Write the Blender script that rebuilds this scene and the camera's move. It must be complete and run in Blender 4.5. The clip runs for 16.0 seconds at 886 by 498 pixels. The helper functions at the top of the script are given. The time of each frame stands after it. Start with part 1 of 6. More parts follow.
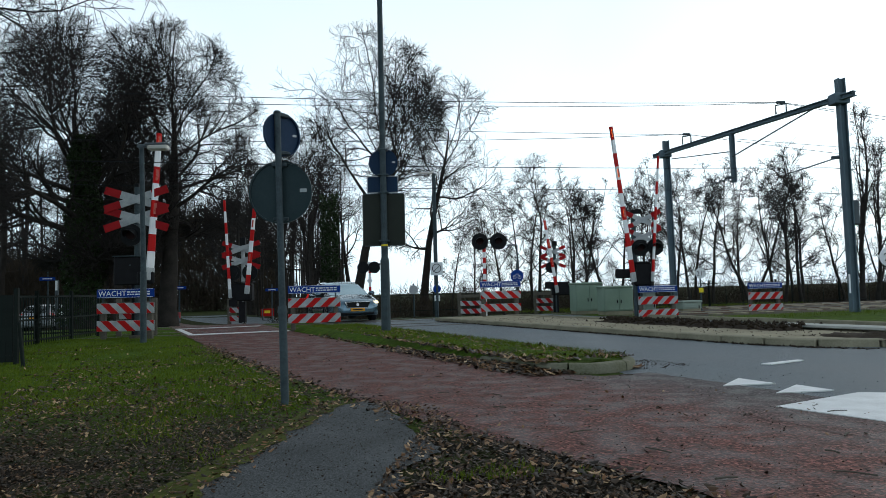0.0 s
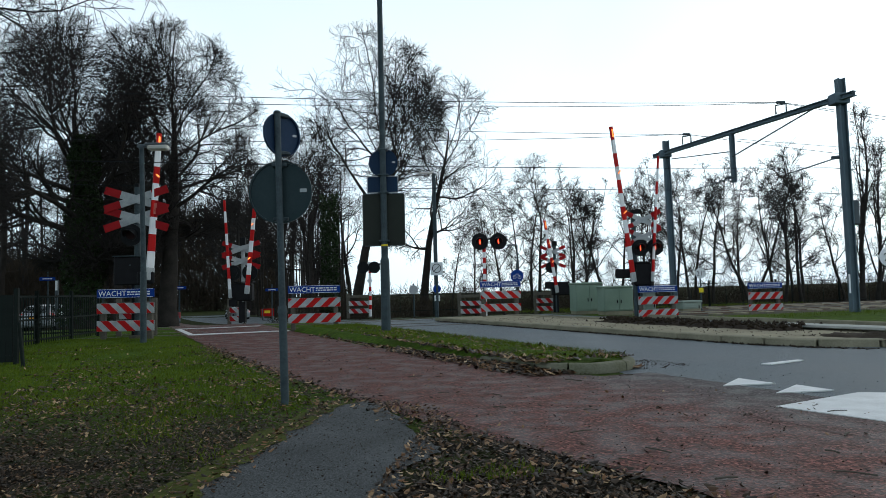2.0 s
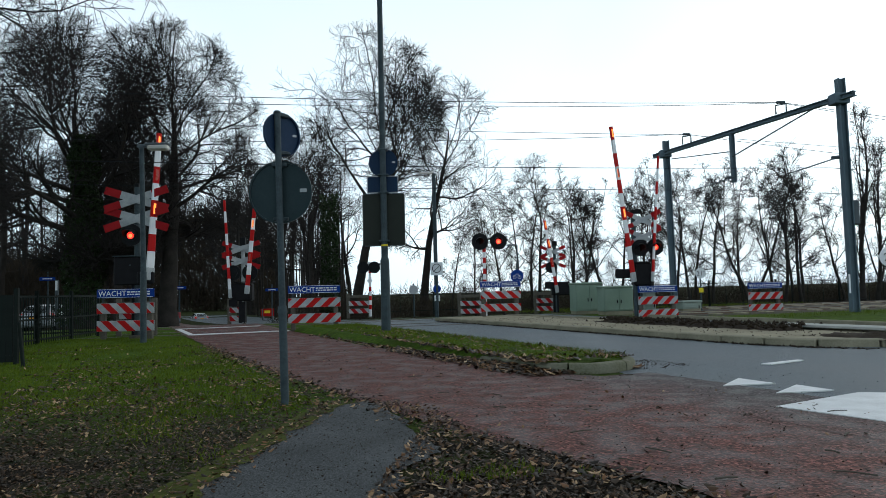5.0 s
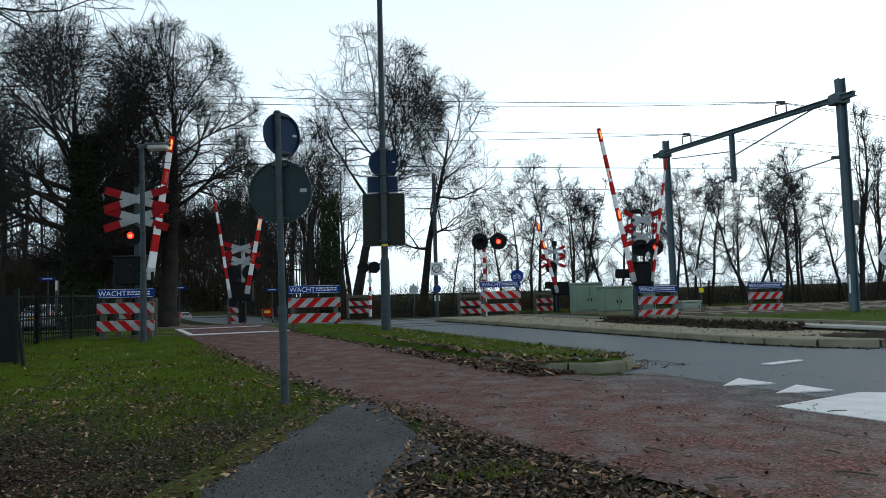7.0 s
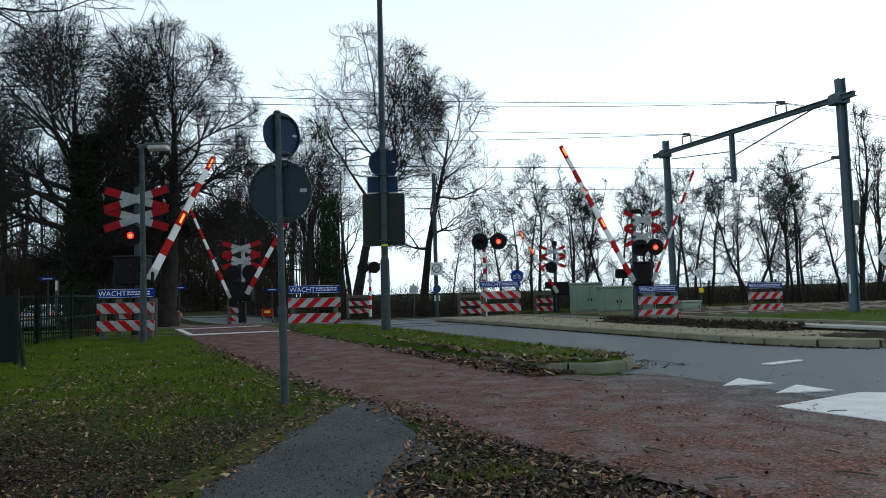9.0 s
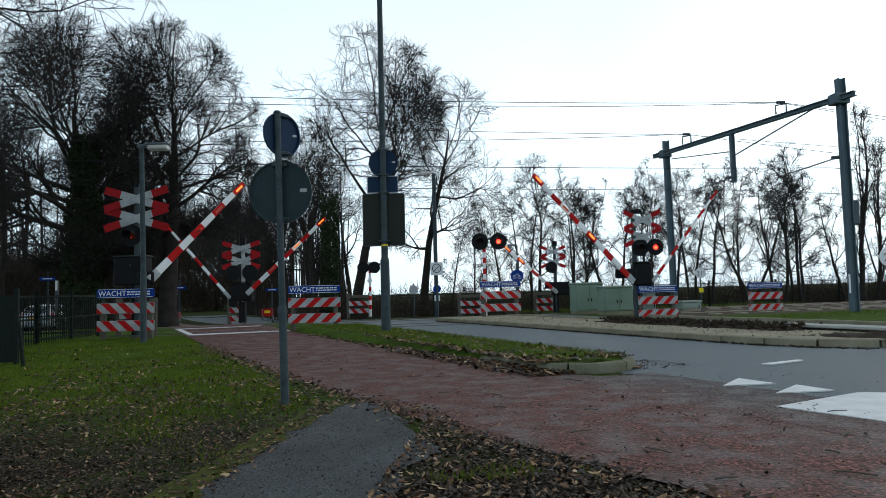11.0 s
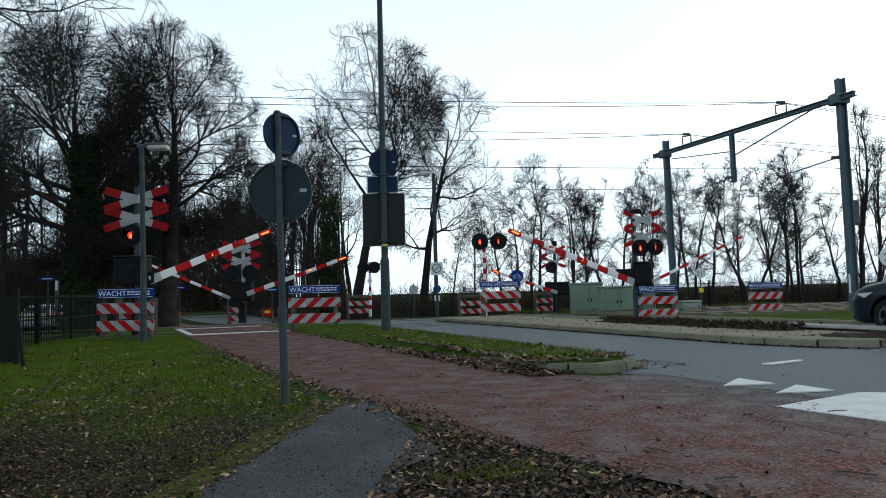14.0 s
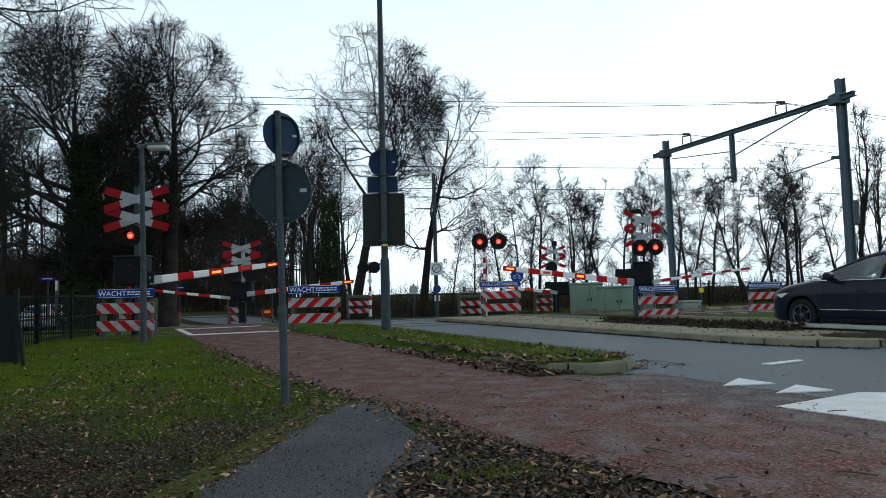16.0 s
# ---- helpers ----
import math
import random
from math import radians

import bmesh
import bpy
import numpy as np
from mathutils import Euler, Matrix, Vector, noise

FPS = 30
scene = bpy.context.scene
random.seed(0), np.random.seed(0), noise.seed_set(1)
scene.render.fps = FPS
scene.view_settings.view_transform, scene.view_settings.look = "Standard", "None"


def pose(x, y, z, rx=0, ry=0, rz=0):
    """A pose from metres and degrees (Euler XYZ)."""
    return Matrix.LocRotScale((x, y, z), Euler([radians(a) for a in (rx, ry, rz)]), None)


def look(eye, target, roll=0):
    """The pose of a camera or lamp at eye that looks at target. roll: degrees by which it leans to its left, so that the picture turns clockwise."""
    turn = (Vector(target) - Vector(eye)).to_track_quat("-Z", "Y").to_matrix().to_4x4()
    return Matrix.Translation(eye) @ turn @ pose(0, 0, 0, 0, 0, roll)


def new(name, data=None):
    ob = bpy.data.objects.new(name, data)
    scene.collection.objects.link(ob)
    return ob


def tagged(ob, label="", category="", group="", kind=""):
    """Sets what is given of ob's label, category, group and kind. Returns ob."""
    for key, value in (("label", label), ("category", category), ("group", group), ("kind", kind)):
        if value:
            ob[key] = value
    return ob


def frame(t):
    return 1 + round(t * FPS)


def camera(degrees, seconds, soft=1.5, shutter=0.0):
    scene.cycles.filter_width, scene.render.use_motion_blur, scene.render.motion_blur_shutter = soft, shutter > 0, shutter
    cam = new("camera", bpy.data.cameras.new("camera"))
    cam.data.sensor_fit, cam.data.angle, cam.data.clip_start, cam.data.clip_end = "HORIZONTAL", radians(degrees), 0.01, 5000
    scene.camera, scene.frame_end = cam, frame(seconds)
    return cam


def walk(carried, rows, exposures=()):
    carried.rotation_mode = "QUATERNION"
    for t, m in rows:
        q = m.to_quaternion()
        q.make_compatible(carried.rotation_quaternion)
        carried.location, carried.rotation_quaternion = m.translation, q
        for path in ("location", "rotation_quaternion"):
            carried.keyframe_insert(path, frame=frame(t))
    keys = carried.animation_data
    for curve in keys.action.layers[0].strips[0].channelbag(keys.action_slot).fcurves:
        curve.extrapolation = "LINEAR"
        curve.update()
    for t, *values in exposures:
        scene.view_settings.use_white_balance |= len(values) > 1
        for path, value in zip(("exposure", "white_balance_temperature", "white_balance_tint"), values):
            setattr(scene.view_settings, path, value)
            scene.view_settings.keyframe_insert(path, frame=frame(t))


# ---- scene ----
cam = camera(63.98, 16.0, 0.65, 0.2)
EYE = (0.0, 0.0, 0.977)
walk(cam, [(0.0, look(EYE, (0.0, 10.0, 0.977 + 10.0 * math.tan(radians(3.42))), -1.435)),
           (16.0, look(EYE, (0.0, 10.0, 0.977 + 10.0 * math.tan(radians(3.42))), -1.435))],
     exposures=[(0.0, 0.0, 6050, 4), (16.0, 0.0, 6050, 4)])

# ---- light: bright overcast winter sky ----
world = bpy.data.worlds.new("overcast_sky")
scene.world = world
world.use_nodes = True
wn, wl = world.node_tree.nodes, world.node_tree.links
wn.clear()
sky = wn.new("ShaderNodeTexSky")
sky.sky_type, sky.sun_disc = "NISHITA", False
sky.sun_elevation, sky.sun_rotation, sky.dust_density = radians(32), radians(60), 4.0
sky_bg = wn.new("ShaderNodeBackground")
sky_bg.inputs["Strength"].default_value = 0.03
wl.new(sky.outputs[0], sky_bg.inputs[0])
cloud_co = wn.new("ShaderNodeTexCoord")
cloud = wn.new("ShaderNodeTexNoise")
cloud.inputs["Scale"].default_value, cloud.inputs["Detail"].default_value = 1.6, 4
wl.new(cloud_co.outputs["Generated"], cloud.inputs["Vector"])
cloud_ramp = wn.new("ShaderNodeValToRGB")
cloud_ramp.color_ramp.elements[0].position, cloud_ramp.color_ramp.elements[0].color = 0.3, (0.76, 0.89, 1.0, 1)
cloud_ramp.color_ramp.elements[1].position, cloud_ramp.color_ramp.elements[1].color = 0.65, (0.92, 0.98, 1.0, 1)
cloud_sep, cloud_low = wn.new("ShaderNodeSeparateXYZ"), wn.new("ShaderNodeMapRange")
wl.new(cloud_co.outputs["Generated"], cloud_sep.inputs[0])
wl.new(cloud_sep.outputs["Z"], cloud_low.inputs["Value"])
for socket, value in (("From Min", 0.22), ("From Max", 0.85), ("To Min", 1.14), ("To Max", 0.3)):
    cloud_low.inputs[socket].default_value = value
wl.new(cloud.outputs["Fac"], cloud_ramp.inputs["Fac"])
cloud_bg = wn.new("ShaderNodeBackground")
cloud_bg.inputs["Strength"].default_value = 0.86
wl.new(cloud_ramp.outputs[0], cloud_bg.inputs[0])
wl.new(cloud_low.outputs[0], cloud_bg.inputs["Strength"])
sky_sum, sky_out = wn.new("ShaderNodeAddShader"), wn.new("ShaderNodeOutputWorld")
wl.new(sky_bg.outputs[0], sky_sum.inputs[0])
wl.new(cloud_bg.outputs[0], sky_sum.inputs[1])
wl.new(sky_sum.outputs[0], sky_out.inputs[0])
sun_data = bpy.data.lights.new("sun", "SUN")
sun_data.energy, sun_data.angle, sun_data.color = 0.3, radians(25), (1.0, 0.97, 0.93)
sun = new("sun", sun_data)
sun.matrix_basis = look((14, 10, 15), (0, 0, 0))


# ---- materials ----
def mat(name, c1, c2=None, scale=6.0, rough=0.6, bump=0.0, metal=0.0, fine=60.0, fine_mix=0.35, rough_var=0.12, glow=0.0, coat=0.0, contrast=0.22, speck=0.0):
    m = bpy.data.materials.new(name)
    m.use_nodes = True
    n, l = m.node_tree.nodes, m.node_tree.links
    b = n["Principled BSDF"]
    b.inputs["Roughness"].default_value, b.inputs["Metallic"].default_value = rough, metal
    b.inputs["Coat Weight"].default_value = coat
    b.inputs["Specular IOR Level"].default_value = 0.5 if rough < 0.45 else 0.1
    c2 = c2 or tuple(v * 0.7 for v in c1)
    co = n.new("ShaderNodeTexCoord")
    big, small = n.new("ShaderNodeTexNoise"), n.new("ShaderNodeTexNoise")
    big.inputs["Scale"].default_value, big.inputs["Detail"].default_value = scale, 6
    small.inputs["Scale"].default_value, small.inputs["Detail"].default_value = fine, 3
    l.new(co.outputs["Object"], big.inputs["Vector"])
    l.new(co.outputs["Object"], small.inputs["Vector"])
    mix = n.new("ShaderNodeMix")
    mix.inputs[0].default_value = fine_mix
    l.new(big.outputs["Fac"], mix.inputs[2])
    l.new(small.outputs["Fac"], mix.inputs[3])
    ramp = n.new("ShaderNodeValToRGB")
    ramp.color_ramp.elements[0].position, ramp.color_ramp.elements[0].color = 0.5 - contrast, (*c1, 1)
    ramp.color_ramp.elements[1].position, ramp.color_ramp.elements[1].color = 0.5 + contrast, (*c2, 1)
    l.new(mix.outputs[0], ramp.inputs[0])
    l.new(ramp.outputs[0], b.inputs["Base Color"])
    rr = n.new("ShaderNodeMapRange")
    rr.inputs["To Min"].default_value, rr.inputs["To Max"].default_value = max(rough - rough_var, 0.02), min(rough + rough_var, 1)
    l.new(big.outputs["Fac"], rr.inputs["Value"])
    l.new(rr.outputs[0], b.inputs["Roughness"])
    if speck:
        vo, vr = n.new("ShaderNodeTexVoronoi"), n.new("ShaderNodeValToRGB")
        vo.inputs["Scale"].default_value = speck
        l.new(co.outputs["Object"], vo.inputs["Vector"])
        vr.color_ramp.elements[0].position, vr.color_ramp.elements[0].color = 0.25, (0.45, 0.45, 0.45, 1)
        vr.color_ramp.elements[1].position, vr.color_ramp.elements[1].color = 0.9, (1.9, 1.9, 1.9, 1)
        l.new(vo.outputs["Color"], vr.inputs[0])
        mul = n.new("ShaderNodeMix")
        mul.data_type, mul.blend_type = "RGBA", "MULTIPLY"
        mul.inputs[0].default_value = 1.0
        l.new(ramp.outputs[0], mul.inputs[6])
        l.new(vr.outputs[0], mul.inputs[7])
        l.new(mul.outputs[2], b.inputs["Base Color"])
    if bump:
        bn = n.new("ShaderNodeBump")
        bn.inputs["Strength"].default_value, bn.inputs["Distance"].default_value = bump, 0.01
        l.new(small.outputs["Fac"], bn.inputs["Height"])
        l.new(bn.outputs[0], b.inputs["Normal"])
    if glow:
        b.inputs["Emission Color"].default_value, b.inputs["Emission Strength"].default_value = (*c1, 1), glow
    return m


ASPHALT = mat("asphalt", (0.045, 0.057, 0.068), (0.115, 0.135, 0.152), 0.5, 0.52, 0.4, fine=60, rough_var=0.2, speck=170)
OLD_ASPHALT = mat("old_asphalt", (0.028, 0.03, 0.031), (0.085, 0.09, 0.093), 1.6, 0.75, 0.55, fine=75, speck=190)
RED_ASPHALT = mat("red_asphalt", (0.044, 0.025, 0.022), (0.13, 0.057, 0.045), 0.8, 0.55, 0.9, fine=35, rough_var=0.2, speck=75)
CONCRETE = mat("concrete", (0.18, 0.16, 0.11), (0.33, 0.295, 0.215), 1.4, 0.85, 0.6, fine=60)
PALE_CONCRETE = mat("pale_concrete", (0.42, 0.42, 0.4), (0.3, 0.3, 0.28), 3.0, 0.8, 0.3)
KERB = mat("kerb_concrete", (0.14, 0.13, 0.09), (0.3, 0.275, 0.2), 2.2, 0.85, 0.7, fine=50)
MOSSY = mat("mossy_concrete", (0.06, 0.068, 0.03), (0.2, 0.19, 0.15), 3.0, 0.9, 0.7, fine=45)
PAINT_WHITE = mat("road_paint", (0.78, 0.79, 0.8), (0.5, 0.5, 0.5), 5.0, 0.6, 0.3, fine=70, contrast=0.3)
WHITE = mat("white_enamel", (0.62, 0.64, 0.66), (0.72, 0.74, 0.76), 3.0, 0.4, 0.05)
# dirty white, lowered further to hold the tree shade over the crosses
DIRTY_SHADED_WHITE = mat("dirty_shaded_white_enamel", (0.22, 0.24, 0.25), (0.44, 0.46, 0.47), 5.0, 0.5, 0.05)
RED = mat("red_enamel", (0.42, 0.008, 0.008), (0.34, 0.008, 0.008), 3.0, 0.5)
# darker copy of RED: backlit shade of the cross tips put into colour
DARK_RED = mat("shaded_red_enamel", (0.24, 0.006, 0.009), (0.32, 0.012, 0.014), 4.0, 0.5)
BLUE = mat("blue_sign_film", (0.006, 0.032, 0.2), (0.008, 0.042, 0.25), 4.0, 0.5)
GALV = mat("galvanised_steel", (0.025, 0.036, 0.042), (0.07, 0.092, 0.102), 7.0, 0.6, 0.15, metal=0.3, fine=45)
DARK_STEEL = mat("weathered_steel", (0.055, 0.07, 0.08), (0.11, 0.13, 0.145), 4.0, 0.55, 0.2, metal=0.3)
WIRE = mat("tarnished_wire", (0.012, 0.014, 0.016), (0.025, 0.028, 0.03), 3.0, 0.8)
MAST_STEEL = mat("mast_steel", (0.07, 0.105, 0.13), (0.125, 0.165, 0.19), 2.0, 0.6, 0.2, metal=0.2)
SIGN_BACK = mat("sign_back_aluminium", (0.017, 0.03, 0.033), (0.028, 0.043, 0.048), 3.0, 0.5, 0.08, metal=0.2)
SIGN_BACK_BLUE = mat("sign_back_blue", (0.01, 0.024, 0.055), (0.016, 0.034, 0.068), 3.0, 0.5, metal=0.2)
SIGN_BACK_BROWN = mat("sign_back_olive", (0.02, 0.024, 0.02), (0.03, 0.034, 0.029), 2.0, 0.6)
BLACK = mat("black_plastic", (0.006, 0.007, 0.008), (0.012, 0.013, 0.015), 6.0, 0.5)
HOUSING = mat("black_housing_paint", (0.006, 0.006, 0.007), (0.014, 0.014, 0.016), 5.0, 0.6, 0.1)
RUBBER = mat("tyre_rubber", (0.012, 0.012, 0.013), (0.025, 0.025, 0.026), 9.0, 0.8, 0.2)
ALLOY = mat("alloy_wheel", (0.2, 0.21, 0.22), (0.3, 0.31, 0.32), 5.0, 0.4, metal=0.7)
LENS_OFF = mat("unlit_lens", (0.012, 0.004, 0.004), (0.02, 0.007, 0.007), 20.0, 0.5)
LENS_ON = mat("lit_red_lens", (1.0, 0.03, 0.02), (1.0, 0.03, 0.015), 4.0, 0.3, glow=1.6)
LENS_HOT = mat("lit_lamp_core", (1.0, 0.16, 0.04), (1.0, 0.13, 0.03), 4.0, 0.3, glow=2.6)
AMBER_ON = mat("lit_boom_lamp", (1.0, 0.2, 0.03), (1.0, 0.16, 0.02), 4.0, 0.3, glow=2.2)
BOOM_LENS_OFF = mat("unlit_boom_lamp", (0.35, 0.05, 0.03), (0.3, 0.04, 0.03), 8.0, 0.3)
CABINET = mat("cabinet_green_paint", (0.16, 0.22, 0.17), (0.22, 0.29, 0.23), 1.5, 0.55, 0.05)
CABINET_GREY = mat("cabinet_grey_paint", (0.2, 0.25, 0.22), (0.28, 0.32, 0.28), 1.5, 0.55)
TIMBER = mat("weathered_timber", (0.055, 0.05, 0.04), (0.13, 0.12, 0.1), 7.0, 0.85, 0.5, fine=40)
FENCE_GREEN = mat("dark_green_fence_paint", (0.005, 0.008, 0.007), (0.01, 0.015, 0.013), 5.0, 0.55)
BARK = mat("bark", (0.012, 0.011, 0.01), (0.042, 0.037, 0.033), 3.0, 0.95, 0.8, fine=30)
TWIG = mat("twig_bark", (0.012, 0.011, 0.011), (0.03, 0.027, 0.025), 1.0, 0.95)
BRUSH = mat("undergrowth_twigs", (0.018, 0.0145, 0.0105), (0.048, 0.038, 0.027), 0.6, 0.95)
IVY = mat("ivy_leaves", (0.009, 0.016, 0.006), (0.025, 0.042, 0.014), 4.0, 0.6)
MOSS = mat("moss", (0.02, 0.024, 0.005), (0.075, 0.085, 0.014), 6.0, 0.95, 1.0, fine=40)
SOIL = mat("dug_soil", (0.014, 0.01, 0.007), (0.042, 0.031, 0.021), 4.0, 0.95, 1.0, fine=25)
BALLAST = mat("ballast_stone", (0.025, 0.022, 0.018), (0.1, 0.086, 0.07), 8.0, 0.9, 1.0, fine=22)
RAIL = mat("rail_steel", (0.09, 0.06, 0.045), (0.16, 0.11, 0.085), 6.0, 0.6, metal=0.4)
RAIL_HEAD = mat("polished_rail_head", (0.12, 0.11, 0.1), (0.2, 0.19, 0.18), 6.0, 0.45, metal=0.6)
BLADE = mat("grass_blade", (0.045, 0.078, 0.005), (0.13, 0.17, 0.012), 1.3, 0.7)
CAR_BLUE = mat("grey_blue_metallic_paint", (0.085, 0.15, 0.2), (0.1, 0.17, 0.22), 2.0, 0.2, metal=0.7, coat=0.8, rough_var=0.04)
CAR_DARK = mat("dark_navy_car_paint", (0.006, 0.011, 0.02), (0.009, 0.015, 0.026), 2.0, 0.3, rough_var=0.04)
CAR_DARK.node_tree.nodes["Principled BSDF"].inputs["Specular IOR Level"].default_value = 0.22
CAR_SILVER = mat("silver_car_paint", (0.25, 0.28, 0.31), (0.32, 0.35, 0.38), 2.0, 0.3, metal=0.4, coat=0.6)
WINDSCREEN = mat("reflecting_windscreen", (0.3, 0.4, 0.44), (0.36, 0.46, 0.5), 1.0, 0.05, metal=0.9, rough_var=0.02)
HEADLIGHT_ON = mat("lit_headlight", (1.0, 0.8, 0.5), (1.0, 0.74, 0.42), 8.0, 0.2, glow=2.6)
HEADLIGHT = mat("clear_headlight", (0.5, 0.5, 0.46), (0.3, 0.3, 0.3), 12.0, 0.15, coat=1.0)
TAIL = mat("red_tail_light", (0.5, 0.012, 0.012), (0.6, 0.02, 0.02), 10.0, 0.2, glow=0.5, coat=1.0)
CHROME = mat("chrome_trim", (0.6, 0.62, 0.64), (0.7, 0.7, 0.72), 4.0, 0.15, metal=1.0)
PLATE = mat("yellow_plate", (0.6, 0.26, 0.02), (0.66, 0.3, 0.03), 8.0, 0.5)
YELLOW = mat("yellow_film", (0.75, 0.6, 0.03), (0.7, 0.55, 0.03), 8.0, 0.5)
PLAIN_DARK = mat("dark_marking", (0.015, 0.016, 0.018), (0.02, 0.02, 0.022), 8.0, 0.6)
LUMINAIRE = mat("luminaire_diffuser", (0.38, 0.38, 0.35), (0.46, 0.45, 0.42), 5.0, 0.4)


def path_material():
    """Red asphalt worn to a dirty grey where path and road meet, with damp patches."""
    m = bpy.data.materials.new("worn_red_asphalt")
    m.use_nodes = True
    n, l = m.node_tree.nodes, m.node_tree.links
    b = n["Principled BSDF"]
    co, sep = n.new("ShaderNodeTexCoord"), n.new("ShaderNodeSeparateXYZ")
    l.new(co.outputs["Object"], sep.inputs[0])

    def noise_at(scale, detail):
        node = n.new("ShaderNodeTexNoise")
        node.inputs["Scale"].default_value, node.inputs["Detail"].default_value = scale, detail
        l.new(co.outputs["Object"], node.inputs["Vector"])
        return node.outputs["Fac"]

    def maths(op, a, c, d=0.0):
        node = n.new("ShaderNodeMath")
        node.operation = op
        for i, v in enumerate((a, c, d)):
            if isinstance(v, (int, float)):
                node.inputs[i].default_value = v
            else:
                l.new(v, node.inputs[i])
        return node.outputs[0]

    def ramp(fac, stops):
        node = n.new("ShaderNodeValToRGB")
        e = node.color_ramp.elements
        e[0].position, e[0].color = stops[0][0], (*stops[0][1], 1)
        e[1].position, e[1].color = stops[-1][0], (*stops[-1][1], 1)
        for p, c in stops[1:-1]:
            e.new(p).color = (*c, 1)
        l.new(fac, node.inputs[0])
        return node.outputs[0]

    def blend(fac, a, c, kind="MIX"):
        node = n.new("ShaderNodeMix")
        node.data_type, node.blend_type = "RGBA", kind
        for sock, v in ((0, fac), (6, a), (7, c)):
            if isinstance(v, (int, float)):
                node.inputs[sock].default_value = v
            else:
                l.new(v, node.inputs[sock])
        return node.outputs[2]
    big, mid, fine = noise_at(0.7, 5), noise_at(3.2, 6), noise_at(45.0, 3)
    grain = maths("MULTIPLY_ADD", fine, 0.6, maths("MULTIPLY", mid, 0.4))
    red = ramp(grain, ((0.36, (0.027, 0.0098, 0.0075)), (0.5, (0.083, 0.029, 0.0225)), (0.66, (0.148, 0.058, 0.047))))
    grey = ramp(grain, ((0.36, (0.018, 0.0145, 0.0145)), (0.5, (0.047, 0.037, 0.0375)), (0.66, (0.1, 0.088, 0.091))))
    across = maths("ADD", maths("MULTIPLY", sep.outputs["X"], 0.9194), maths("MULTIPLY", sep.outputs["Y"], 0.3931))
    along = maths("ADD", maths("MULTIPLY", sep.outputs["X"], -0.3931), maths("MULTIPLY", sep.outputs["Y"], 0.9194))
    wear = maths("MULTIPLY_ADD", big, 1.6, maths("MULTIPLY_ADD", mid, 0.6, -1.1))
    worn = n.new("ShaderNodeMapRange")
    worn.interpolation_type = "SMOOTHSTEP"
    worn.inputs["From Min"].default_value, worn.inputs["From Max"].default_value = 3.7, 5.3
    l.new(maths("ADD", across, wear), worn.inputs["Value"])
    ahead = n.new("ShaderNodeMapRange")
    ahead.inputs["From Min"].default_value, ahead.inputs["From Max"].default_value = 8.5, 6.2
    l.new(along, ahead.inputs["Value"])
    col = blend(maths("MULTIPLY", worn.outputs[0], ahead.outputs[0]), red, grey)
    stones = n.new("ShaderNodeTexVoronoi")
    stones.inputs["Scale"].default_value = 62
    l.new(co.outputs["Object"], stones.inputs["Vector"])
    chip = n.new("ShaderNodeSeparateColor")
    l.new(stones.outputs["Color"], chip.inputs[0])
    chips = ramp(chip.outputs[0], ((0.1, (0.4, 0.4, 0.4)), (0.7, (1.05, 1.05, 1.05)), (0.97, (2.2, 2.2, 2.25))))
    l.new(blend(1.0, col, chips, "MULTIPLY"), b.inputs["Base Color"])
    wet = n.new("ShaderNodeMapRange")
    for sock, v in (("From Min", 0.38), ("From Max", 0.62), ("To Min", 0.5), ("To Max", 0.8)):
        wet.inputs[sock].default_value = v
    l.new(mid, wet.inputs["Value"])
    l.new(wet.outputs[0], b.inputs["Roughness"])
    b.inputs["Specular IOR Level"].default_value = 0.2
    bump = n.new("ShaderNodeBump")
    bump.inputs["Strength"].default_value, bump.inputs["Distance"].default_value = 0.6, 0.006
    l.new(maths("MULTIPLY_ADD", stones.outputs["Distance"], 0.6, fine), bump.inputs["Height"])
    l.new(bump.outputs[0], b.inputs["Normal"])
    return m


WORN_PATH = path_material()


def glass_material():
    """Tinted car glass that lets light through and mirrors the sky."""
    m = bpy.data.materials.new("tinted_car_glass")
    m.use_nodes = True
    n, l = m.node_tree.nodes, m.node_tree.links
    clear, gloss, mix = (n.new("ShaderNode" + k) for k in ("BsdfTransparent", "BsdfGlossy", "MixShader"))
    clear.inputs["Color"].default_value = (0.8, 0.86, 0.84, 1)
    gloss.inputs["Roughness"].default_value = 0.04
    mix.inputs[0].default_value = 0.14
    l.new(clear.outputs[0], mix.inputs[1])
    l.new(gloss.outputs[0], mix.inputs[2])
    l.new(mix.outputs[0], n["Material Output"].inputs["Surface"])
    return m


CAR_GLASS = glass_material()


def leaf_material(name="fallen_leaf", share=1.0):
    m = bpy.data.materials.new(name)
    m.use_nodes = True
    n, l = m.node_tree.nodes, m.node_tree.links
    geo, ramp = n.new("ShaderNodeNewGeometry"), n.new("ShaderNodeValToRGB")
    e = ramp.color_ramp.elements
    e[0].color, e[1].color = (0.01, 0.007, 0.004, 1), (0.36 * share, 0.25 * share, 0.14 * share, 1)
    for p, c in ((0.5, (0.035, 0.019, 0.009, 1)), (0.75, (0.13 * share, 0.06 * share, 0.022 * share, 1)), (0.88, (0.2 * share, 0.12 * share, 0.06 * share, 1))):
        e.new(p).color = c
    l.new(geo.outputs["Random Per Island"], ramp.inputs[0])
    l.new(ramp.outputs[0], n["Principled BSDF"].inputs["Base Color"])
    n["Principled BSDF"].inputs["Roughness"].default_value = 0.6
    n["Principled BSDF"].inputs["Specular IOR Level"].default_value = 0.3
    return m


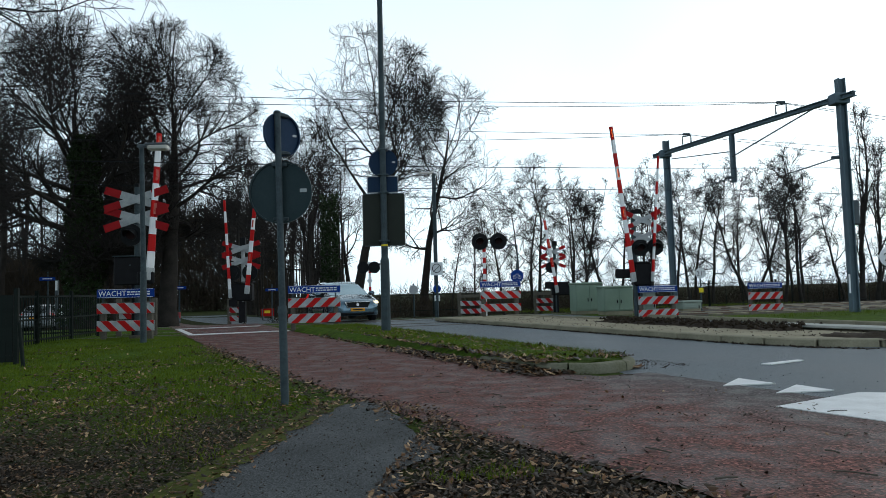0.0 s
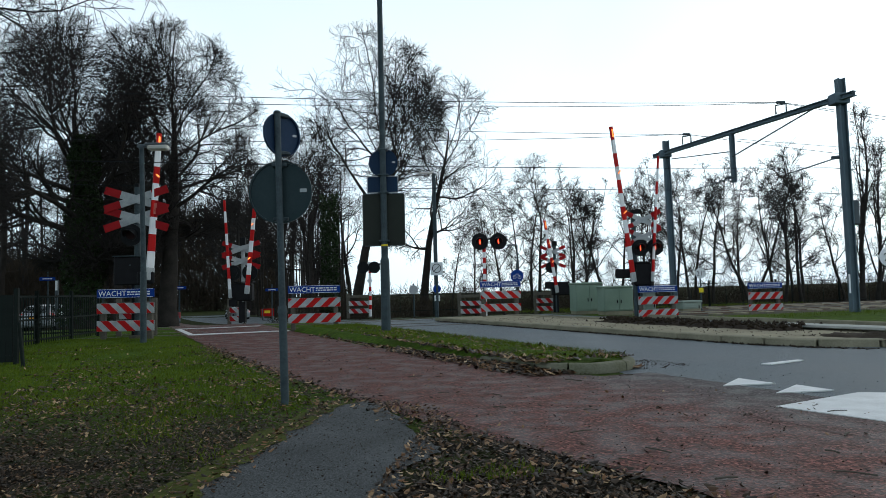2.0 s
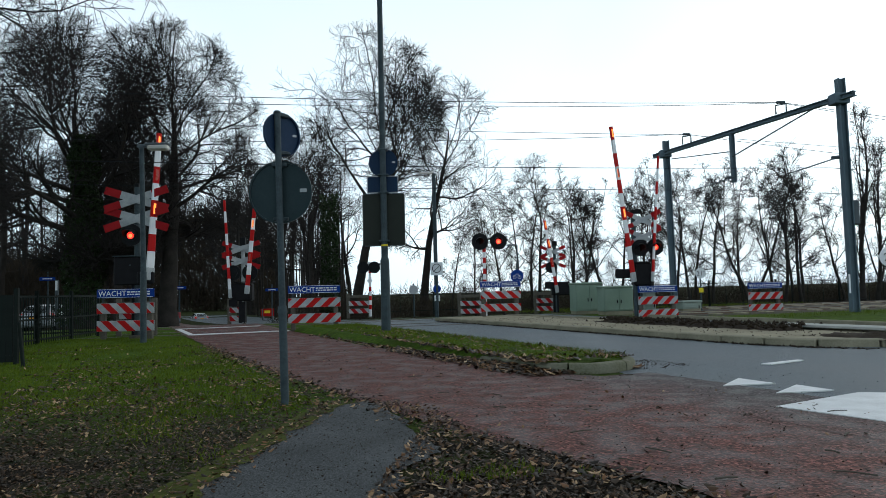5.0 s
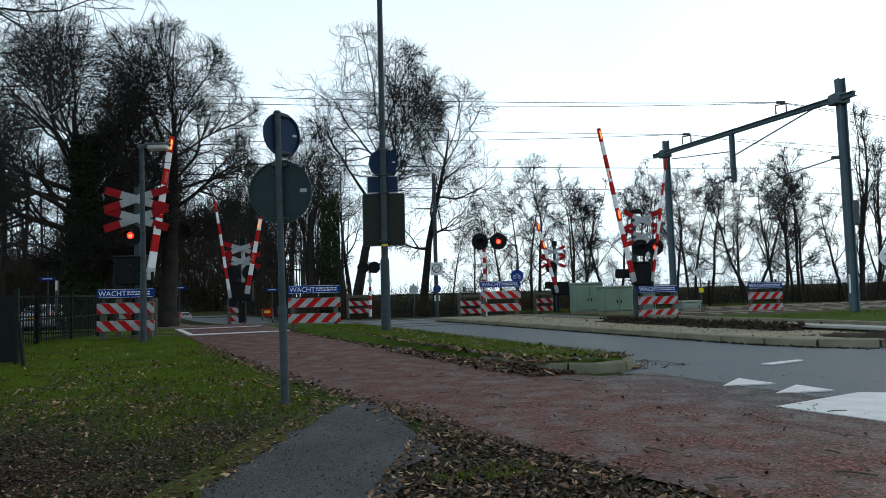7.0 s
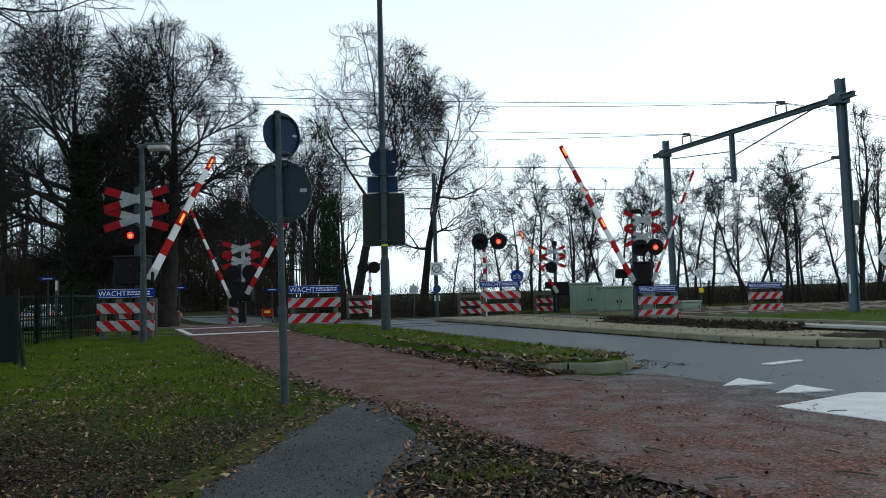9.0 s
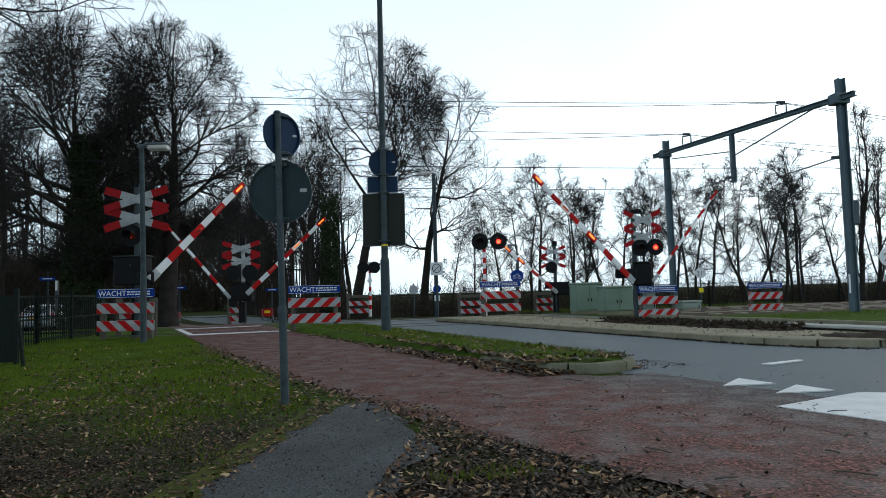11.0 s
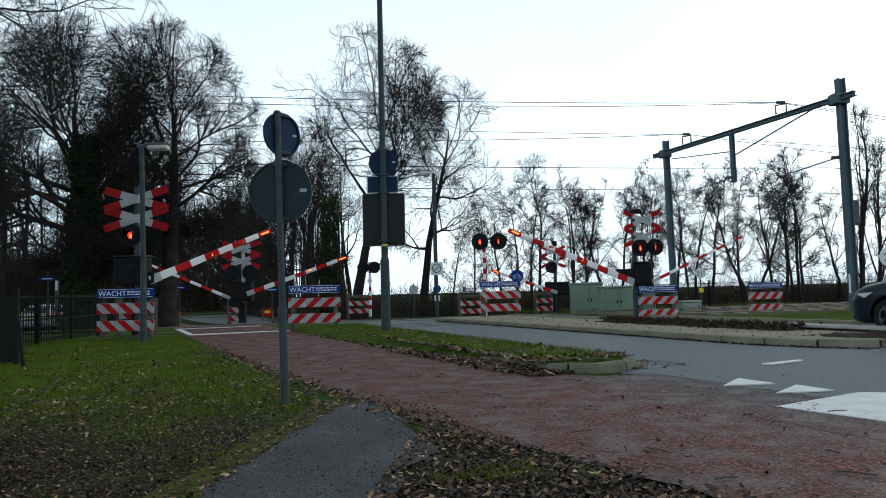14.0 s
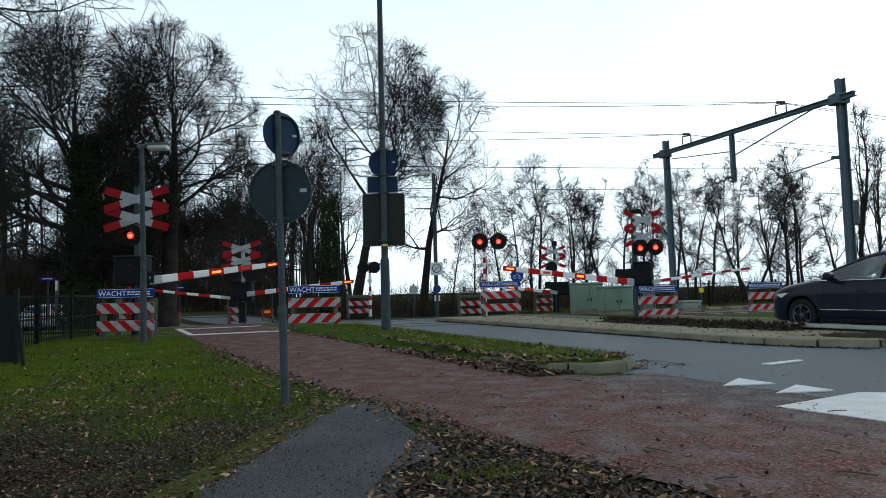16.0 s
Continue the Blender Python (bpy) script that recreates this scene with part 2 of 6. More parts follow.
def ground_material():
    """Grass that gives way to leaf litter and mud near the path, rough ground beyond the line."""
    m = bpy.data.materials.new("grass_and_litter")
    m.use_nodes = True
    n, l = m.node_tree.nodes, m.node_tree.links
    b = n["Principled BSDF"]
    b.inputs["Roughness"].default_value, b.inputs["Specular IOR Level"].default_value = 0.95, 0.05
    co, sep = n.new("ShaderNodeTexCoord"), n.new("ShaderNodeSeparateXYZ")
    l.new(co.outputs["Object"], sep.inputs[0])
    n1, n2, n3 = (n.new("ShaderNodeTexNoise") for _ in range(3))
    for node, sc, de in ((n1, 0.9, 6), (n2, 9.0, 6), (n3, 55.0, 4)):
        node.inputs["Scale"].default_value, node.inputs["Detail"].default_value = sc, de
        l.new(co.outputs["Object"], node.inputs["Vector"])
    grass, litter = n.new("ShaderNodeValToRGB"), n.new("ShaderNodeValToRGB")
    grass.color_ramp.elements[0].position, grass.color_ramp.elements[0].color = 0.35, (0.026, 0.05, 0.005, 1)
    grass.color_ramp.elements[1].position, grass.color_ramp.elements[1].color = 0.65, (0.07, 0.115, 0.01, 1)
    litter.color_ramp.elements[0].position, litter.color_ramp.elements[0].color = 0.4, (0.004, 0.0035, 0.003, 1)
    litter.color_ramp.elements[1].position, litter.color_ramp.elements[1].color = 0.66, (0.04, 0.032, 0.022, 1)
    l.new(n2.outputs["Fac"], grass.inputs[0])
    mixn = n.new("ShaderNodeMix")
    mixn.inputs[0].default_value = 0.6
    l.new(n2.outputs["Fac"], mixn.inputs[2])
    l.new(n3.outputs["Fac"], mixn.inputs[3])
    l.new(mixn.outputs[0], litter.inputs[0])
    near = n.new("ShaderNodeMapRange")
    near.inputs["From Min"].default_value, near.inputs["From Max"].default_value = 4.2, 6.6
    l.new(sep.outputs["Y"], near.inputs["Value"])
    add = n.new("ShaderNodeMath")
    add.operation = "MULTIPLY_ADD"
    add.inputs[1].default_value, add.inputs[2].default_value = 2.4, -1.2
    l.new(n1.outputs["Fac"], add.inputs[0])
    tot = n.new("ShaderNodeMath")
    tot.use_clamp = True
    l.new(near.outputs[0], tot.inputs[0])
    l.new(add.outputs[0], tot.inputs[1])
    far = n.new("ShaderNodeMapRange")
    far.inputs["From Min"].default_value, far.inputs["From Max"].default_value = 27.0, 34.0
    far.inputs["To Min"].default_value, far.inputs["To Max"].default_value = 1.0, 0.3
    l.new(sep.outputs["Y"], far.inputs["Value"])
    mul = n.new("ShaderNodeMath")
    mul.operation = "MULTIPLY"
    l.new(tot.outputs[0], mul.inputs[0])
    l.new(far.outputs[0], mul.inputs[1])
    mix = n.new("ShaderNodeMix")
    mix.data_type = "RGBA"
    l.new(mul.outputs[0], mix.inputs[0])
    l.new(litter.outputs[0], mix.inputs[6])
    l.new(grass.outputs[0], mix.inputs[7])
    l.new(mix.outputs[2], b.inputs["Base Color"])
    bump = n.new("ShaderNodeBump")
    bump.inputs["Strength"].default_value, bump.inputs["Distance"].default_value = 1.0, 0.02
    l.new(mixn.outputs[0], bump.inputs["Height"])
    l.new(bump.outputs[0], b.inputs["Normal"])
    return m


LEAF, ROTTED_LEAF, GROUND = leaf_material("fallen_leaf", 1.1), leaf_material("rotted_leaf", 0.36), ground_material()


# ---- building helpers ----
def road(s, o, z=0.0):
    """Road plan to world: s metres along the road away from the junction, o metres to its right."""
    return (0.9194 * o - 0.3931 * s, 0.3931 * o + 0.9194 * s, z)


def line(m, n, z=0.0):
    """Railway plan to world: m metres along the line, n metres across it."""
    return (0.9613 * m - 0.2756 * n, 0.2756 * m + 0.9613 * n, z)


def fall(x, y):
    """Height of the land: level up to the line, then falling away beyond it."""
    n = -0.2756 * x + 0.9613 * y
    k = max(n - 26.5, 0.0)
    return -2.7 * (1.0 - math.exp(-k * 0.0165)) if k < 400 else -2.7


def tubes(P, R, sides):
    """Tapered tubes along many branches at once: P (branches, points, 3), R (branches, points)."""
    N, K, _ = P.shape
    T = np.gradient(P, axis=1)
    T /= np.linalg.norm(T, axis=2, keepdims=True) + 1e-9
    ref = np.where(np.abs(T[..., 2:3]) > 0.9, np.array([1.0, 0, 0]), np.array([0, 0, 1.0]))
    U = np.cross(T, ref)
    U /= np.linalg.norm(U, axis=2, keepdims=True) + 1e-9
    W = np.cross(T, U)
    a = np.arange(sides) * 2 * np.pi / sides
    V = P[:, :, None] + R[:, :, None, None] * (np.cos(a)[:, None] * U[:, :, None] + np.sin(a)[:, None] * W[:, :, None])
    idx = np.arange(N * K * sides).reshape(N, K, sides)
    nxt = np.roll(idx, -1, axis=2)
    q = np.stack([idx[:, :-1], nxt[:, :-1], nxt[:, 1:], idx[:, 1:]], axis=-1).reshape(-1, 4)
    return V.reshape(-1, 3), q


class Build:
    def __init__(self):
        self.v, self.f = [], []

    def add(self, verts, faces):
        k = len(self.v)
        self.v += [tuple(p) for p in verts]
        self.f += [[i + k for i in q] for q in faces]
        return self

    def box(self, c, size, rz=0.0, bevel=0.0, m=None):
        bm = bmesh.new()
        bmesh.ops.create_cube(bm, size=1)
        bmesh.ops.scale(bm, vec=size, verts=bm.verts)
        if bevel:
            bmesh.ops.bevel(bm, geom=bm.edges[:], offset=bevel, segments=1, affect="EDGES")
        t = m or pose(*c, 0, 0, rz)
        bm.verts.ensure_lookup_table()
        self.add([t @ p.co for p in bm.verts], [[p.index for p in f.verts] for f in bm.faces])
        bm.free()
        return self

    def tube(self, a, b, r0, r1=None, n=10, caps=True):
        a, b, r1 = Vector(a), Vector(b), r0 if r1 is None else r1
        d = (b - a).normalized()
        u = d.orthogonal().normalized()
        w = d.cross(u)
        ring = [u * math.cos(2 * math.pi * i / n) + w * math.sin(2 * math.pi * i / n) for i in range(n)]
        vs = [a + p * r0 for p in ring] + [b + p * r1 for p in ring]
        fs = [[i, (i + 1) % n, n + (i + 1) % n, n + i] for i in range(n)]
        if caps:
            fs += [list(range(n))[::-1], list(range(n, 2 * n))]
        return self.add(vs, fs)

    def path(self, pts, r, n=6):
        P = np.array([[tuple(p) for p in pts]], float)
        v, f = tubes(P, np.full(P.shape[:2], r), n)
        f = f.tolist() + [list(range(n)), list(range(len(v) - n, len(v)))]
        return self.add(v.tolist(), f)

    def prism(self, poly, thick, m):
        """A flat outline in x, z given a thickness along y, placed by m."""
        k = len(poly)
        vs = [m @ Vector((x, -thick / 2, z)) for x, z in poly] + [m @ Vector((x, thick / 2, z)) for x, z in poly]
        fs = [list(range(k)), list(range(k, 2 * k))[::-1]] + [[i, k + i, k + (i + 1) % k, (i + 1) % k] for i in range(k)]
        return self.add(vs, fs)

    def mesh(self, name, material, smooth=False):
        me = bpy.data.meshes.new(name)
        me.from_pydata(self.v, [], self.f)
        bm = bmesh.new()
        bm.from_mesh(me)
        bmesh.ops.recalc_face_normals(bm, faces=bm.faces[:])
        bm.to_mesh(me)
        bm.free()
        me.materials.append(material)
        if smooth:
            me.shade_smooth()
            me.set_sharp_from_angle(angle=radians(35))
        return me


def part(name, build, material, parent, label="", smooth=False):
    ob = new(name, build if isinstance(build, bpy.types.Mesh) else build.mesh(name, material, smooth))
    ob.parent = parent
    return tagged(ob, label)


def thing(name, m, label, category, group="", kind=""):
    ob = new(name)
    ob.empty_display_size = 0.2
    ob.matrix_basis = m
    return tagged(ob, label, category, group, kind)


def single(name, build, material, label, category, kind="", group="", smooth=False):
    return tagged(new(name, build.mesh(name, material, smooth)), label, category, group, kind)


def circle(r, n=28, cx=0.0, cz=0.0):
    return [(cx + r * math.cos(2 * math.pi * i / n), cz + r * math.sin(2 * math.pi * i / n)) for i in range(n)]


def rounded(w, h, r, n=4):
    out = []
    for sx, sz, a in ((1, 1, 0), (-1, 1, 90), (-1, -1, 180), (1, -1, 270)):
        for i in range(n + 1):
            t = radians(a + 90 * i / n)
            out.append((sx * (w / 2 - r) + r * math.cos(t), sz * (h / 2 - r) + r * math.sin(t)))
    return out


def raw_mesh(name, verts, quads, material, smooth=False):
    """A mesh from numpy arrays of corners and of four-cornered (or three-cornered) faces."""
    me = bpy.data.meshes.new(name)
    k = quads.shape[1]
    me.vertices.add(len(verts))
    me.vertices.foreach_set("co", np.ascontiguousarray(verts, np.float32).ravel())
    me.loops.add(quads.size)
    me.loops.foreach_set("vertex_index", np.ascontiguousarray(quads, np.int32).ravel())
    me.polygons.add(len(quads))
    me.polygons.foreach_set("loop_start", np.arange(0, quads.size, k, dtype=np.int32))
    me.update(calc_edges=True)
    me.materials.append(material)
    if smooth:
        me.shade_smooth()
    return me


def lettering(text, size, depth=0.003):
    cu = bpy.data.curves.new("lettering", "FONT")
    cu.body, cu.size, cu.extrude, cu.resolution_u = text, size, depth, 2
    tmp = new("lettering", cu)
    bpy.context.view_layer.update()
    me = bpy.data.meshes.new_from_object(tmp.evaluated_get(bpy.context.evaluated_depsgraph_get()))
    bpy.data.objects.remove(tmp)
    return me


# ---- ground, road, paths ----
def draped(name, strips, lift, material, label, category, kind="structure", steps=1):
    """A sheet between a left and a right edge (lists of world x, y), laid on the land."""
    (left, right) = strips
    b, cols = Build(), 4
    vs, fs = [], []
    for p, q in zip(left, right):
        for c in range(cols + 1):
            k = c / cols
            x, y = p[0] + (q[0] - p[0]) * k, p[1] + (q[1] - p[1]) * k
            vs.append((x, y, fall(x, y) + lift))
    w = cols + 1
    for i in range(len(left) - 1):
        for c in range(cols):
            fs.append([i * w + c, i * w + c + 1, (i + 1) * w + c + 1, (i + 1) * w + c])
    return single(name, b.add(vs, fs), material, label, category, kind)


def span(a, b, step):
    k = max(int(abs(b - a) / step), 1)
    return [a + (b - a) * i / k for i in range(k + 1)]


def ragged(pts, amount, seed):
    rnd = random.Random(seed)
    out = []
    for (x0, y0), (x1, y1) in zip(pts, pts[1:]):
        k = max(int(math.hypot(x1 - x0, y1 - y0) / 0.09), 1)
        for i in range(k):
            t = i / k
            out.append((x0 + (x1 - x0) * t + rnd.uniform(-amount, amount), y0 + (y1 - y0) * t + rnd.uniform(-amount, amount)))
    return out + [pts[-1]]


def make_ground():
    ax = sorted(set([round(v, 2) for v in np.arange(-14, 24.01, 0.35)] + [-1500, -700, -350, -180, -120, -90, -70, -55, -42, -34, -28, -23, -19, -16] + [27, 31, 36, 42, 50, 60, 75, 95, 130, 200, 400, 800, 1500]))
    ay = sorted(set([round(v, 2) for v in np.arange(-6, 34.01, 0.35)] + [-1500, -600, -200, -80, -40, -20, -12] + [36, 39, 42, 46, 50, 55, 60, 66, 73, 80, 90, 100, 120, 150, 220, 400, 800, 1500]))
    xs, ys = np.meshgrid(np.array(ax), np.array(ay))
    vs = []
    for x, y in zip(xs.ravel(), ys.ravel()):
        o = 0.9194 * x + 0.3931 * y
        grass = min(max((1.0 - o) / 1.5, 0), 1)
        bumpy = noise.noise((x * 0.5, y * 0.5, 0)) * 0.05 + noise.noise((x * 1.7, y * 1.7, 3)) * 0.025
        far = min(max((y - 40) / 60, 0), 1)
        vs.append((x, y, fall(x, y) - 0.018 + grass * (0.018 + bumpy) * (1 - far)))
    w, hgt = len(ax), len(ay)
    fs = [[j * w + i, j * w + i + 1, (j + 1) * w + i + 1, (j + 1) * w + i] for j in range(hgt - 1) for i in range(w - 1)]
    single("ground", Build().add(vs, fs), GROUND, "rough winter grass with mud and fallen leaves", "ground", "structure", smooth=True)


make_ground()
S_AXIS = span(-30, 24, 3) + span(26, 130, 4)
draped("road", ([road(s, 4.9 if s < 6.9 else 5.65)[:2] for s in S_AXIS], [road(s, 14.6)[:2] for s in S_AXIS]), -0.012, ASPHALT, "damp dark grey asphalt road over the railway", "road")
path_left = ragged([road(s, o)[:2] for s, o in ((-8, 3.6), (0, 2.9), (2.7, 2.44), (3.57, 2.28), (5.07, 2.0), (6.3, 1.88), (9.1, 1.62), (13, 1.35), (18, 1.13), (22, 1.0), (28, 0.9))], 0.035, 5)
path_right = []
for x, y in path_left:
    s = -0.3931 * x + 0.9194 * y
    o = 5.1 if s < 6.0 else 5.1 - (s - 6.0) * 0.62 if s < 7.4 else 4.23 - min((s - 7.4) * 0.06, 0.36)
    path_right.append(road(s, o)[:2])
draped("cycle_path", (path_left, path_right), -0.004, WORN_PATH, "worn reddish asphalt cycle path leading to the crossing", "path")
apron_l = ragged([road(s, o)[:2] for s, o in ((-6, 4.6), (2, 4.2), (4, 4.15), (5.5, 4.3), (6.6, 4.75))], 0.05, 11)
apron_r = []
for x, y in apron_l:
    s = -0.3931 * x + 0.9194 * y
    apron_r.append(road(s, 5.35 + 0.06 * noise.noise((s * 3, 0, 0)))[:2])
draped("worn_apron", (apron_l, apron_r), -0.002, WORN_PATH, "dirty grey-brown worn asphalt where path and road meet", "road")
foot_l = ragged([(-1.3, 2.6), (-1.32, 3.5), (-1.24, 4.5), (-1.1, 5.6), (-0.95, 6.3), (-0.7, 6.56)], 0.05, 7)
foot_r = []
for i in range(len(foot_l)):
    t = i / (len(foot_l) - 1)
    foot_r.append((-0.5 + 0.42 * min(t * 1.5, 1) - 0.62 * max(t - 0.75, 0) / 0.25 + 0.05 * math.sin(t * 23) + 0.05 * noise.noise((t * 40, 0, 0)), 2.6 + t * 2.9 + 1.06 * max(t - 0.8, 0) / 0.2))
draped("footpath", (foot_l, foot_r), 0.004, OLD_ASPHALT, "crumbling dark grey asphalt patch joining the cycle path", "path")
moss_l = ragged([(x - 0.16 - 0.07 * noise.noise((y * 2.3, 1, 0)), y) for x, y in foot_l[::3]], 0.02, 9)
moss_r = [(float(np.interp(y, [p[1] for p in foot_l], [p[0] for p in foot_l])) + 0.07 + 0.06 * noise.noise((y * 6, 4, 0)), y) for _, y in moss_l]
draped("moss_edge", (moss_l, moss_r), 0.009, MOSS, "yellow-green moss creeping over the footpath's edge", "moss")
far_path = [road(s, 1.0)[:2] for s in span(28, 110, 5)]
draped("far_cycle_path", (far_path, [road(s, 3.6)[:2] for s in span(28, 110, 5)]), -0.006, RED_ASPHALT, "reddish cycle path running on beyond the line", "path")


def flat_shape(name, pts, label, lift=0.004):
    b = Build()
    k = len(pts)
    b.add([(x, y, fall(x, y) + lift) for x, y in pts] + [(x, y, fall(x, y) + lift - 0.012) for x, y in pts],
          [list(range(k))] + [[i, (i + 1) % k, k + (i + 1) % k, k + i] for i in range(k)])
    return single(name, b, PAINT_WHITE, label, "road marking", "structure")


for pts in (((2.67, 6.92), (3.21, 6.99), (3.03, 7.43)), ((2.93, 6.38), (3.49, 6.46), (3.35, 6.86))):
    flat_shape("give_way_triangle", pts, "white give-way triangle painted on the asphalt")
flat_shape("give_way_triangle", ((2.61, 5.69), (3.62, 6.3), (4.5, 6.05), (4.6, 4.75), (3.04, 4.99)), "large worn white painted block at the junction")
flat_shape("lane_dash", ((3.84, 8.72), (3.92, 8.62), (4.5, 8.98), (4.46, 9.07)), "short white dash of the lane line")
flat_shape("stop_line", (road(19.6, 1.2)[:2], road(19.6, 3.75)[:2], road(19.85, 3.75)[:2], road(20.0, 1.2)[:2]), "white line across the cycle path before the rails", 0.012)
flat_shape("stop_line", (road(23.6, 1.0)[:2], road(23.6, 3.6)[:2], road(23.8, 3.6)[:2], road(23.8, 1.0)[:2]), "white line across the cycle path behind the rails", 0.012)
flat_shape("stop_line", (road(19.6, 1.15)[:2], road(19.6, 1.3)[:2], road(23.8, 1.15)[:2], road(23.8, 1.0)[:2]), "white edge line of the crossing", 0.016)

# verge between cycle path and road, with a rounded concrete nose
VERGE = [(7.62 - 0.6 * math.sin(a), 5.0 - 0.66 * math.cos(a), 5.0 + 0.64 * math.cos(a)) for a in (math.pi / 2 * i / 6 for i in range(6, -1, -1))]
VERGE = [(s, o0 + 0.001, o1) for s, o0, o1 in VERGE] + [(9, 4.2, 5.68), (11, 4.1, 5.68), (14, 3.95, 5.68), (17, 3.86, 5.68), (19.4, 3.82, 5.68)]
b = Build()
vs, fs = [], []
rows = []
for (s0, a0, b0), (s1, a1, b1) in zip(VERGE, VERGE[1:]):
    for i in range(6):
        t = i / 6
        rows.append((s0 + (s1 - s0) * t, a0 + (a1 - a0) * t, b0 + (b1 - b0) * t))
rows.append(VERGE[-1])
for s, a, c in rows:
    for j in range(9):
        t = j / 8
        hgt = 0.09 + 0.05 * math.sin(math.pi * t) + noise.noise((s * 1.3, t * 5, 1)) * 0.03
        vs.append(road(s, a + (c - a) * t, (0.0 if j == 0 else hgt)))
for i in range(len(rows) - 1):
    for j in range(8):
        fs.append([i * 9 + j, i * 9 + j + 1, (i + 1) * 9 + j + 1, (i + 1) * 9 + j])
single("verge", b.add(vs, fs), GROUND, "narrow grass verge strewn with leaves between path and road", "verge", "structure", smooth=True)


def kerb_run(name, pts, w, h, label, material=KERB, gap=0.012, drop=0.05):
    """Separate kerb stones along a plan line of world points."""
    root = thing(name, pose(0, 0, 0), label, "kerb", kind="structure")
    rnd = random.Random(3)
    for (x0, y0), (x1, y1) in zip(pts, pts[1:]):
        ln, a = math.hypot(x1 - x0, y1 - y0), math.degrees(math.atan2(y1 - y0, x1 - x0))
        k = Build().box((0, 0, 0), (ln - gap, w, h + drop), bevel=0.018)
        ob = part("kerb_stone", k, material, root)
        x, y = (x0 + x1) / 2, (y0 + y1) / 2
        ob.matrix_basis = pose(x, y, fall(x, y) + (h - drop) / 2 + rnd.uniform(-0.008, 0.008), 0, rnd.uniform(-0.4, 0.4), a + rnd.uniform(-0.5, 0.5))
    return root


def curved_kerb(name, plan, pieces, label, material):
    """Curved kerb stones with a rounded top, swept along plan and cut into pieces."""
    root = thing(name, pose(0, 0, 0), label, "kerb", kind="structure")
    profile = ((-0.08, -0.06), (-0.08, 0.065), (-0.06, 0.095), (-0.025, 0.108), (0.03, 0.106), (0.065, 0.09), (0.08, 0.055), (0.08, -0.06))
    for j in range(pieces):
        run = plan[j * (len(plan) - 1) // pieces:(j + 1) * (len(plan) - 1) // pieces + 1]
        vs, fs, w = [], [], len(profile)
        for i, (x, y) in enumerate(run):
            a, c = run[max(i - 1, 0)], run[min(i + 1, len(run) - 1)]
            dx, dy = c[0] - a[0], c[1] - a[1]
            ln = math.hypot(dx, dy)
            if i in (0, len(run) - 1):
                step = 0.006 if i == 0 else -0.006
                x, y = x + dx / ln * step, y + dy / ln * step
            for u, z in profile:
                n1 = noise.noise((x * 5, y * 5, z * 9)) * 0.008
                vs.append((x - dy / ln * (u + n1), y + dx / ln * (u + n1), z + n1))
        for i in range(len(run) - 1):
            fs += [[i * w + k, i * w + (k + 1) % w, (i + 1) * w + (k + 1) % w, (i + 1) * w + k] for k in range(w)]
        fs += [list(range(w)), list(range(len(vs) - w, len(vs)))]
        part("kerb_stone", Build().add(vs, fs), material, root, smooth=True)


nose = [road(8.6 - i * 0.1, 4.24 + i * 0.01)[:2] for i in range(10)]
nose += [road(7.62 - 0.66 * math.sin(a), 5.0 - 0.68 * math.cos(a))[:2] for a in (math.pi * i / 24 for i in range(25))]
curved_kerb("verge_kerb", nose, 4, "worn mossy concrete kerb round the end of the verge", MOSSY)
kerb_run("verge_side_kerb", [road(s, 5.74)[:2] for s in span(7.6, 19.6, 1.0)], 0.1, 0.06, "low concrete kerb between verge and road", MOSSY)

# raised median: kerb stones round a paved top
M_LEFT = [road(s, 9.25)[:2] for s in span(22.2, 9.4, 1.0)] + [road(8.6, 9.35)[:2], road(7.9, 9.65)[:2], road(7.3, 10.2)[:2], road(6.9, 10.9)[:2], road(6.6, 11.8)[:2], road(6.4, 12.8)[:2]]
kerb_run("median_kerb", M_LEFT, 0.22, 0.105, "sloping grey concrete kerb along the raised median")
M_IN = [(p[0] + 0.1, p[1] + 0.045) for p in M_LEFT]
m_right = [road(max(22.0 - i * 0.9, 7.2), 11.75)[:2] for i in range(len(M_IN))]
b, vs, fs = Build(), [], []
for p, q in zip(M_IN, m_right):
    for c in range(7):
        k = c / 6
        x, y = p[0] + (q[0] - p[0]) * k, p[1] + (q[1] - p[1]) * k
        vs.append((x, y, 0.095 + 0.012 * noise.noise((x * 2, y * 2, 0))))
for i in range(len(M_IN) - 1):
    for c in range(6):
        fs.append([i * 7 + c, i * 7 + c + 1, (i + 1) * 7 + c + 1, (i + 1) * 7 + c])
single("median", b.add(vs, fs), CONCRETE, "sandy weathered concrete paving on the raised median", "median", "structure")
kerb_run("median_far_kerb", [road(s, 11.82)[:2] for s in span(22.0, 8.2, 1.0)], 0.15, 0.14, "concrete kerb on the far side of the median")
kerb_run("edge_kerb", [road(s, 14.65)[:2] for s in span(18.0, 2.0, 1.0)], 0.15, 0.1, "concrete kerb at the outer road edge")


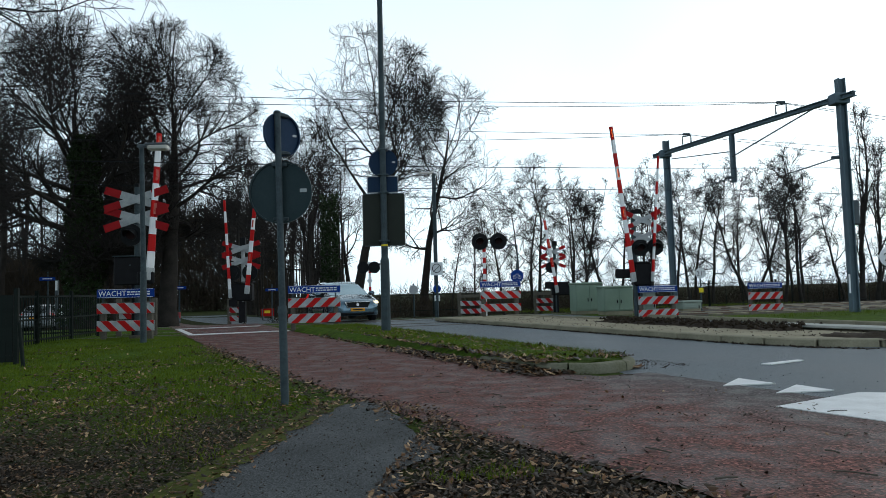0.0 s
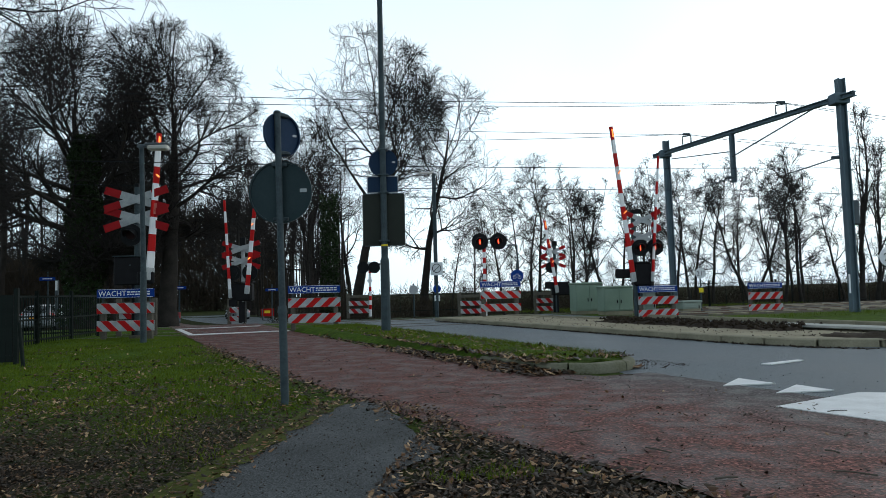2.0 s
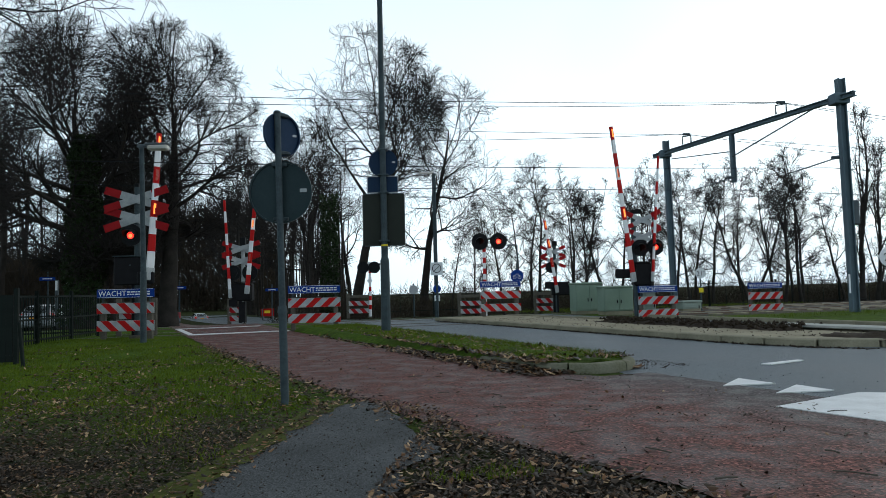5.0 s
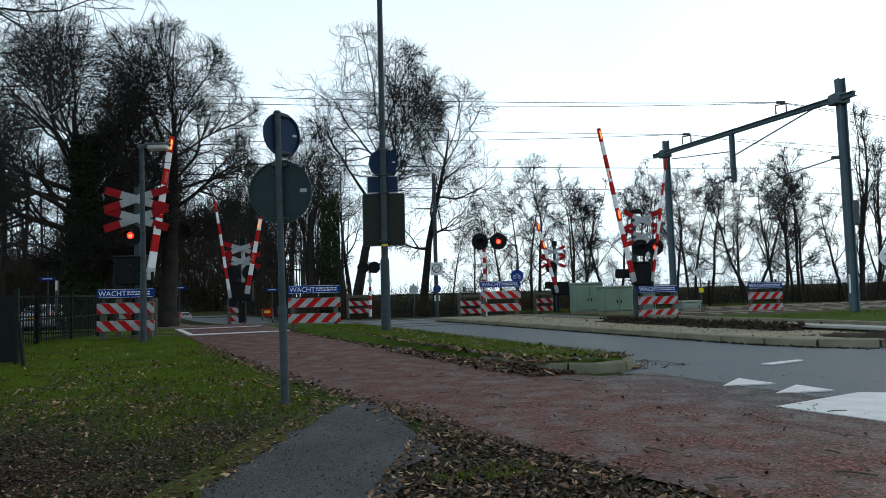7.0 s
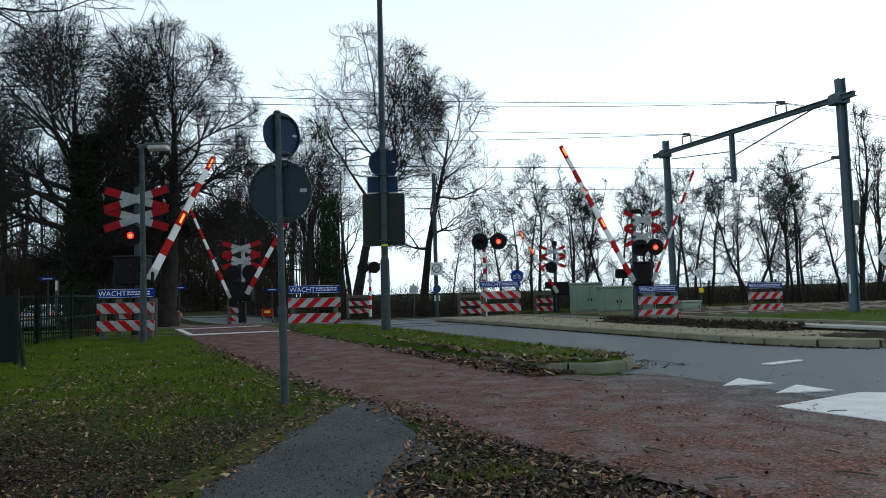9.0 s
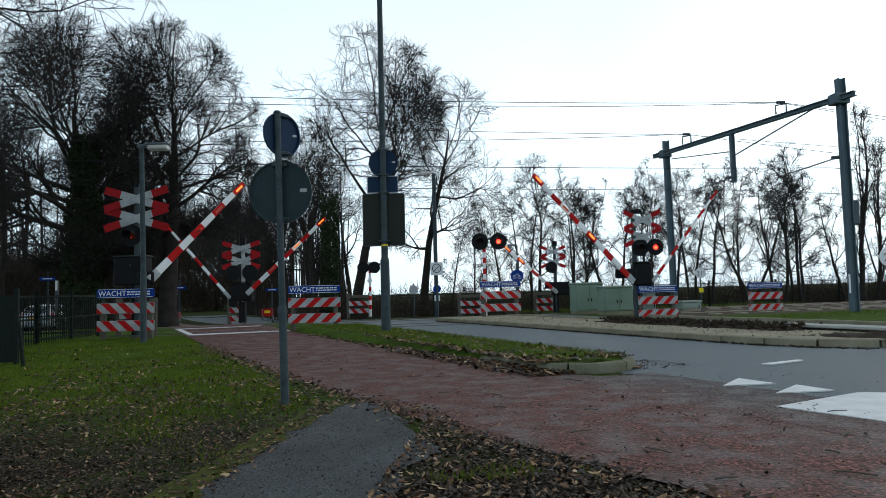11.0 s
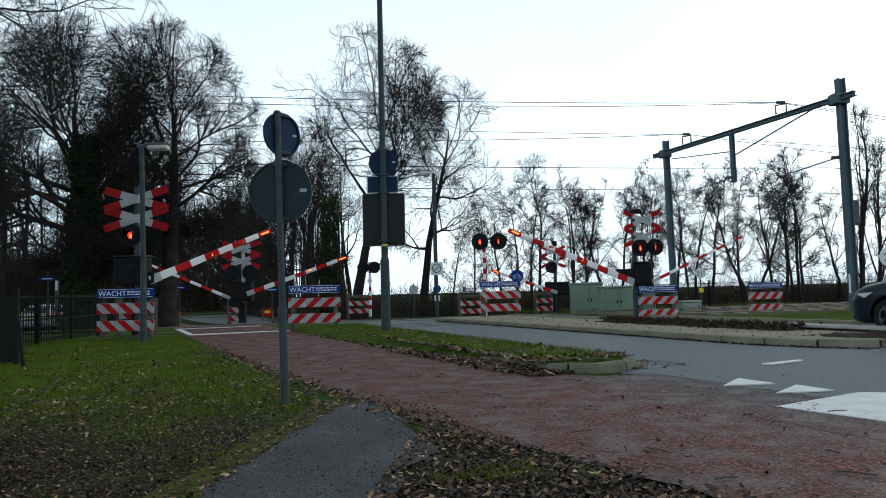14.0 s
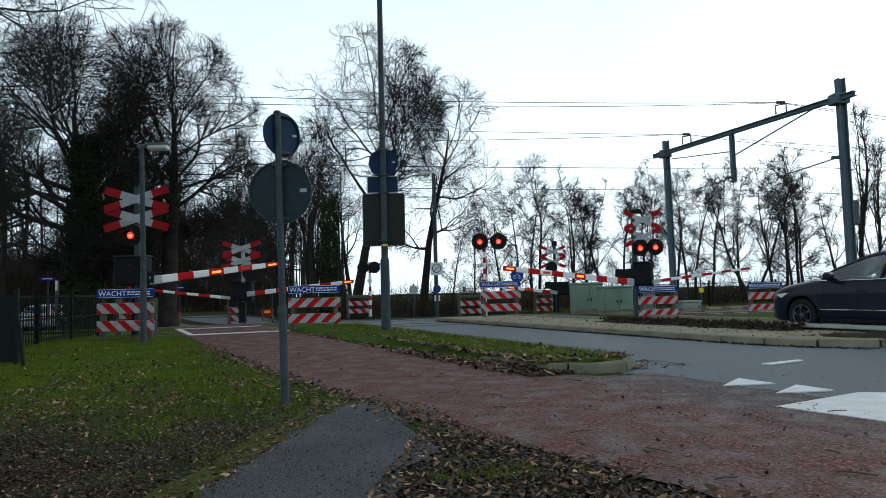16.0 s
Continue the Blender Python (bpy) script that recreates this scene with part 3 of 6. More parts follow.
def heap(name, s0, s1, o, width, height, seed, label):
    vs, fs, b = [], [], Build()
    ss = span(s0, s1, 0.12)
    for s in ss:
        for j in range(9):
            t = j / 8
            edge = min((s - s0) / 0.5, (s1 - s) / 0.5, 1)
            z = math.sin(math.pi * t) * height * max(edge, 0) * (0.65 + 0.7 * noise.noise((s * 2.6, t * 3, seed))) + 0.05 * noise.noise((s * 9, t * 11, seed))
            vs.append(road(s, o + (t - 0.5) * width, 0.08 + max(z, -0.02)))
    for i in range(len(ss) - 1):
        for j in range(8):
            fs.append([i * 9 + j, i * 9 + j + 1, (i + 1) * 9 + j + 1, (i + 1) * 9 + j])
    return single(name, b.add(vs, fs), SOIL, label, "soil", "structure", smooth=True)


heap("soil_bank", 9.4, 15.6, 11.2, 1.0, 0.12, 2, "low ridge of dark dug soil on the median")
heap("soil_bank", 6.9, 8.6, 10.6, 0.9, 0.1, 5, "loose dark soil at the median's end")
b = Build().box((0, 0, 0), (2.6, 0.5, 0.05), bevel=0.01)
single("concrete_strip", b, PALE_CONCRETE, "pale concrete strip lying along the median edge", "concrete strip", "structure").matrix_basis = pose(*road(9.2, 11.72, 0.16), 0, 0, 113)

# ---- railway: two tracks ----
for n0 in (20.9, 24.9):
    root = thing("railway_track", pose(0, 0, 0), "railway track with worn steel rails on ballast", "railway track", kind="structure")
    bed, vs, fs = Build(), [], []
    ms = span(-70, 70, 1.0)
    for m in ms:
        for j, (dn, z) in enumerate(((-1.9, -0.06), (-1.3, 0.02), (1.3, 0.02), (1.9, -0.06))):
            vs.append(line(m, n0 + dn, z + noise.noise((m * 3, dn, n0)) * 0.02 - (0.05 if -7.5 < m < 13.5 else 0)))
    for i in range(len(ms) - 1):
        for j in range(3):
            fs.append([i * 4 + j, i * 4 + j + 1, (i + 1) * 4 + j + 1, (i + 1) * 4 + j])
    part("ballast", bed.add(vs, fs), BALLAST, root, "grey-brown ballast")
    for dn in (-0.75, 0.75):
        for m0, m1, z in ((-70, -8, 0.064), (-8, 14, 0.0), (14, 70, 0.064)):
            rail = part("rail", Build().box((0, 0, 0), (m1 - m0, 0.065, 0.15), bevel=0.01), RAIL, root, "rusty steel rail")
            rail.matrix_basis = pose(*line((m0 + m1) / 2, n0 + dn, z - 0.08), 0, 0, 16)
            head = part("rail_head", Build().box((0, 0, 0), (m1 - m0, 0.05, 0.012), bevel=0.003), RAIL_HEAD, root, "polished running surface")
            head.matrix_basis = pose(*line((m0 + m1) / 2, n0 + dn, z - 0.002), 0, 0, 16)
    sl = Build().box((0, 0, 0), (0.25, 2.5, 0.16), bevel=0.02).mesh("sleeper", CONCRETE)
    for i in range(-40, 40):
        m = i * 0.62 * 1.6
        if not -8 < m < 14:
            part("sleeper", sl, BALLAST, root).matrix_basis = pose(*line(m, n0, -0.03), 0, 0, 16)


# ---- crossing equipment ----
def wacht_board(m, label, mirrored):
    """Red and white warning planks on two timber posts with a blue sign on top."""
    t = thing("warning_board", m, label, "warning board", "crossing warning boards")
    for x in (-0.58, 0.58):
        part("post", Build().box((x, 0.05, 0.42), (0.13, 0.1, 0.98), bevel=0.012), TIMBER, t)
        part("sign_bracket", Build().box((x, 0.03, 1.0), (0.04, 0.03, 0.3)), GALV, t)
    for z in (0.335, 0.76):
        plank = part("plank", Build().box((0, -0.02, z), (1.42, 0.035, 0.255), bevel=0.006), DIRTY_SHADED_WHITE, t, "white warning plank")
        for k in range(-3, 5):
            x0, lean, w = k * 0.4 - 0.08, 0.26, 0.2
            poly = [(x0 - lean / 2, 0.125), (x0 - lean / 2 + w, 0.125), (x0 + lean / 2 + w, -0.125), (x0 + lean / 2, -0.125)]
            if mirrored:
                poly = [(-x, zz) for x, zz in poly]
            poly = clip_x(poly, -0.705, 0.705)
            if len(poly) > 2:
                part("red_stripe", Build().prism(poly, 0.004, pose(0, -0.041, z)), RED, plank, "red reflective stripe")
    sign = part("sign_panel", Build().prism(rounded(1.42, 0.215, 0.025), 0.02, pose(0, -0.02, 1.125)), BLUE, t, "blue sign reading WACHT")
    rim = Build()
    for z in (1.125 + 0.096, 1.125 - 0.096):
        rim.box((0, -0.033, z), (1.36, 0.004, 0.008))
    part("sign_rim", rim, WHITE, sign, "thin white border lines")
    word = part("lettering", WORD, WHITE, sign, "white letters WACHT")
    word.matrix_basis = pose(-0.67, -0.034, 1.06, 90)
    small = Build()
    rnd = random.Random(4)
    for z in (1.155, 1.095):
        x = 0.04
        while x < 0.6:
            w = rnd.choice((0.045, 0.07, 0.1, 0.085))
            small.box((x + w / 2, -0.033, z), (w, 0.004, 0.03))
            x += w + 0.022
    part("small_lettering", small, WHITE, sign, "two lines of small white writing")
    return t


def clip_x(poly, lo, hi):
    for bound, sign in ((lo, 1), (hi, -1)):
        out = []
        for (x0, z0), (x1, z1) in zip(poly, poly[1:] + poly[:1]):
            in0, in1 = (x0 - bound) * sign >= 0, (x1 - bound) * sign >= 0
            if in0:
                out.append((x0, z0))
            if in0 != in1:
                k = (bound - x0) / (x1 - x0)
                out.append((bound, z0 + (z1 - z0) * k))
        poly = out
        if not poly:
            break
    return poly


WORD = lettering("WACHT", 0.185)
WORD.materials.append(WHITE)
MOVING = []       # (object, rows)


def lamp_head(parent, x, y, z, phase, r=0.12, back=0.27, shade=True):
    """A round black signal head; its lens is a disc that turns its lit side out."""
    head = part("signal_head", Build().prism(circle(back), 0.03, pose(x, y + 0.03, z)).tube((x, y, z), (x, y + 0.2, z), r + 0.03, r, 16), BLACK, parent, "round black signal head")
    if shade:
        hood, n = Build(), 14
        vs, fs = [], []
        for i in range(n + 1):
            a = radians(-15 + 210 * i / n)
            ca, sa = math.cos(a), math.sin(a)
            ln = 0.34 * max(0.25, 0.4 + 0.6 * sa)
            vs += [(x + ca * (r + 0.035), y + 0.02, z + sa * (r + 0.035)), (x + ca * (r + 0.035), y - ln, z + sa * (r + 0.035) - ln * 0.12),
                   (x + ca * (r + 0.027), y - ln, z + sa * (r + 0.027) - ln * 0.12), (x + ca * (r + 0.027), y + 0.02, z + sa * (r + 0.027))]
        for i in range(n):
            for j in range(4):
                k = 4 * i
                fs.append([k + j, k + (j + 1) % 4, k + 4 + (j + 1) % 4, k + 4 + j])
        part("hood", hood.add(vs, fs), BLACK, head)
    if phase:
        me = Build().prism(circle(r - 0.004, 20), 0.006, pose(0, 0, 0)).mesh("lens", LENS_OFF)
        me.materials.append(LENS_ON)
        me.materials.append(LENS_HOT)
        bm = bmesh.new()
        bm.from_mesh(me)
        for rr, yy, dz, idx in ((r * 0.78, -0.007, -r * 0.1, 1), (r * 0.42, -0.011, -r * 0.2, 2)):
            ring = [bm.verts.new((rr * math.cos(2 * math.pi * i / 16), yy, dz + rr * math.sin(2 * math.pi * i / 16))) for i in range(16)]
            bm.faces.new(ring[::-1]).material_index = idx
        bm.to_mesh(me)
        bm.free()
        lens = part("lens", me, LENS_ON, head, "red lens, lit and dark in turn")
        MOVING.append((lens, (x, y - 0.02, z), phase, 0))
    return head


def cross_sign(parent, z, w, h, y=-0.1, x0=0.0):
    """A double warning cross: two white crosses with red tips."""
    for dz in (h * 0.25, -h * 0.25):
        cross = part("warning_cross", Build().box((0, 0, 0), (0.06, 0.03, 0.1), m=pose(x0, y + 0.03, z + dz)), GALV, parent, "white cross with red tips")
        for sgn in (1, -1):
            ang = math.degrees(math.atan2(h * 0.5, w)) * sgn
            ln = math.hypot(w, h * 0.5)
            part("blade", Build().box((0, 0, 0), (ln * 0.5, 0.012, w * 0.12), bevel=0.003, m=pose(x0, y - 0.012 * sgn, z + dz, 0, -ang, 0)), DIRTY_SHADED_WHITE, cross)
            for side in (1, -1):
                c = pose(x0, y - 0.012 * sgn, z + dz, 0, -ang, 0) @ pose(side * ln * 0.375, 0, 0)
                part("blade_tip", Build().box((0, 0, 0), (ln * 0.25, 0.013, w * 0.123), bevel=0.003, m=c), DARK_RED, cross, "red blade tip")


def boom(parent, px, py, pz, heading, length, hb, ht, rows, lit, material=WHITE):
    """A tapering red and white barrier boom with lamps, hinged at px, py, pz of its unit."""
    n = max(int(length / 0.43), 5)
    step = (length - 0.3) / n
    arm = part("boom", Build().box((0.17, 0, 0), (0.32, 0.08, hb * 1.08), bevel=0.02), DIRTY_SHADED_WHITE, parent, "red and white banded barrier boom")

    def band(k):
        x0, x1 = 0.3 + k * step, 0.3 + (k + 1) * step
        h0, h1 = (hb + (ht - hb) * (x - 0.3) / (length - 0.3) for x in (x0, x1))
        q = Build()
        d = 0.028
        vs = []
        for x, hh in ((x0, h0), (x1, h1)):
            vs += [(x, -d, -hh / 2 + 0.02), (x, -d, hh / 2 - 0.02), (x, -d + 0.015, hh / 2), (x, d - 0.015, hh / 2), (x, d, hh / 2 - 0.02), (x, d, -hh / 2 + 0.02), (x, d - 0.015, -hh / 2), (x, -d + 0.015, -hh / 2)]
        fs = [[i, (i + 1) % 8, 8 + (i + 1) % 8, 8 + i] for i in range(8)] + [list(range(8)), list(range(8, 16))[::-1]]
        return q.add(vs, fs), (x0 + x1) / 2, (h0 + h1) / 2
    for k in range(n):
        q, xm, hm = band(k)
        red = (n - 1 - k) % 2 == 0
        part("red_band" if red else "white_band", q, RED if red else material, arm, "red film band" if red else "")
        if (n - 1 - k) in lit:
            me = Build().box((0, 0.011, 0), (step * 0.62, 0.012, hm * 0.42), bevel=0.003).mesh("boom_lamp", BOOM_LENS_OFF)
            me2 = Build().box((0, -0.002, 0), (step * 0.6, 0.012, hm * 0.34), bevel=0.003)
            me.materials.append(AMBER_ON)
            bm = bmesh.new()
            bm.from_mesh(me)
            k0 = [bm.verts.new(p) for p in me2.v]
            for f in me2.f:
                bm.faces.new([k0[i] for i in f]).material_index = 1
            bmesh.ops.recalc_face_normals(bm, faces=bm.faces[:])
            bm.to_mesh(me)
            bm.free()
            lamp = part("boom_lamp", me, AMBER_ON, arm, "small amber boom lamp")
            side = 1 if 90 < heading < 270 else -1
            MOVING.append((lamp, (xm, 0.036 * side, 0), "boom_" + lit[n - 1 - k], 90 + 90 * side))
    BOOMS.append((arm, (px, py, pz), heading, rows))
    return arm


BOOMS = []
A1 = [(0, 86), (6.6, 86), (7, 80.9), (7.5, 74.5), (9, 62.2), (9.2, 60.3), (11.3, 43), (12.5, 33.6), (13, 30), (14.5, 17.9), (15, 14.1), (16, 7)]
A2 = [(0, 84), (6.6, 84), (7, 78.5), (7.5, 73), (9, 59.5), (9.2, 57.2), (11.3, 39.3), (12.5, 29.8), (13, 26.2), (14.5, 14.6), (15, 11.9), (16, 5.2)]
A3 = [(0, 87), (6.6, 87), (7, 81.7), (7.5, 77.1), (9, 66.9), (9.2, 64.8), (11.3, 48.1), (12.5, 38.5), (13, 34.7), (14.5, 19.5), (15, 15.5), (16, 7.5)]
A4 = [(0, 81.7), (6.6, 81.7), (7, 75.7), (7.5, 70.2), (9, 56.4), (9.2, 54.3), (11.3, 38), (12.5, 28.9), (13, 25.6), (14.5, 14.9), (15, 12.1), (16, 5.5)]
A5 = [(0, 83.9), (6.6, 83.9), (7, 79.3), (7.5, 74.5), (9, 63), (9.2, 61.6), (11.3, 44.5), (12.5, 34.8), (13, 30.3), (14.5, 16.9), (15, 13), (16, 5.5)]
A6 = [(0, 81), (6.6, 81), (7, 74.3), (7.5, 70.1), (9, 57.8), (9.2, 55), (11.3, 38.8), (12.5, 30.4), (13, 26), (14.5, 15.7), (15, 12.4), (16, 7.2)]


def barrier_unit(m, label):
    return thing("level_crossing_barrier", m, label, "crossing barrier", "level crossing barriers")


# near-side unit by the cycle path
u1 = barrier_unit(pose(-7.64, 17.7, 0), "crossing barrier by the cycle path with cross and single red lamp")
part("post", Build().tube((0, 0, 0), (0, 0, 3.78), 0.07, 0.07, 12), GALV, u1, smooth=True)
part("post_cap", Build().box((0.0, 0, 3.72), (0.1, 0.1, 0.3), bevel=0.01), BLACK, u1)
part("footing", Build().box((0, 0, 0.03), (0.3, 0.3, 0.1), bevel=0.02), TIMBER, u1)
cross_sign(u1, 3.22, 1.58, 0.98, -0.12, 0.02)
lamp_head(u1, -0.1, -0.15, 2.57, "single", 0.115, 0.27)
gear = part("drive_housing", Build().box((-0.14, 0.06, 1.68), (0.8, 0.42, 0.7), bevel=0.03), HOUSING, u1, "black barrier drive housing")
part("drive_lid", Build().box((-0.14, 0.06, 2.045), (0.84, 0.46, 0.03), bevel=0.008), GALV, gear)
part("latch", Build().box((-0.12, -0.157, 1.82), (0.04, 0.02, 0.03)), GALV, gear)
part("hinge_arm", Build().box((0.27, -0.16, 1.5), (0.42, 0.1, 0.3), bevel=0.03), HOUSING, u1, "black hinge arm")
part("drive_post", Build().box((-0.06, 0.06, 0.7), (0.16, 0.2, 1.4), bevel=0.02), HOUSING, u1)
boom(u1, 0.375, -0.2, 1.423, 46, 3.72, 0.2, 0.13, A1, {0: "steady", 2: "left", 4: "single"})

# far unit between cycle path and road
u2 = barrier_unit(pose(-7.4, 26.2, 0), "double-armed crossing barrier with cross and dark signal lamps")
part("post", Build().tube((0, 0, 0), (0, 0, 3.08), 0.07, 0.07, 12), DIRTY_SHADED_WHITE, u2, smooth=True)
part("post_cap", Build().box((0, 0, 3.0), (0.2, 0.14, 0.3), bevel=0.01), BLACK, u2)
cross_sign(u2, 2.5, 1.38, 0.92, -0.12, -0.04)
for x in (-0.33, 0.28):
    lamp_head(u2, x, -0.16, 1.85, "", 0.13, 0.28, False)
gear = part("drive_housing", Build().box((-0.05, 0.05, 1.13), (0.78, 0.45, 0.66), bevel=0.06), HOUSING, u2, "black barrier drive housing")
part("drive_lid", Build().box((-0.05, 0.05, 1.505), (0.9, 0.5, 0.03), bevel=0.008), HOUSING, gear)
part("drive_post", Build().box((-0.05, 0.05, 0.4), (0.24, 0.24, 0.8), bevel=0.02), HOUSING, u2)
boom(u2, 0.19, -0.25, 1.053, -8, 4.04, 0.17, 0.12, A2, {0: "steady", 3: "right", 6: "left"})
boom(u2, -0.41, -0.25, 0.923, 188, 3.6, 0.11, 0.08, A3, {})
weight = part("counterweight", Build().box((-0.35, -0.1, 0.75), (0.3, 0.12, 0.26), bevel=0.02), HOUSING, u2, "black counterweight plate")

# near unit at the outer edge of the road
u3 = barrier_unit(pose(6.31, 23.0, 0), "double-armed crossing barrier with cross and two red lamps")
part("post", Build().tube((-0.1, 0, 0), (-0.1, 0, 3.42), 0.08, 0.08, 12), GALV, u3, smooth=True)
part("post_cap", Build().box((-0.02, 0, 3.42), (0.34, 0.16, 0.14), bevel=0.01), HOUSING, u3)
cross_sign(u3, 2.85, 1.18, 1.1, -0.12, 0.16)
lamp_head(u3, 0.05, -0.16, 2.22, "left", 0.115, 0.27)
lamp_head(u3, 0.54, -0.16, 2.24, "right", 0.115, 0.27)
part("lamp_bar", Build().box((0.28, -0.05, 2.23), (0.7, 0.06, 0.06)), BLACK, u3)
gear = part("drive_housing", Build().box((0.12, 0.05, 1.37), (0.6, 0.45, 0.76), bevel=0.06), HOUSING, u3, "black barrier drive housing")
part("drive_lid", Build().box((0.12, 0.05, 1.765), (0.66, 0.5, 0.03), bevel=0.008), HOUSING, gear)
part("drive_post", Build().box((0.0, 0.05, 0.5), (0.2, 0.22, 1.0), bevel=0.02), HOUSING, u3)
part("hinge_arm", Build().box((-0.45, -0.2, 1.4), (0.7, 0.1, 0.3), bevel=0.04), HOUSING, u3, "black counterweight arm")
boom(u3, -0.23, -0.3, 1.117, 209, 5.02, 0.2, 0.14, A4, {0: "steady", 3: "left", 6: "right"})
boom(u3, 0.36, -0.3, 1.12, 22, 4.1, 0.1, 0.07, A5, {})

# far unit at the outer edge
u4 = barrier_unit(pose(4.62, 29.4, 0), "crossing barrier beyond the rails with cross turned away")
part("post", Build().tube((0, 0, 0), (0, 0, 2.9), 0.07, 0.07, 12), GALV, u4, smooth=True)
part("post_cap", Build().box((0, 0, 2.85), (0.2, 0.14, 0.2), bevel=0.01), BLACK, u4)
cross_sign(u4, 2.29, 1.02, 0.85, -0.12, -0.08)
lamp_head(u4, -0.17, -0.16, 1.86, "", 0.12, 0.24, False)
gear = part("drive_housing", Build().box((0.2, 0.05, 0.98), (0.75, 0.45, 0.55), bevel=0.03), HOUSING, u4, "black barrier drive housing")
part("hinge_arm", Build().box((-0.22, -0.16, 1.12), (0.5, 0.1, 0.28), bevel=0.04), HOUSING, u4)
part("drive_post", Build().box((0.0, 0.05, 0.4), (0.22, 0.22, 0.8), bevel=0.02), HOUSING, u4)
boom(u4, 0.03, -0.25, 0.8, 196, 3.02, 0.14, 0.1, A6, {0: "steady", 2: "right", 4: "left"})

wacht_board(pose(-7.77, 17.35, 0, 0, 0, -2), "red and white warning board with blue sign beside cycle path", False)
for (x, y, z), rz, mirrored in (((-3.58, 19.6, 0), 12, True), ((1.92, 24.2, 0.05), 12, False), ((6.9, 23.0, -0.24), 14, True), ((11.5, 25.5, -0.22), 14, True)):
    wacht_board(pose(x, y, z, 0, 0, rz), "red and white warning board with blue sign by the roadside", mirrored)


def striped_lamp_post(m, height, two_way, label, r=0.055, head=0.27):
    t = thing("signal_post", m, label, "signal post", "signal posts")
    part("post", Build().tube((0, 0, 0), (0, 0, height), r, r, 12), WHITE, t, "white steel post")
    for k in range(int(height * 0.85 / 0.38)):
        part("red_band", Build().tube((0, 0, 0.3 + k * 0.38), (0, 0, 0.49 + k * 0.38), r + 0.004, r + 0.004, 12), RED, t)
    part("crossbar", Build().box((0.12, 0, height - 0.1), (0.8, 0.06, 0.06)), BLACK, t)
    return t


sp = striped_lamp_post(pose(1.42, 24.55, 0.1), 2.75, True, "red and white banded signal post with two red lamps")
lamp_head(sp, -0.14, -0.12, 2.56, "left", 0.115, 0.29)
lamp_head(sp, 0.5, -0.12, 2.56, "right", 0.115, 0.29)
sp = striped_lamp_post(pose(-3.12, 30.0, 0.0), 2.3, True, "red and white banded signal post with dark lamps")
lamp_head(sp, -0.27, -0.12, 2.06, "", 0.13, 0.25, False)
lamp_head(sp, 0.2, -0.12, 2.06, "", 0.13, 0.25, False)
part("diamond_plate", Build().prism([(0, 0.16), (0.12, 0), (0, -0.16), (-0.12, 0)], 0.02, pose(0, -0.08, 1.5)), WHITE, sp)


def timber_gate(m, width, label):
    t = thing("timber_barrier", m, label, "timber barrier", "timber barriers")
    for x in (-width / 2, width / 2):
        part("post", Build().box((x, 0, 0.45), (0.14, 0.12, 1.1), bevel=0.01), TIMBER, t)
    part("top_rail", Build().box((0, 0, 0.85), (width, 0.06, 0.12), bevel=0.01), TIMBER, t)
    for z in (0.22, 0.55):
        plank = part("plank", Build().box((0, -0.08, z), (width * 0.95, 0.03, 0.2), bevel=0.005), DIRTY_SHADED_WHITE, t)
        for k in range(-3, 4):
            poly = clip_x([(k * 0.4, 0.1), (k * 0.4 + 0.2, 0.1), (k * 0.4 + 0.38, -0.1), (k * 0.4 + 0.18, -0.1)], -width * 0.47, width * 0.47)
            if len(poly) > 2:
                part("red_stripe", Build().prism(poly, 0.004, pose(0, -0.098, z)), DARK_RED, plank)
    return t


for (x, y, z), w, rz in (((-3.72, 31.0, 0.0), 0.95, 12), ((1.1, 30.0, -0.1), 0.95, 12), ((4.3, 30.6, -0.08), 0.8, 12), ((-8.12, 27.8, -0.1), 0.55, 12), ((-8.35, 19.3, 0.0), 0.9, 12)):
    timber_gate(pose(x, y, z, 0, 0, rz), w, "grey timber barrier with red and white planks beside the rails")


# ---- posts, signs, lamps ----
def back_of_sign(parent, r, x, y, z, material, rz=0.0, sy=1.0):
    """The back of a round sign: flat plate with a turned-in rim, a rail and clamps."""
    base = pose(x, y, z, 0, 0, rz)
    plate = part("sign_plate", Build().prism(circle(r, 40), 0.008, base), material, parent, "bare back of a round sign")
    rim, n = Build(), 40
    vs, fs = [], []
    for i in range(n):
        a = 2 * math.pi * i / n
        for rr, yy in ((r, -0.004), (r, -0.022), (r - 0.014, -0.022), (r - 0.014, -0.004)):
            vs.append(base @ Vector((rr * math.cos(a), yy, rr * math.sin(a))))
    for i in range(n):
        for j in range(4):
            fs.append([4 * i + j, 4 * i + (j + 1) % 4, 4 * ((i + 1) % n) + (j + 1) % 4, 4 * ((i + 1) % n) + j])
    part("rim", rim.add(vs, fs), material, plate)
    part("sticker", Build().prism(rounded(r * 0.22, r * 0.11, 0.004), 0.002, base @ pose(r * 0.72, -0.007, r * 0.04)), DIRTY_SHADED_WHITE, plate, "small pale sticker")
    for dz in (r * 0.86, -r * 0.86):
        part("clamp", Build().box((0, 0, 0), (0.14, 0.05, 0.035), bevel=0.008, m=base @ pose(0, -0.02, dz)), GALV, plate)
    return plate


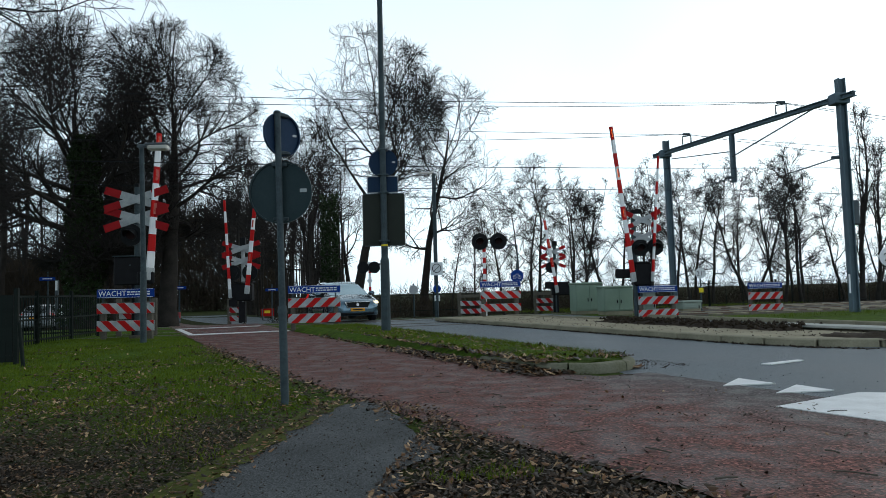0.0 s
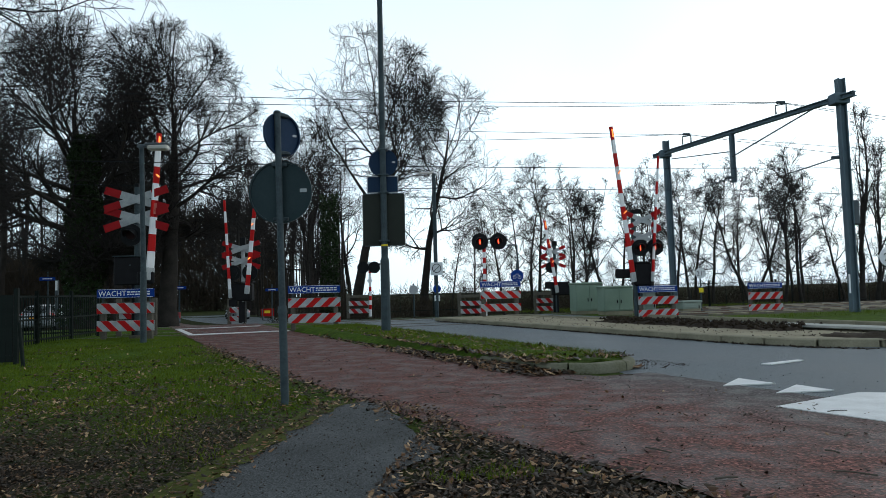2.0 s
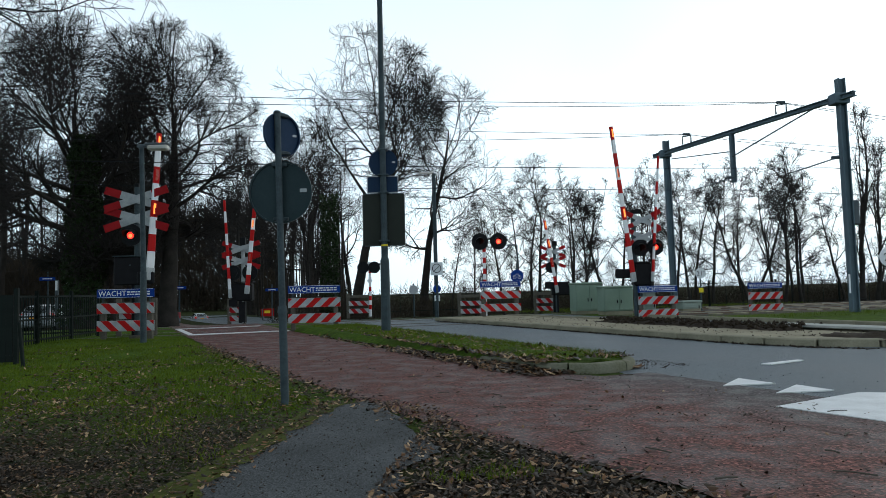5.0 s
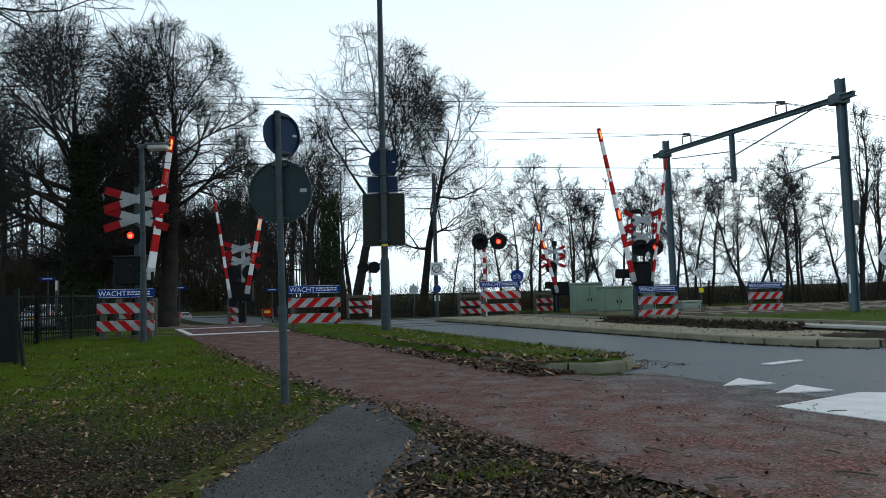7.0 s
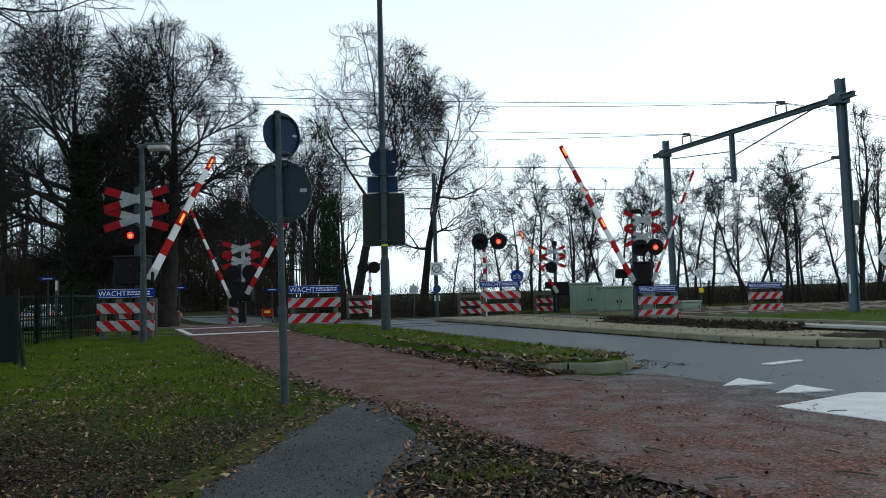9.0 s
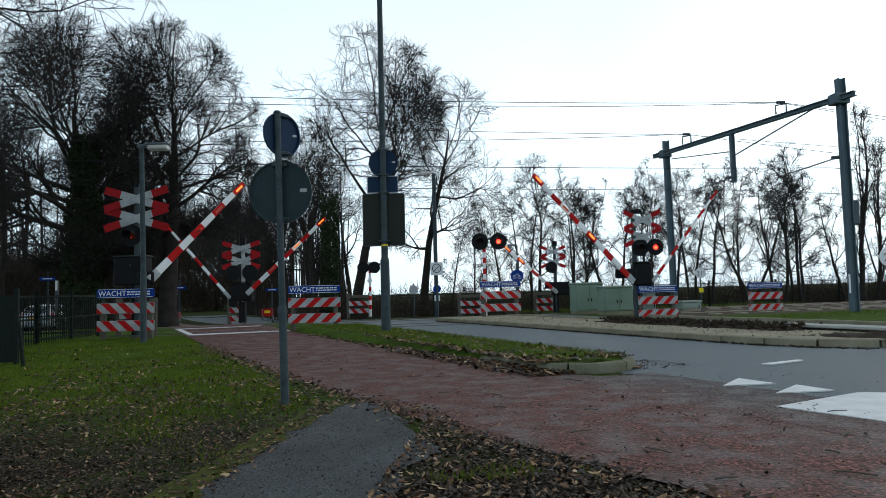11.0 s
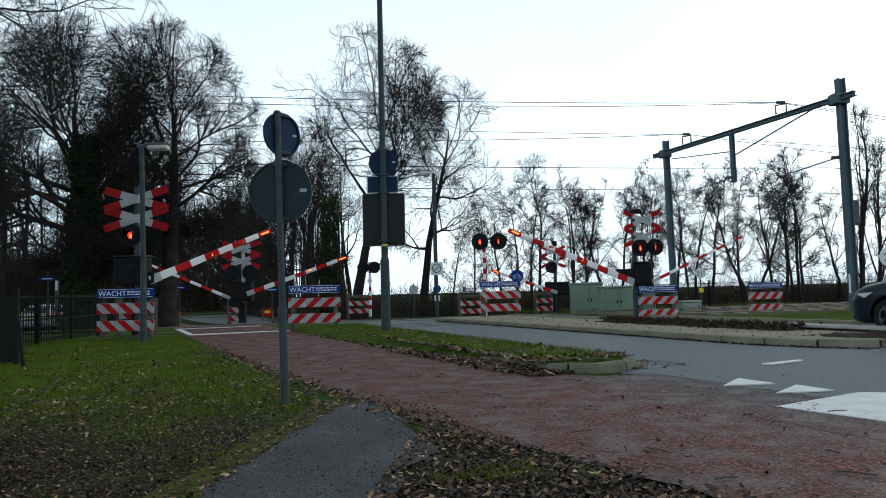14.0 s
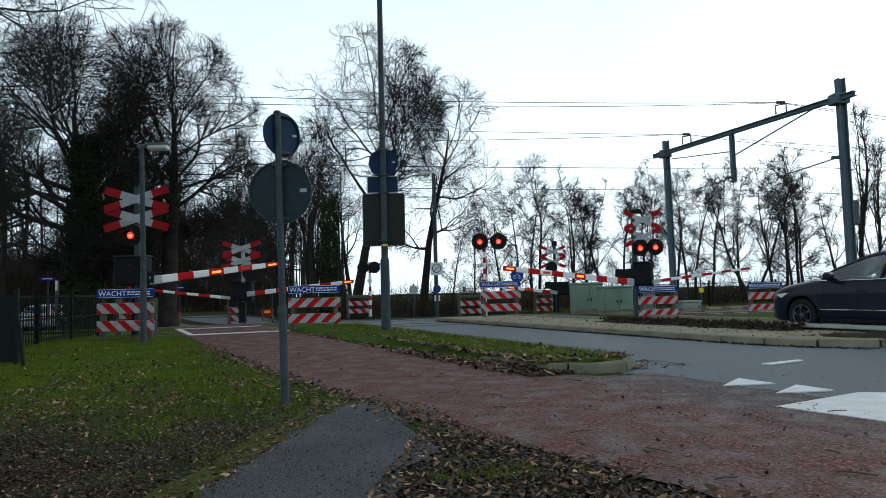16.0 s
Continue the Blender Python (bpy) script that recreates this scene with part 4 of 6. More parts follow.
t = thing("sign_post", pose(-1.46, 6.47, 0, 0, -0.9, 0), "galvanised post with two round signs seen from behind, on grass", "traffic sign")
part("post", Build().tube((0, 0, -0.05), (0, 0, 0.86), 0.037, 0.037, 16), GALV, t, smooth=True)
part("upper_post", Build().tube((0, 0, 0.86), (0, 0, 2.66), 0.03, 0.03, 16), GALV, t, "slimmer upper tube", smooth=True)
part("collar", Build().tube((0, 0, 0.82), (0, 0, 0.88), 0.046, 0.04, 16), GALV, t, smooth=True)
part("cap", Build().tube((0, 0, 2.66), (0, 0, 2.68), 0.036, 0.03, 16), GALV, t)
back_of_sign(t, 0.292, 0.0, 0.06, 1.93, SIGN_BACK, 0)
back_of_sign(t, 0.205, 0.02, 0.06, 2.47, SIGN_BACK_BLUE, 50)

t = thing("street_lamp", pose(-1.3, 15.75, 0.03), "tall galvanised street lamp post carrying signs seen from behind", "street lamp")
part("base_tube", Build().tube((0, 0, -0.05), (0, 0, 1.66), 0.105, 0.1, 18), GALV, t, "thicker base tube", smooth=True)
part("shoulder", Build().tube((0, 0, 1.66), (0, 0, 1.74), 0.1, 0.072, 18), GALV, t, smooth=True)
part("pole", Build().tube((0, 0, 1.74), (0, 0, 8.6), 0.074, 0.056, 18), GALV, t, smooth=True)
part("arm", Build().path([(0, 0, 8.6), (0.2, 0, 8.9), (1.0, -0.05, 9.05)], 0.035, 8), GALV, t)
part("luminaire", Build().box((1.3, -0.05, 9.05), (0.7, 0.25, 0.12), bevel=0.04), GALV, t, "grey street light head")
part("base_door", Build().box((0, -0.1, 0.62), (0.09, 0.02, 0.4), bevel=0.006), GALV, t)
part("yellow_band", Build().tube((0, 0, 1.98), (0, 0, 2.02), 0.077, 0.077, 18), YELLOW, t)
back_of_sign(t, 0.325, 0.0, 0.1, 3.87, SIGN_BACK_BLUE)
p = part("sub_plate", Build().prism(rounded(0.7, 0.38, 0.05), 0.015, pose(-0.02, 0.1, 3.38)), SIGN_BACK_BLUE, t, "dark back of a small plate")
frm = Build()
for sx, sz, w, h in ((0, 0.185, 0.7, 0.02), (0, -0.185, 0.7, 0.02), (-0.345, 0, 0.02, 0.36), (0.345, 0, 0.02, 0.36)):
    frm.box((-0.02 + sx, 0.088, 3.38 + sz), (w, 0.012, h), bevel=0.003)
part("pale_edge", frm, DIRTY_SHADED_WHITE, p)
p = part("sign_board", Build().prism(rounded(0.95, 1.19, 0.05), 0.02, pose(-0.01, 0.1, 2.585)), SIGN_BACK_BROWN, t, "olive-dark back of a rectangular sign board")
frm = Build()
for sx, sz, w, h in ((0, 0.585, 0.86, 0.018), (0, -0.585, 0.86, 0.018), (-0.468, 0, 0.014, 1.1), (0.468, 0, 0.014, 1.1)):
    frm.box((-0.01 + sx, 0.086, 2.585 + sz), (w, 0.014, h), bevel=0.003)
part("board_edge", frm, DARK_STEEL, p)
for z in (4.15, 3.58, 3.18, 2.1):
    part("clamp", Build().box((0, 0.01, z), (0.24, 0.17, 0.04), bevel=0.01), GALV, t)

t = thing("path_lamp", pose(-6.9, 16.3, 0), "slim galvanised cycle path lamp with a flat luminaire", "street lamp")
part("pole", Build().tube((0, 0, -0.05), (0, 0, 1.6), 0.072, 0.07, 14), GALV, t, smooth=True)
part("upper_pole", Build().tube((0, 0, 1.6), (-0.04, 0, 4.48), 0.058, 0.05, 14), GALV, t, smooth=True)
part("bracket", Build().box((-0.02, 0, 4.52), (0.24, 0.1, 0.08), bevel=0.02), DARK_STEEL, t)
part("luminaire", Build().box((0.34, 0, 4.55), (0.56, 0.22, 0.06), bevel=0.02), DARK_STEEL, t, "flat lamp housing")
part("diffuser", Build().box((0.36, -0.02, 4.47), (0.46, 0.2, 0.12), bevel=0.03), LUMINAIRE, t, "pale unlit diffuser")


def small_sign(m, height, label, plates, r=0.03, name="traffic_sign", group=""):
    t = thing(name, m, label, "traffic sign", group)
    part("post", Build().tube((0, 0, -0.05), (0, 0, height), r, r, 10), GALV, t, smooth=True)
    for what, z, size, material, more in plates:
        shape = circle(size) if what == "round" else rounded(size, size * more, 0.02)
        part("sign_plate", Build().prism(shape, 0.015, pose(0, -r - 0.01, z)), material, t)
    return t


t = small_sign(pose(-0.26, 27.0, 0), 5.5, "tall pole with a square white zone sign with a barred ring", [("square", 1.84, 0.47, WHITE, 1.05)], 0.045)
ring = Build()
for i in range(24):
    a, c = 2 * math.pi * i / 24, 2 * math.pi * (i + 1) / 24
    ring.tube((0.16 * math.cos(a), -0.07, 1.86 + 0.16 * math.sin(a)), (0.16 * math.cos(c), -0.07, 1.86 + 0.16 * math.sin(c)), 0.014, n=5)
ring.tube((-0.12, -0.07, 1.73), (0.14, -0.07, 1.99), 0.012, n=5)
part("barred_ring", ring, PLAIN_DARK, t)
t = small_sign(pose(2.68, 26.0, 0), 1.95, "round blue cycle path sign on a post", [("round", 1.47, 0.235, BLUE, 1)], 0.035)
bike = Build()
for cx in (-0.09, 0.09):
    for i in range(10):
        a, c = 2 * math.pi * i / 10, 2 * math.pi * (i + 1) / 10
        bike.tube((cx + 0.06 * math.cos(a), -0.06, 1.43 + 0.06 * math.sin(a)), (cx + 0.06 * math.cos(c), -0.06, 1.43 + 0.06 * math.sin(c)), 0.009, n=4)
bike.path([(-0.09, -0.06, 1.43), (-0.04, -0.06, 1.54), (0.07, -0.06, 1.54), (0.09, -0.06, 1.43)], 0.009, 4)
part("bicycle_mark", bike, WHITE, t, "white bicycle symbol")
small_sign(pose(-1.28, 30.0, -0.02), 1.35, "round sign seen from behind on a thin post", [("round", 1.1, 0.19, DIRTY_SHADED_WHITE, 1)])
t = small_sign(pose(-0.3, 30.6, -0.03), 1.4, "round blue sign above a small white arrow plate", [("round", 1.12, 0.17, BLUE, 1), ("square", 0.72, 0.24, WHITE, 1.0)])
part("arrow", Build().prism([(0, 0.09), (0.07, 0), (0.025, 0), (0.025, -0.09), (-0.025, -0.09), (-0.025, 0), (-0.07, 0)], 0.01, pose(0, -0.055, 0.72)), PLAIN_DARK, t)
t = small_sign(pose(9.75, 27.0, 0), 1.7, "round white kilometre sign reading 21 4 with yellow tag", [("round", 1.42, 0.2, WHITE, 1), ("square", 0.78, 0.17, YELLOW, 1.0)], 0.03)
num = lettering("21", 0.25)
num.materials.append(PLAIN_DARK)
part("number", num, PLAIN_DARK, t, "dark number 21").matrix_basis = pose(-0.155, -0.055, 1.33, 90)
num = lettering("4", 0.12)
num.materials.append(PLAIN_DARK)
part("small_number", num, PLAIN_DARK, t, "small raised 4").matrix_basis = pose(0.1, -0.055, 1.44, 90)
t = small_sign(pose(9.4, 15.0, 0), 1.75, "round white kilometre sign at the roadside", [("round", 1.47, 0.2, WHITE, 1)], 0.03)
num = lettering("2", 0.25)
num.materials.append(PLAIN_DARK)
part("number", num, PLAIN_DARK, t).matrix_basis = pose(-0.12, -0.055, 1.38, 90)
for x, y, z, w in ((-18.97, 34.0, 0.1, 0.75), (-14.9, 40.0, -0.4, 0.8), (-10.9, 45.0, -0.6, 0.8)):
    t = small_sign(pose(x, y, z), 2.3, "blue direction sign on a post at the wood's edge", [("square", 1.95, w, BLUE, 0.22)], 0.04)
    part("white_line", Build().box((0, -0.062, 1.95), (w * 0.6, 0.004, 0.04)), WHITE, t)
t = thing("street_lamp", pose(3.4, 33.0, -0.12), "thin street lamp with a flat head beyond the crossing", "street lamp")
part("pole", Build().tube((0, 0, -0.05), (0.05, 0, 3.15), 0.035, 0.03, 8), GALV, t)
part("luminaire", Build().box((-0.18, 0, 3.17), (0.45, 0.15, 0.06), bevel=0.02), DARK_STEEL, t)
t = thing("street_lamp", pose(-0.5, 41.0, -0.4), "far street lamp with curved arm behind the trees", "street lamp")
part("pole", Build().tube((0, 0, -0.1), (0, 0, 8.3), 0.06, 0.05, 8), GALV, t)
part("luminaire", Build().box((-0.35, 0, 8.3), (0.8, 0.2, 0.1), bevel=0.03), LUMINAIRE, t)
for (x, y), h in (((-16.9, 31.0), 2.0), ((-16.15, 30.5), 1.95), ((-16.1, 30.0), 0.95)):
    t = thing("reflector_post", pose(x, y, -0.1), "dark post with white reflector band by the woods", "marker post", "marker posts")
    part("post", Build().box((0, 0, h / 2), (0.12, 0.1, h), bevel=0.01), DARK_STEEL, t)
    part("reflector", Build().box((0, -0.055, h - 0.25), (0.1, 0.01, 0.42)), WHITE, t)
for x0, y0, z0 in ((-14.75, 39.0, -0.3), (-7.95, 32.0, -0.1)):
    t = thing("road_work_barrier", pose(x0, y0, z0), "small orange and red temporary barrier beyond the crossing", "barrier", "temporary barriers")
    for x in (-0.22, 0.22):
        part("foot", Build().box((x, 0, 0.25), (0.05, 0.2, 0.5), bevel=0.01), DARK_STEEL, t)
    part("panel", Build().box((0, -0.05, 0.33), (0.58, 0.04, 0.34), bevel=0.01), RED, t)
    part("orange_light", Build().box((0, -0.08, 0.36), (0.26, 0.03, 0.12), bevel=0.01), YELLOW, t)


# ---- railway masts and wires ----
def h_profile(q, a, b, size, web=0.012):
    """An H-shaped steel column or beam between a and b."""
    a, b = Vector(a), Vector(b)
    d = (b - a)
    mid, ln = (a + b) / 2, d.length
    m = Matrix.Translation(mid) @ d.to_track_quat("Z", "Y").to_matrix().to_4x4()
    k, w = size / 2, size * 0.07
    outline = [(-k, -k), (k, -k), (k, -k + 2 * w), (w, -k + 2 * w), (w, k - 2 * w), (k, k - 2 * w), (k, k), (-k, k), (-k, k - 2 * w), (-w, k - 2 * w), (-w, -k + 2 * w), (-k, -k + 2 * w)]
    return q.prism(outline, ln, m @ pose(0, 0, 0, 90))


gantry = thing("overhead_line_gantry", pose(0, 0, 0), "steel railway gantry with two columns and a beam", "gantry")
P1, P2 = Vector((9.88, 30.7, 0)), Vector((13.1, 22.8, 0))
part("column", h_profile(Build(), P1 + Vector((0.06, 0, -0.3)), P1 + Vector((-0.03, 0, 7.3)), 0.235), MAST_STEEL, gantry, "grey-green H-section column")
part("column", h_profile(Build(), P2 + Vector((0.04, 0, -0.3)), P2 + Vector((-0.02, 0, 7.58)), 0.235), MAST_STEEL, gantry, "grey-green H-section column")
along = (P2 - P1).normalized()
BEAM0, BEAM1 = P1 - along * 0.6 + Vector((0, 0, 6.72)), P2 + along * 0.7 + Vector((0, 0, 6.92))
part("beam", h_profile(Build(), BEAM0 + Vector((-0.2, 0, 0)), BEAM1 + Vector((-0.2, 0, 0)), 0.165), MAST_STEEL, gantry, "long steel cross beam")
part("clamp", Build().box(tuple(P2 + Vector((-0.08, 0, 6.9))), (0.5, 0.45, 0.34), bevel=0.02), MAST_STEEL, gantry)
part("clamp", Build().box(tuple(P1 + Vector((-0.08, 0, 6.72))), (0.46, 0.42, 0.32), bevel=0.02), MAST_STEEL, gantry)


def on_beam(k):
    return BEAM0.lerp(BEAM1, k) + Vector((-0.2, 0, 0))


drop = on_beam(0.47)
part("drop_post", h_profile(Build(), drop, drop - Vector((-0.02, 0, 1.95)), 0.16), MAST_STEEL, gantry, "hanging drop post")
part("tie", Build().tube(drop - Vector((0, 0, 0.95)), on_beam(0.88), 0.025, n=6), DARK_STEEL, gantry, "diagonal tie rod")
part("tie", Build().tube(P1 + Vector((0.2, 0, 6.5)), drop - Vector((0, 0, 0.75)), 0.02, n=6), DARK_STEEL, gantry)
for k in (0.22, 0.71):
    c = on_beam(k)
    part("insulator_frame", Build().path([c + Vector((-0.14, 0.1, 0.1)), c + Vector((-0.14, 0.1, 0.42)), c + Vector((0.14, -0.1, 0.42)), c + Vector((0.14, -0.1, 0.1))], 0.03, 6).box(tuple(c + Vector((0, 0, 0.5))), (0.32, 0.1, 0.1), bevel=0.03), DARK_STEEL, gantry, "insulator carrier on the beam")
for base, sgn in ((drop - Vector((0, 0, 1.75)), -1), (P2 + Vector((-0.2, 0, 5.0)), -1)):
    end = base + Vector((-1.8, -0.55, -0.55)) if sgn else base
    part("steady_arm", Build().tube(base, end, 0.022, n=6).tube(base, base + Vector((-0.25, -0.08, -0.03)), 0.06, n=8), DARK_STEEL, gantry, "registration arm with insulator")
part("box", Build().box(tuple(P2 + Vector((0.28, 0.2, 3.2))), (0.3, 0.3, 0.8), bevel=0.04), DARK_STEEL, gantry, "dark equipment box")
part("number_plate", Build().box(tuple(P2 + Vector((-0.2, -0.21, 0.9))), (0.05, 0.02, 0.6)), WHITE, gantry, "narrow white plate")


def sagging(a, b, sag, r, name, droppers=0):
    a, b = Vector(a), Vector(b)
    pts = [a.lerp(b, i / 20) - Vector((0, 0, sag * 4 * (i / 20) * (1 - i / 20))) for i in range(21)]
    return single(name, Build().path(pts, r, 4), WIRE, "thin dark overhead railway wire across the sky", "overhead wire", group="overhead wires")


LD = Vector((0.9613, 0.2756, 0))
for c, dz, sag, r in ((on_beam(0.71), 0.5, 0.9, 0.010), (on_beam(0.71), 0.48, 1.2, 0.009), (on_beam(0.22), 0.5, 1.1, 0.010), (on_beam(0.22), 0.48, 0.5, 0.009),
                      (on_beam(0.5), -2.3, 0.2, 0.010), (on_beam(0.9), -2.2, 0.5, 0.010)):
    a = c + Vector((0, 0, dz))
    sagging(a, a - LD * 60 + Vector((0, 0, 0.25 if sag in (0.5, 1.2) else 0.0)), sag, r, "overhead_wire")
    sagging(a, a + LD * 50, sag, r, "overhead_wire")

# ---- cabinets ----
def cabinet(m, w, d, h, material, label, doors=2):
    t = thing("relay_cabinet", m, label, "equipment cabinet", "trackside cabinets")
    part("plinth", Build().box((0, 0, 0.05), (w * 0.96, d * 0.96, 0.16), bevel=0.01), KERB, t)
    part("body", Build().box((0, 0, 0.12 + (h - 0.2) / 2), (w, d, h - 0.2), bevel=0.02), material, t)
    part("roof", Build().box((0, 0, h - 0.04), (w + 0.06, d + 0.06, 0.08), bevel=0.025), material, t, "overhanging lid")
    for k in range(doors):
        dw = (w - 0.06) / doors
        x = -w / 2 + 0.03 + dw * (k + 0.5)
        door = part("door", Build().box((x, -d / 2 - 0.008, 0.12 + (h - 0.2) / 2), (dw - 0.02, 0.02, h - 0.3), bevel=0.006), material, t)
        part("handle", Build().box((x + (dw * 0.36 if k == 0 else -dw * 0.36), -d / 2 - 0.03, h * 0.45), (0.03, 0.025, 0.12), bevel=0.005), BLACK, door)
    return t


cabinet(pose(5.42, 27.2, -0.02, 0, 0, 14), 1.08, 0.6, 1.2, CABINET, "green trackside relay cabinet with two doors")
cabinet(pose(6.15, 25.6, 0.0, 0, 0, 14), 1.14, 0.55, 1.02, CABINET, "lower green relay cabinet by the barrier")
cabinet(pose(8.92, 26.0, 0.0, 0, 0, 14), 0.78, 0.45, 0.42, CABINET_GREY, "low grey trackside cable box", 1)
cabinet(pose(6.85, 23.9, -0.1, 0, 0, 14), 0.4, 0.3, 0.95, CABINET_GREY, "slim grey box behind the warning board", 1)


# ---- fences ----
def bar_fence(name, pts, height, step, label, solid=False):
    t = thing(name, pose(0, 0, 0), label, "fence")
    for (x0, y0), (x1, y1) in zip(pts, pts[1:]):
        ln, a = math.hypot(x1 - x0, y1 - y0), math.degrees(math.atan2(y1 - y0, x1 - x0))
        base = pose(x0, y0, 0, 0, 0, a)
        for x in (0, ln):
            part("post", Build().box((0, 0, height / 2), (0.07, 0.07, height + 0.15), bevel=0.008, m=base @ pose(x, 0, height / 2)), FENCE_GREEN, t)
        for z in (0.12, height - 0.06) if step > 0.5 else (0.12, height * 0.5, height - 0.06):
            part("rail", Build().box((0, 0, 0), (ln, 0.02, 0.02 if step > 0.5 else 0.04), m=base @ pose(ln / 2, 0, z)), FENCE_GREEN, t)
        bar = Build().box((0, 0, 0), (0.1 if solid else 0.016, 0.018, height - 0.06)).mesh("bar", FENCE_GREEN)
        for i in range(1, int(ln / step)):
            part("slat" if solid else "bar", bar, FENCE_GREEN, t).matrix_basis = base @ pose(i * step, 0, height / 2)
    return t


bar_fence("railing", [(-9.0, 14.2), (-9.17, 16.0), (-9.34, 17.8), (-9.5, 19.5)], 1.15, 0.12, "dark green bar railing beside the railway")
bar_fence("railing", [(-9.5, 19.5), (-13.0, 18.4), (-16.5, 17.4)], 1.15, 0.14, "dark green bar railing along the ballast")
bar_fence("fence_panel", [(-6.8, 11.3), (-7.6, 11.25), (-9.2, 11.2)], 1.12, 0.104, "dark green close-slatted fence panel by the path", True)
t = thing("leaning_stake", pose(-6.45, 10.9, 0, 0, -6, 0), "thin dark stake leaning against the fence", "stake")
part("stake", Build().box((0, 0, 0.3), (0.05, 0.05, 0.75), bevel=0.01), FENCE_GREEN, t)
bar_fence("far_fence", [(8.5, 31.2), (12, 32.2), (15.5, 33.2), (19, 34.2), (22.5, 35.2)], 1.1, 0.9, "thin dark fence behind the railway")
bar_fence("far_fence", [(-2.8, 32.5), (-0.5, 33.1), (2, 33.8), (4.6, 34.4)], 0.9, 0.8, "thin dark fence beyond the crossing")


# ---- trees ----
def reach(start, d, env):
    """Distance from each start along d to the crown's rounded outline (centre height, radius, half height)."""
    cz, rx, rz = env
    w = np.array([1 / rx, 1 / rx, 1 / rz])
    p, q = (start - np.array([0, 0, cz])) * w, d * w
    a, b, c = (q * q).sum(1), (p * q).sum(1), (p * p).sum(1) - 1
    return np.maximum((-b + np.sqrt(np.maximum(b * b - a * c, 0))) / a, 0.25)


def spawn(rng, P, R, count, t0, t1, length, angle, K, up, wiggle, thick, rmin, env, fill=False):
    """Side branches along P; limbs that fill reach the crown's outline, finer ones stay inside it."""
    N, KP, _ = P.shape
    idx = np.repeat(np.arange(N), count)
    M = len(idx)
    t = (np.tile(np.arange(count), N) + rng.random(M)) / count * (t1 - t0) + t0
    f = np.clip(t * (KP - 1), 0, KP - 1.001)
    i0 = f.astype(int)
    k = (f - i0)[:, None]
    A, B = P[idx, i0], P[idx, i0 + 1]
    start = A * (1 - k) + B * k
    T = B - A
    T /= np.linalg.norm(T, axis=1, keepdims=True) + 1e-9
    r0 = R[idx, i0] * (1 - k[:, 0]) + R[idx, i0 + 1] * k[:, 0]
    v = rng.normal(size=(M, 3))
    if fill:
        turn = np.arange(M) * 2.4 + rng.random(M) * 0.8
        v = np.stack([np.cos(turn), np.sin(turn), np.zeros(M)], 1)
    v -= (v * T).sum(1, keepdims=True) * T
    v /= np.linalg.norm(v, axis=1, keepdims=True) + 1e-9
    ang = np.radians(angle(t) + rng.normal(size=M) * 10)[:, None]
    d = np.cos(ang) * T + np.sin(ang) * v
    far = reach(start, d, env)
    rnd_len = 0.65 + 0.7 * rng.random(M)
    ln = far * (0.8 + 0.2 * rng.random(M)) if fill else np.minimum(length * rnd_len, far * (0.9 + 0.15 * rng.random(M)) + 0.1)
    pts = np.zeros((M, K, 3))
    pts[:, 0] = start
    for j in range(1, K):
        d = d + rng.normal(size=(M, 3)) * wiggle + np.array([0, 0, up])
        d /= np.linalg.norm(d, axis=1, keepdims=True)
        pts[:, j] = pts[:, j - 1] + d * (ln / (K - 1))[:, None]
    base = np.maximum(r0 * thick, rmin)
    rad = base[:, None] * np.linspace(1, 0.3, K)[None]
    return pts, np.maximum(rad, rmin)


def make_tree(name, seed, env, trunk_r, counts, crown0, up, rmin, angles=(78, 28), leader=0.86, lean=0.0, wiggle=0.1, limb_r=0.5, twig=1.0):
    """Two meshes: trunk with limbs, and the crown of branches and twigs, filling a rounded outline."""
    rng = np.random.default_rng(seed)
    K = 16
    height = env[0] + env[2]
    P = np.zeros((1, K, 3))
    d = np.array([lean, 0, 1.0])
    for j in range(1, K):
        d = d + rng.normal(size=3) * np.array([0.05, 0.05, 0.0])
        d /= np.linalg.norm(d)
        P[0, j] = P[0, j - 1] + d * height * leader / (K - 1)
    P[0, 0, 2] = -0.4
    R = trunk_r * (np.linspace(1, 0.06, K) ** 0.8)[None]
    R[0, 0] *= 1.35
    size = env[1]
    L1 = spawn(rng, P, R, counts[0], crown0, 1.0, 0, lambda t: angles[0] + (angles[1] - angles[0]) * (t - crown0) / (1 - crown0), 10, up, wiggle, limb_r, rmin * 2.2, env, True)
    L2 = spawn(rng, *L1, counts[1], 0.28, 1.0, size * 0.5, lambda t: 50 - 8 * t, 7, up * 0.7, wiggle * 1.5, 0.68, rmin * 1.5, env)
    L3 = spawn(rng, *L2, counts[2], 0.25, 1.0, size * 0.24 * twig, lambda t: 56 - 8 * t, 4, up * 0.5, wiggle * 2.2, 0.6, rmin, env)
    L4 = spawn(rng, *L3, counts[3], 0.2, 1.0, size * 0.12 * twig, lambda t: 58 - 10 * t, 2, up, wiggle * 1.5, 0.6, rmin * 0.7, env)
    va, fa = tubes(P, R, 12)
    vb, fb = tubes(*L1, 7)
    trunk = raw_mesh(name + "_trunk", np.vstack([va, vb]), np.vstack([fa, fb + len(va)]), BARK, True)
    vs, fs, off = [], [], 0
    for (pp, rr), sides in ((L2, 4), (L3, 3), (L4, 3)):
        v, f = tubes(pp, rr, sides)
        vs.append(v)
        fs.append(f + off)
        off += len(v)
    crown = raw_mesh(name + "_crown", np.vstack(vs), np.vstack(fs), TWIG)
    return trunk, crown


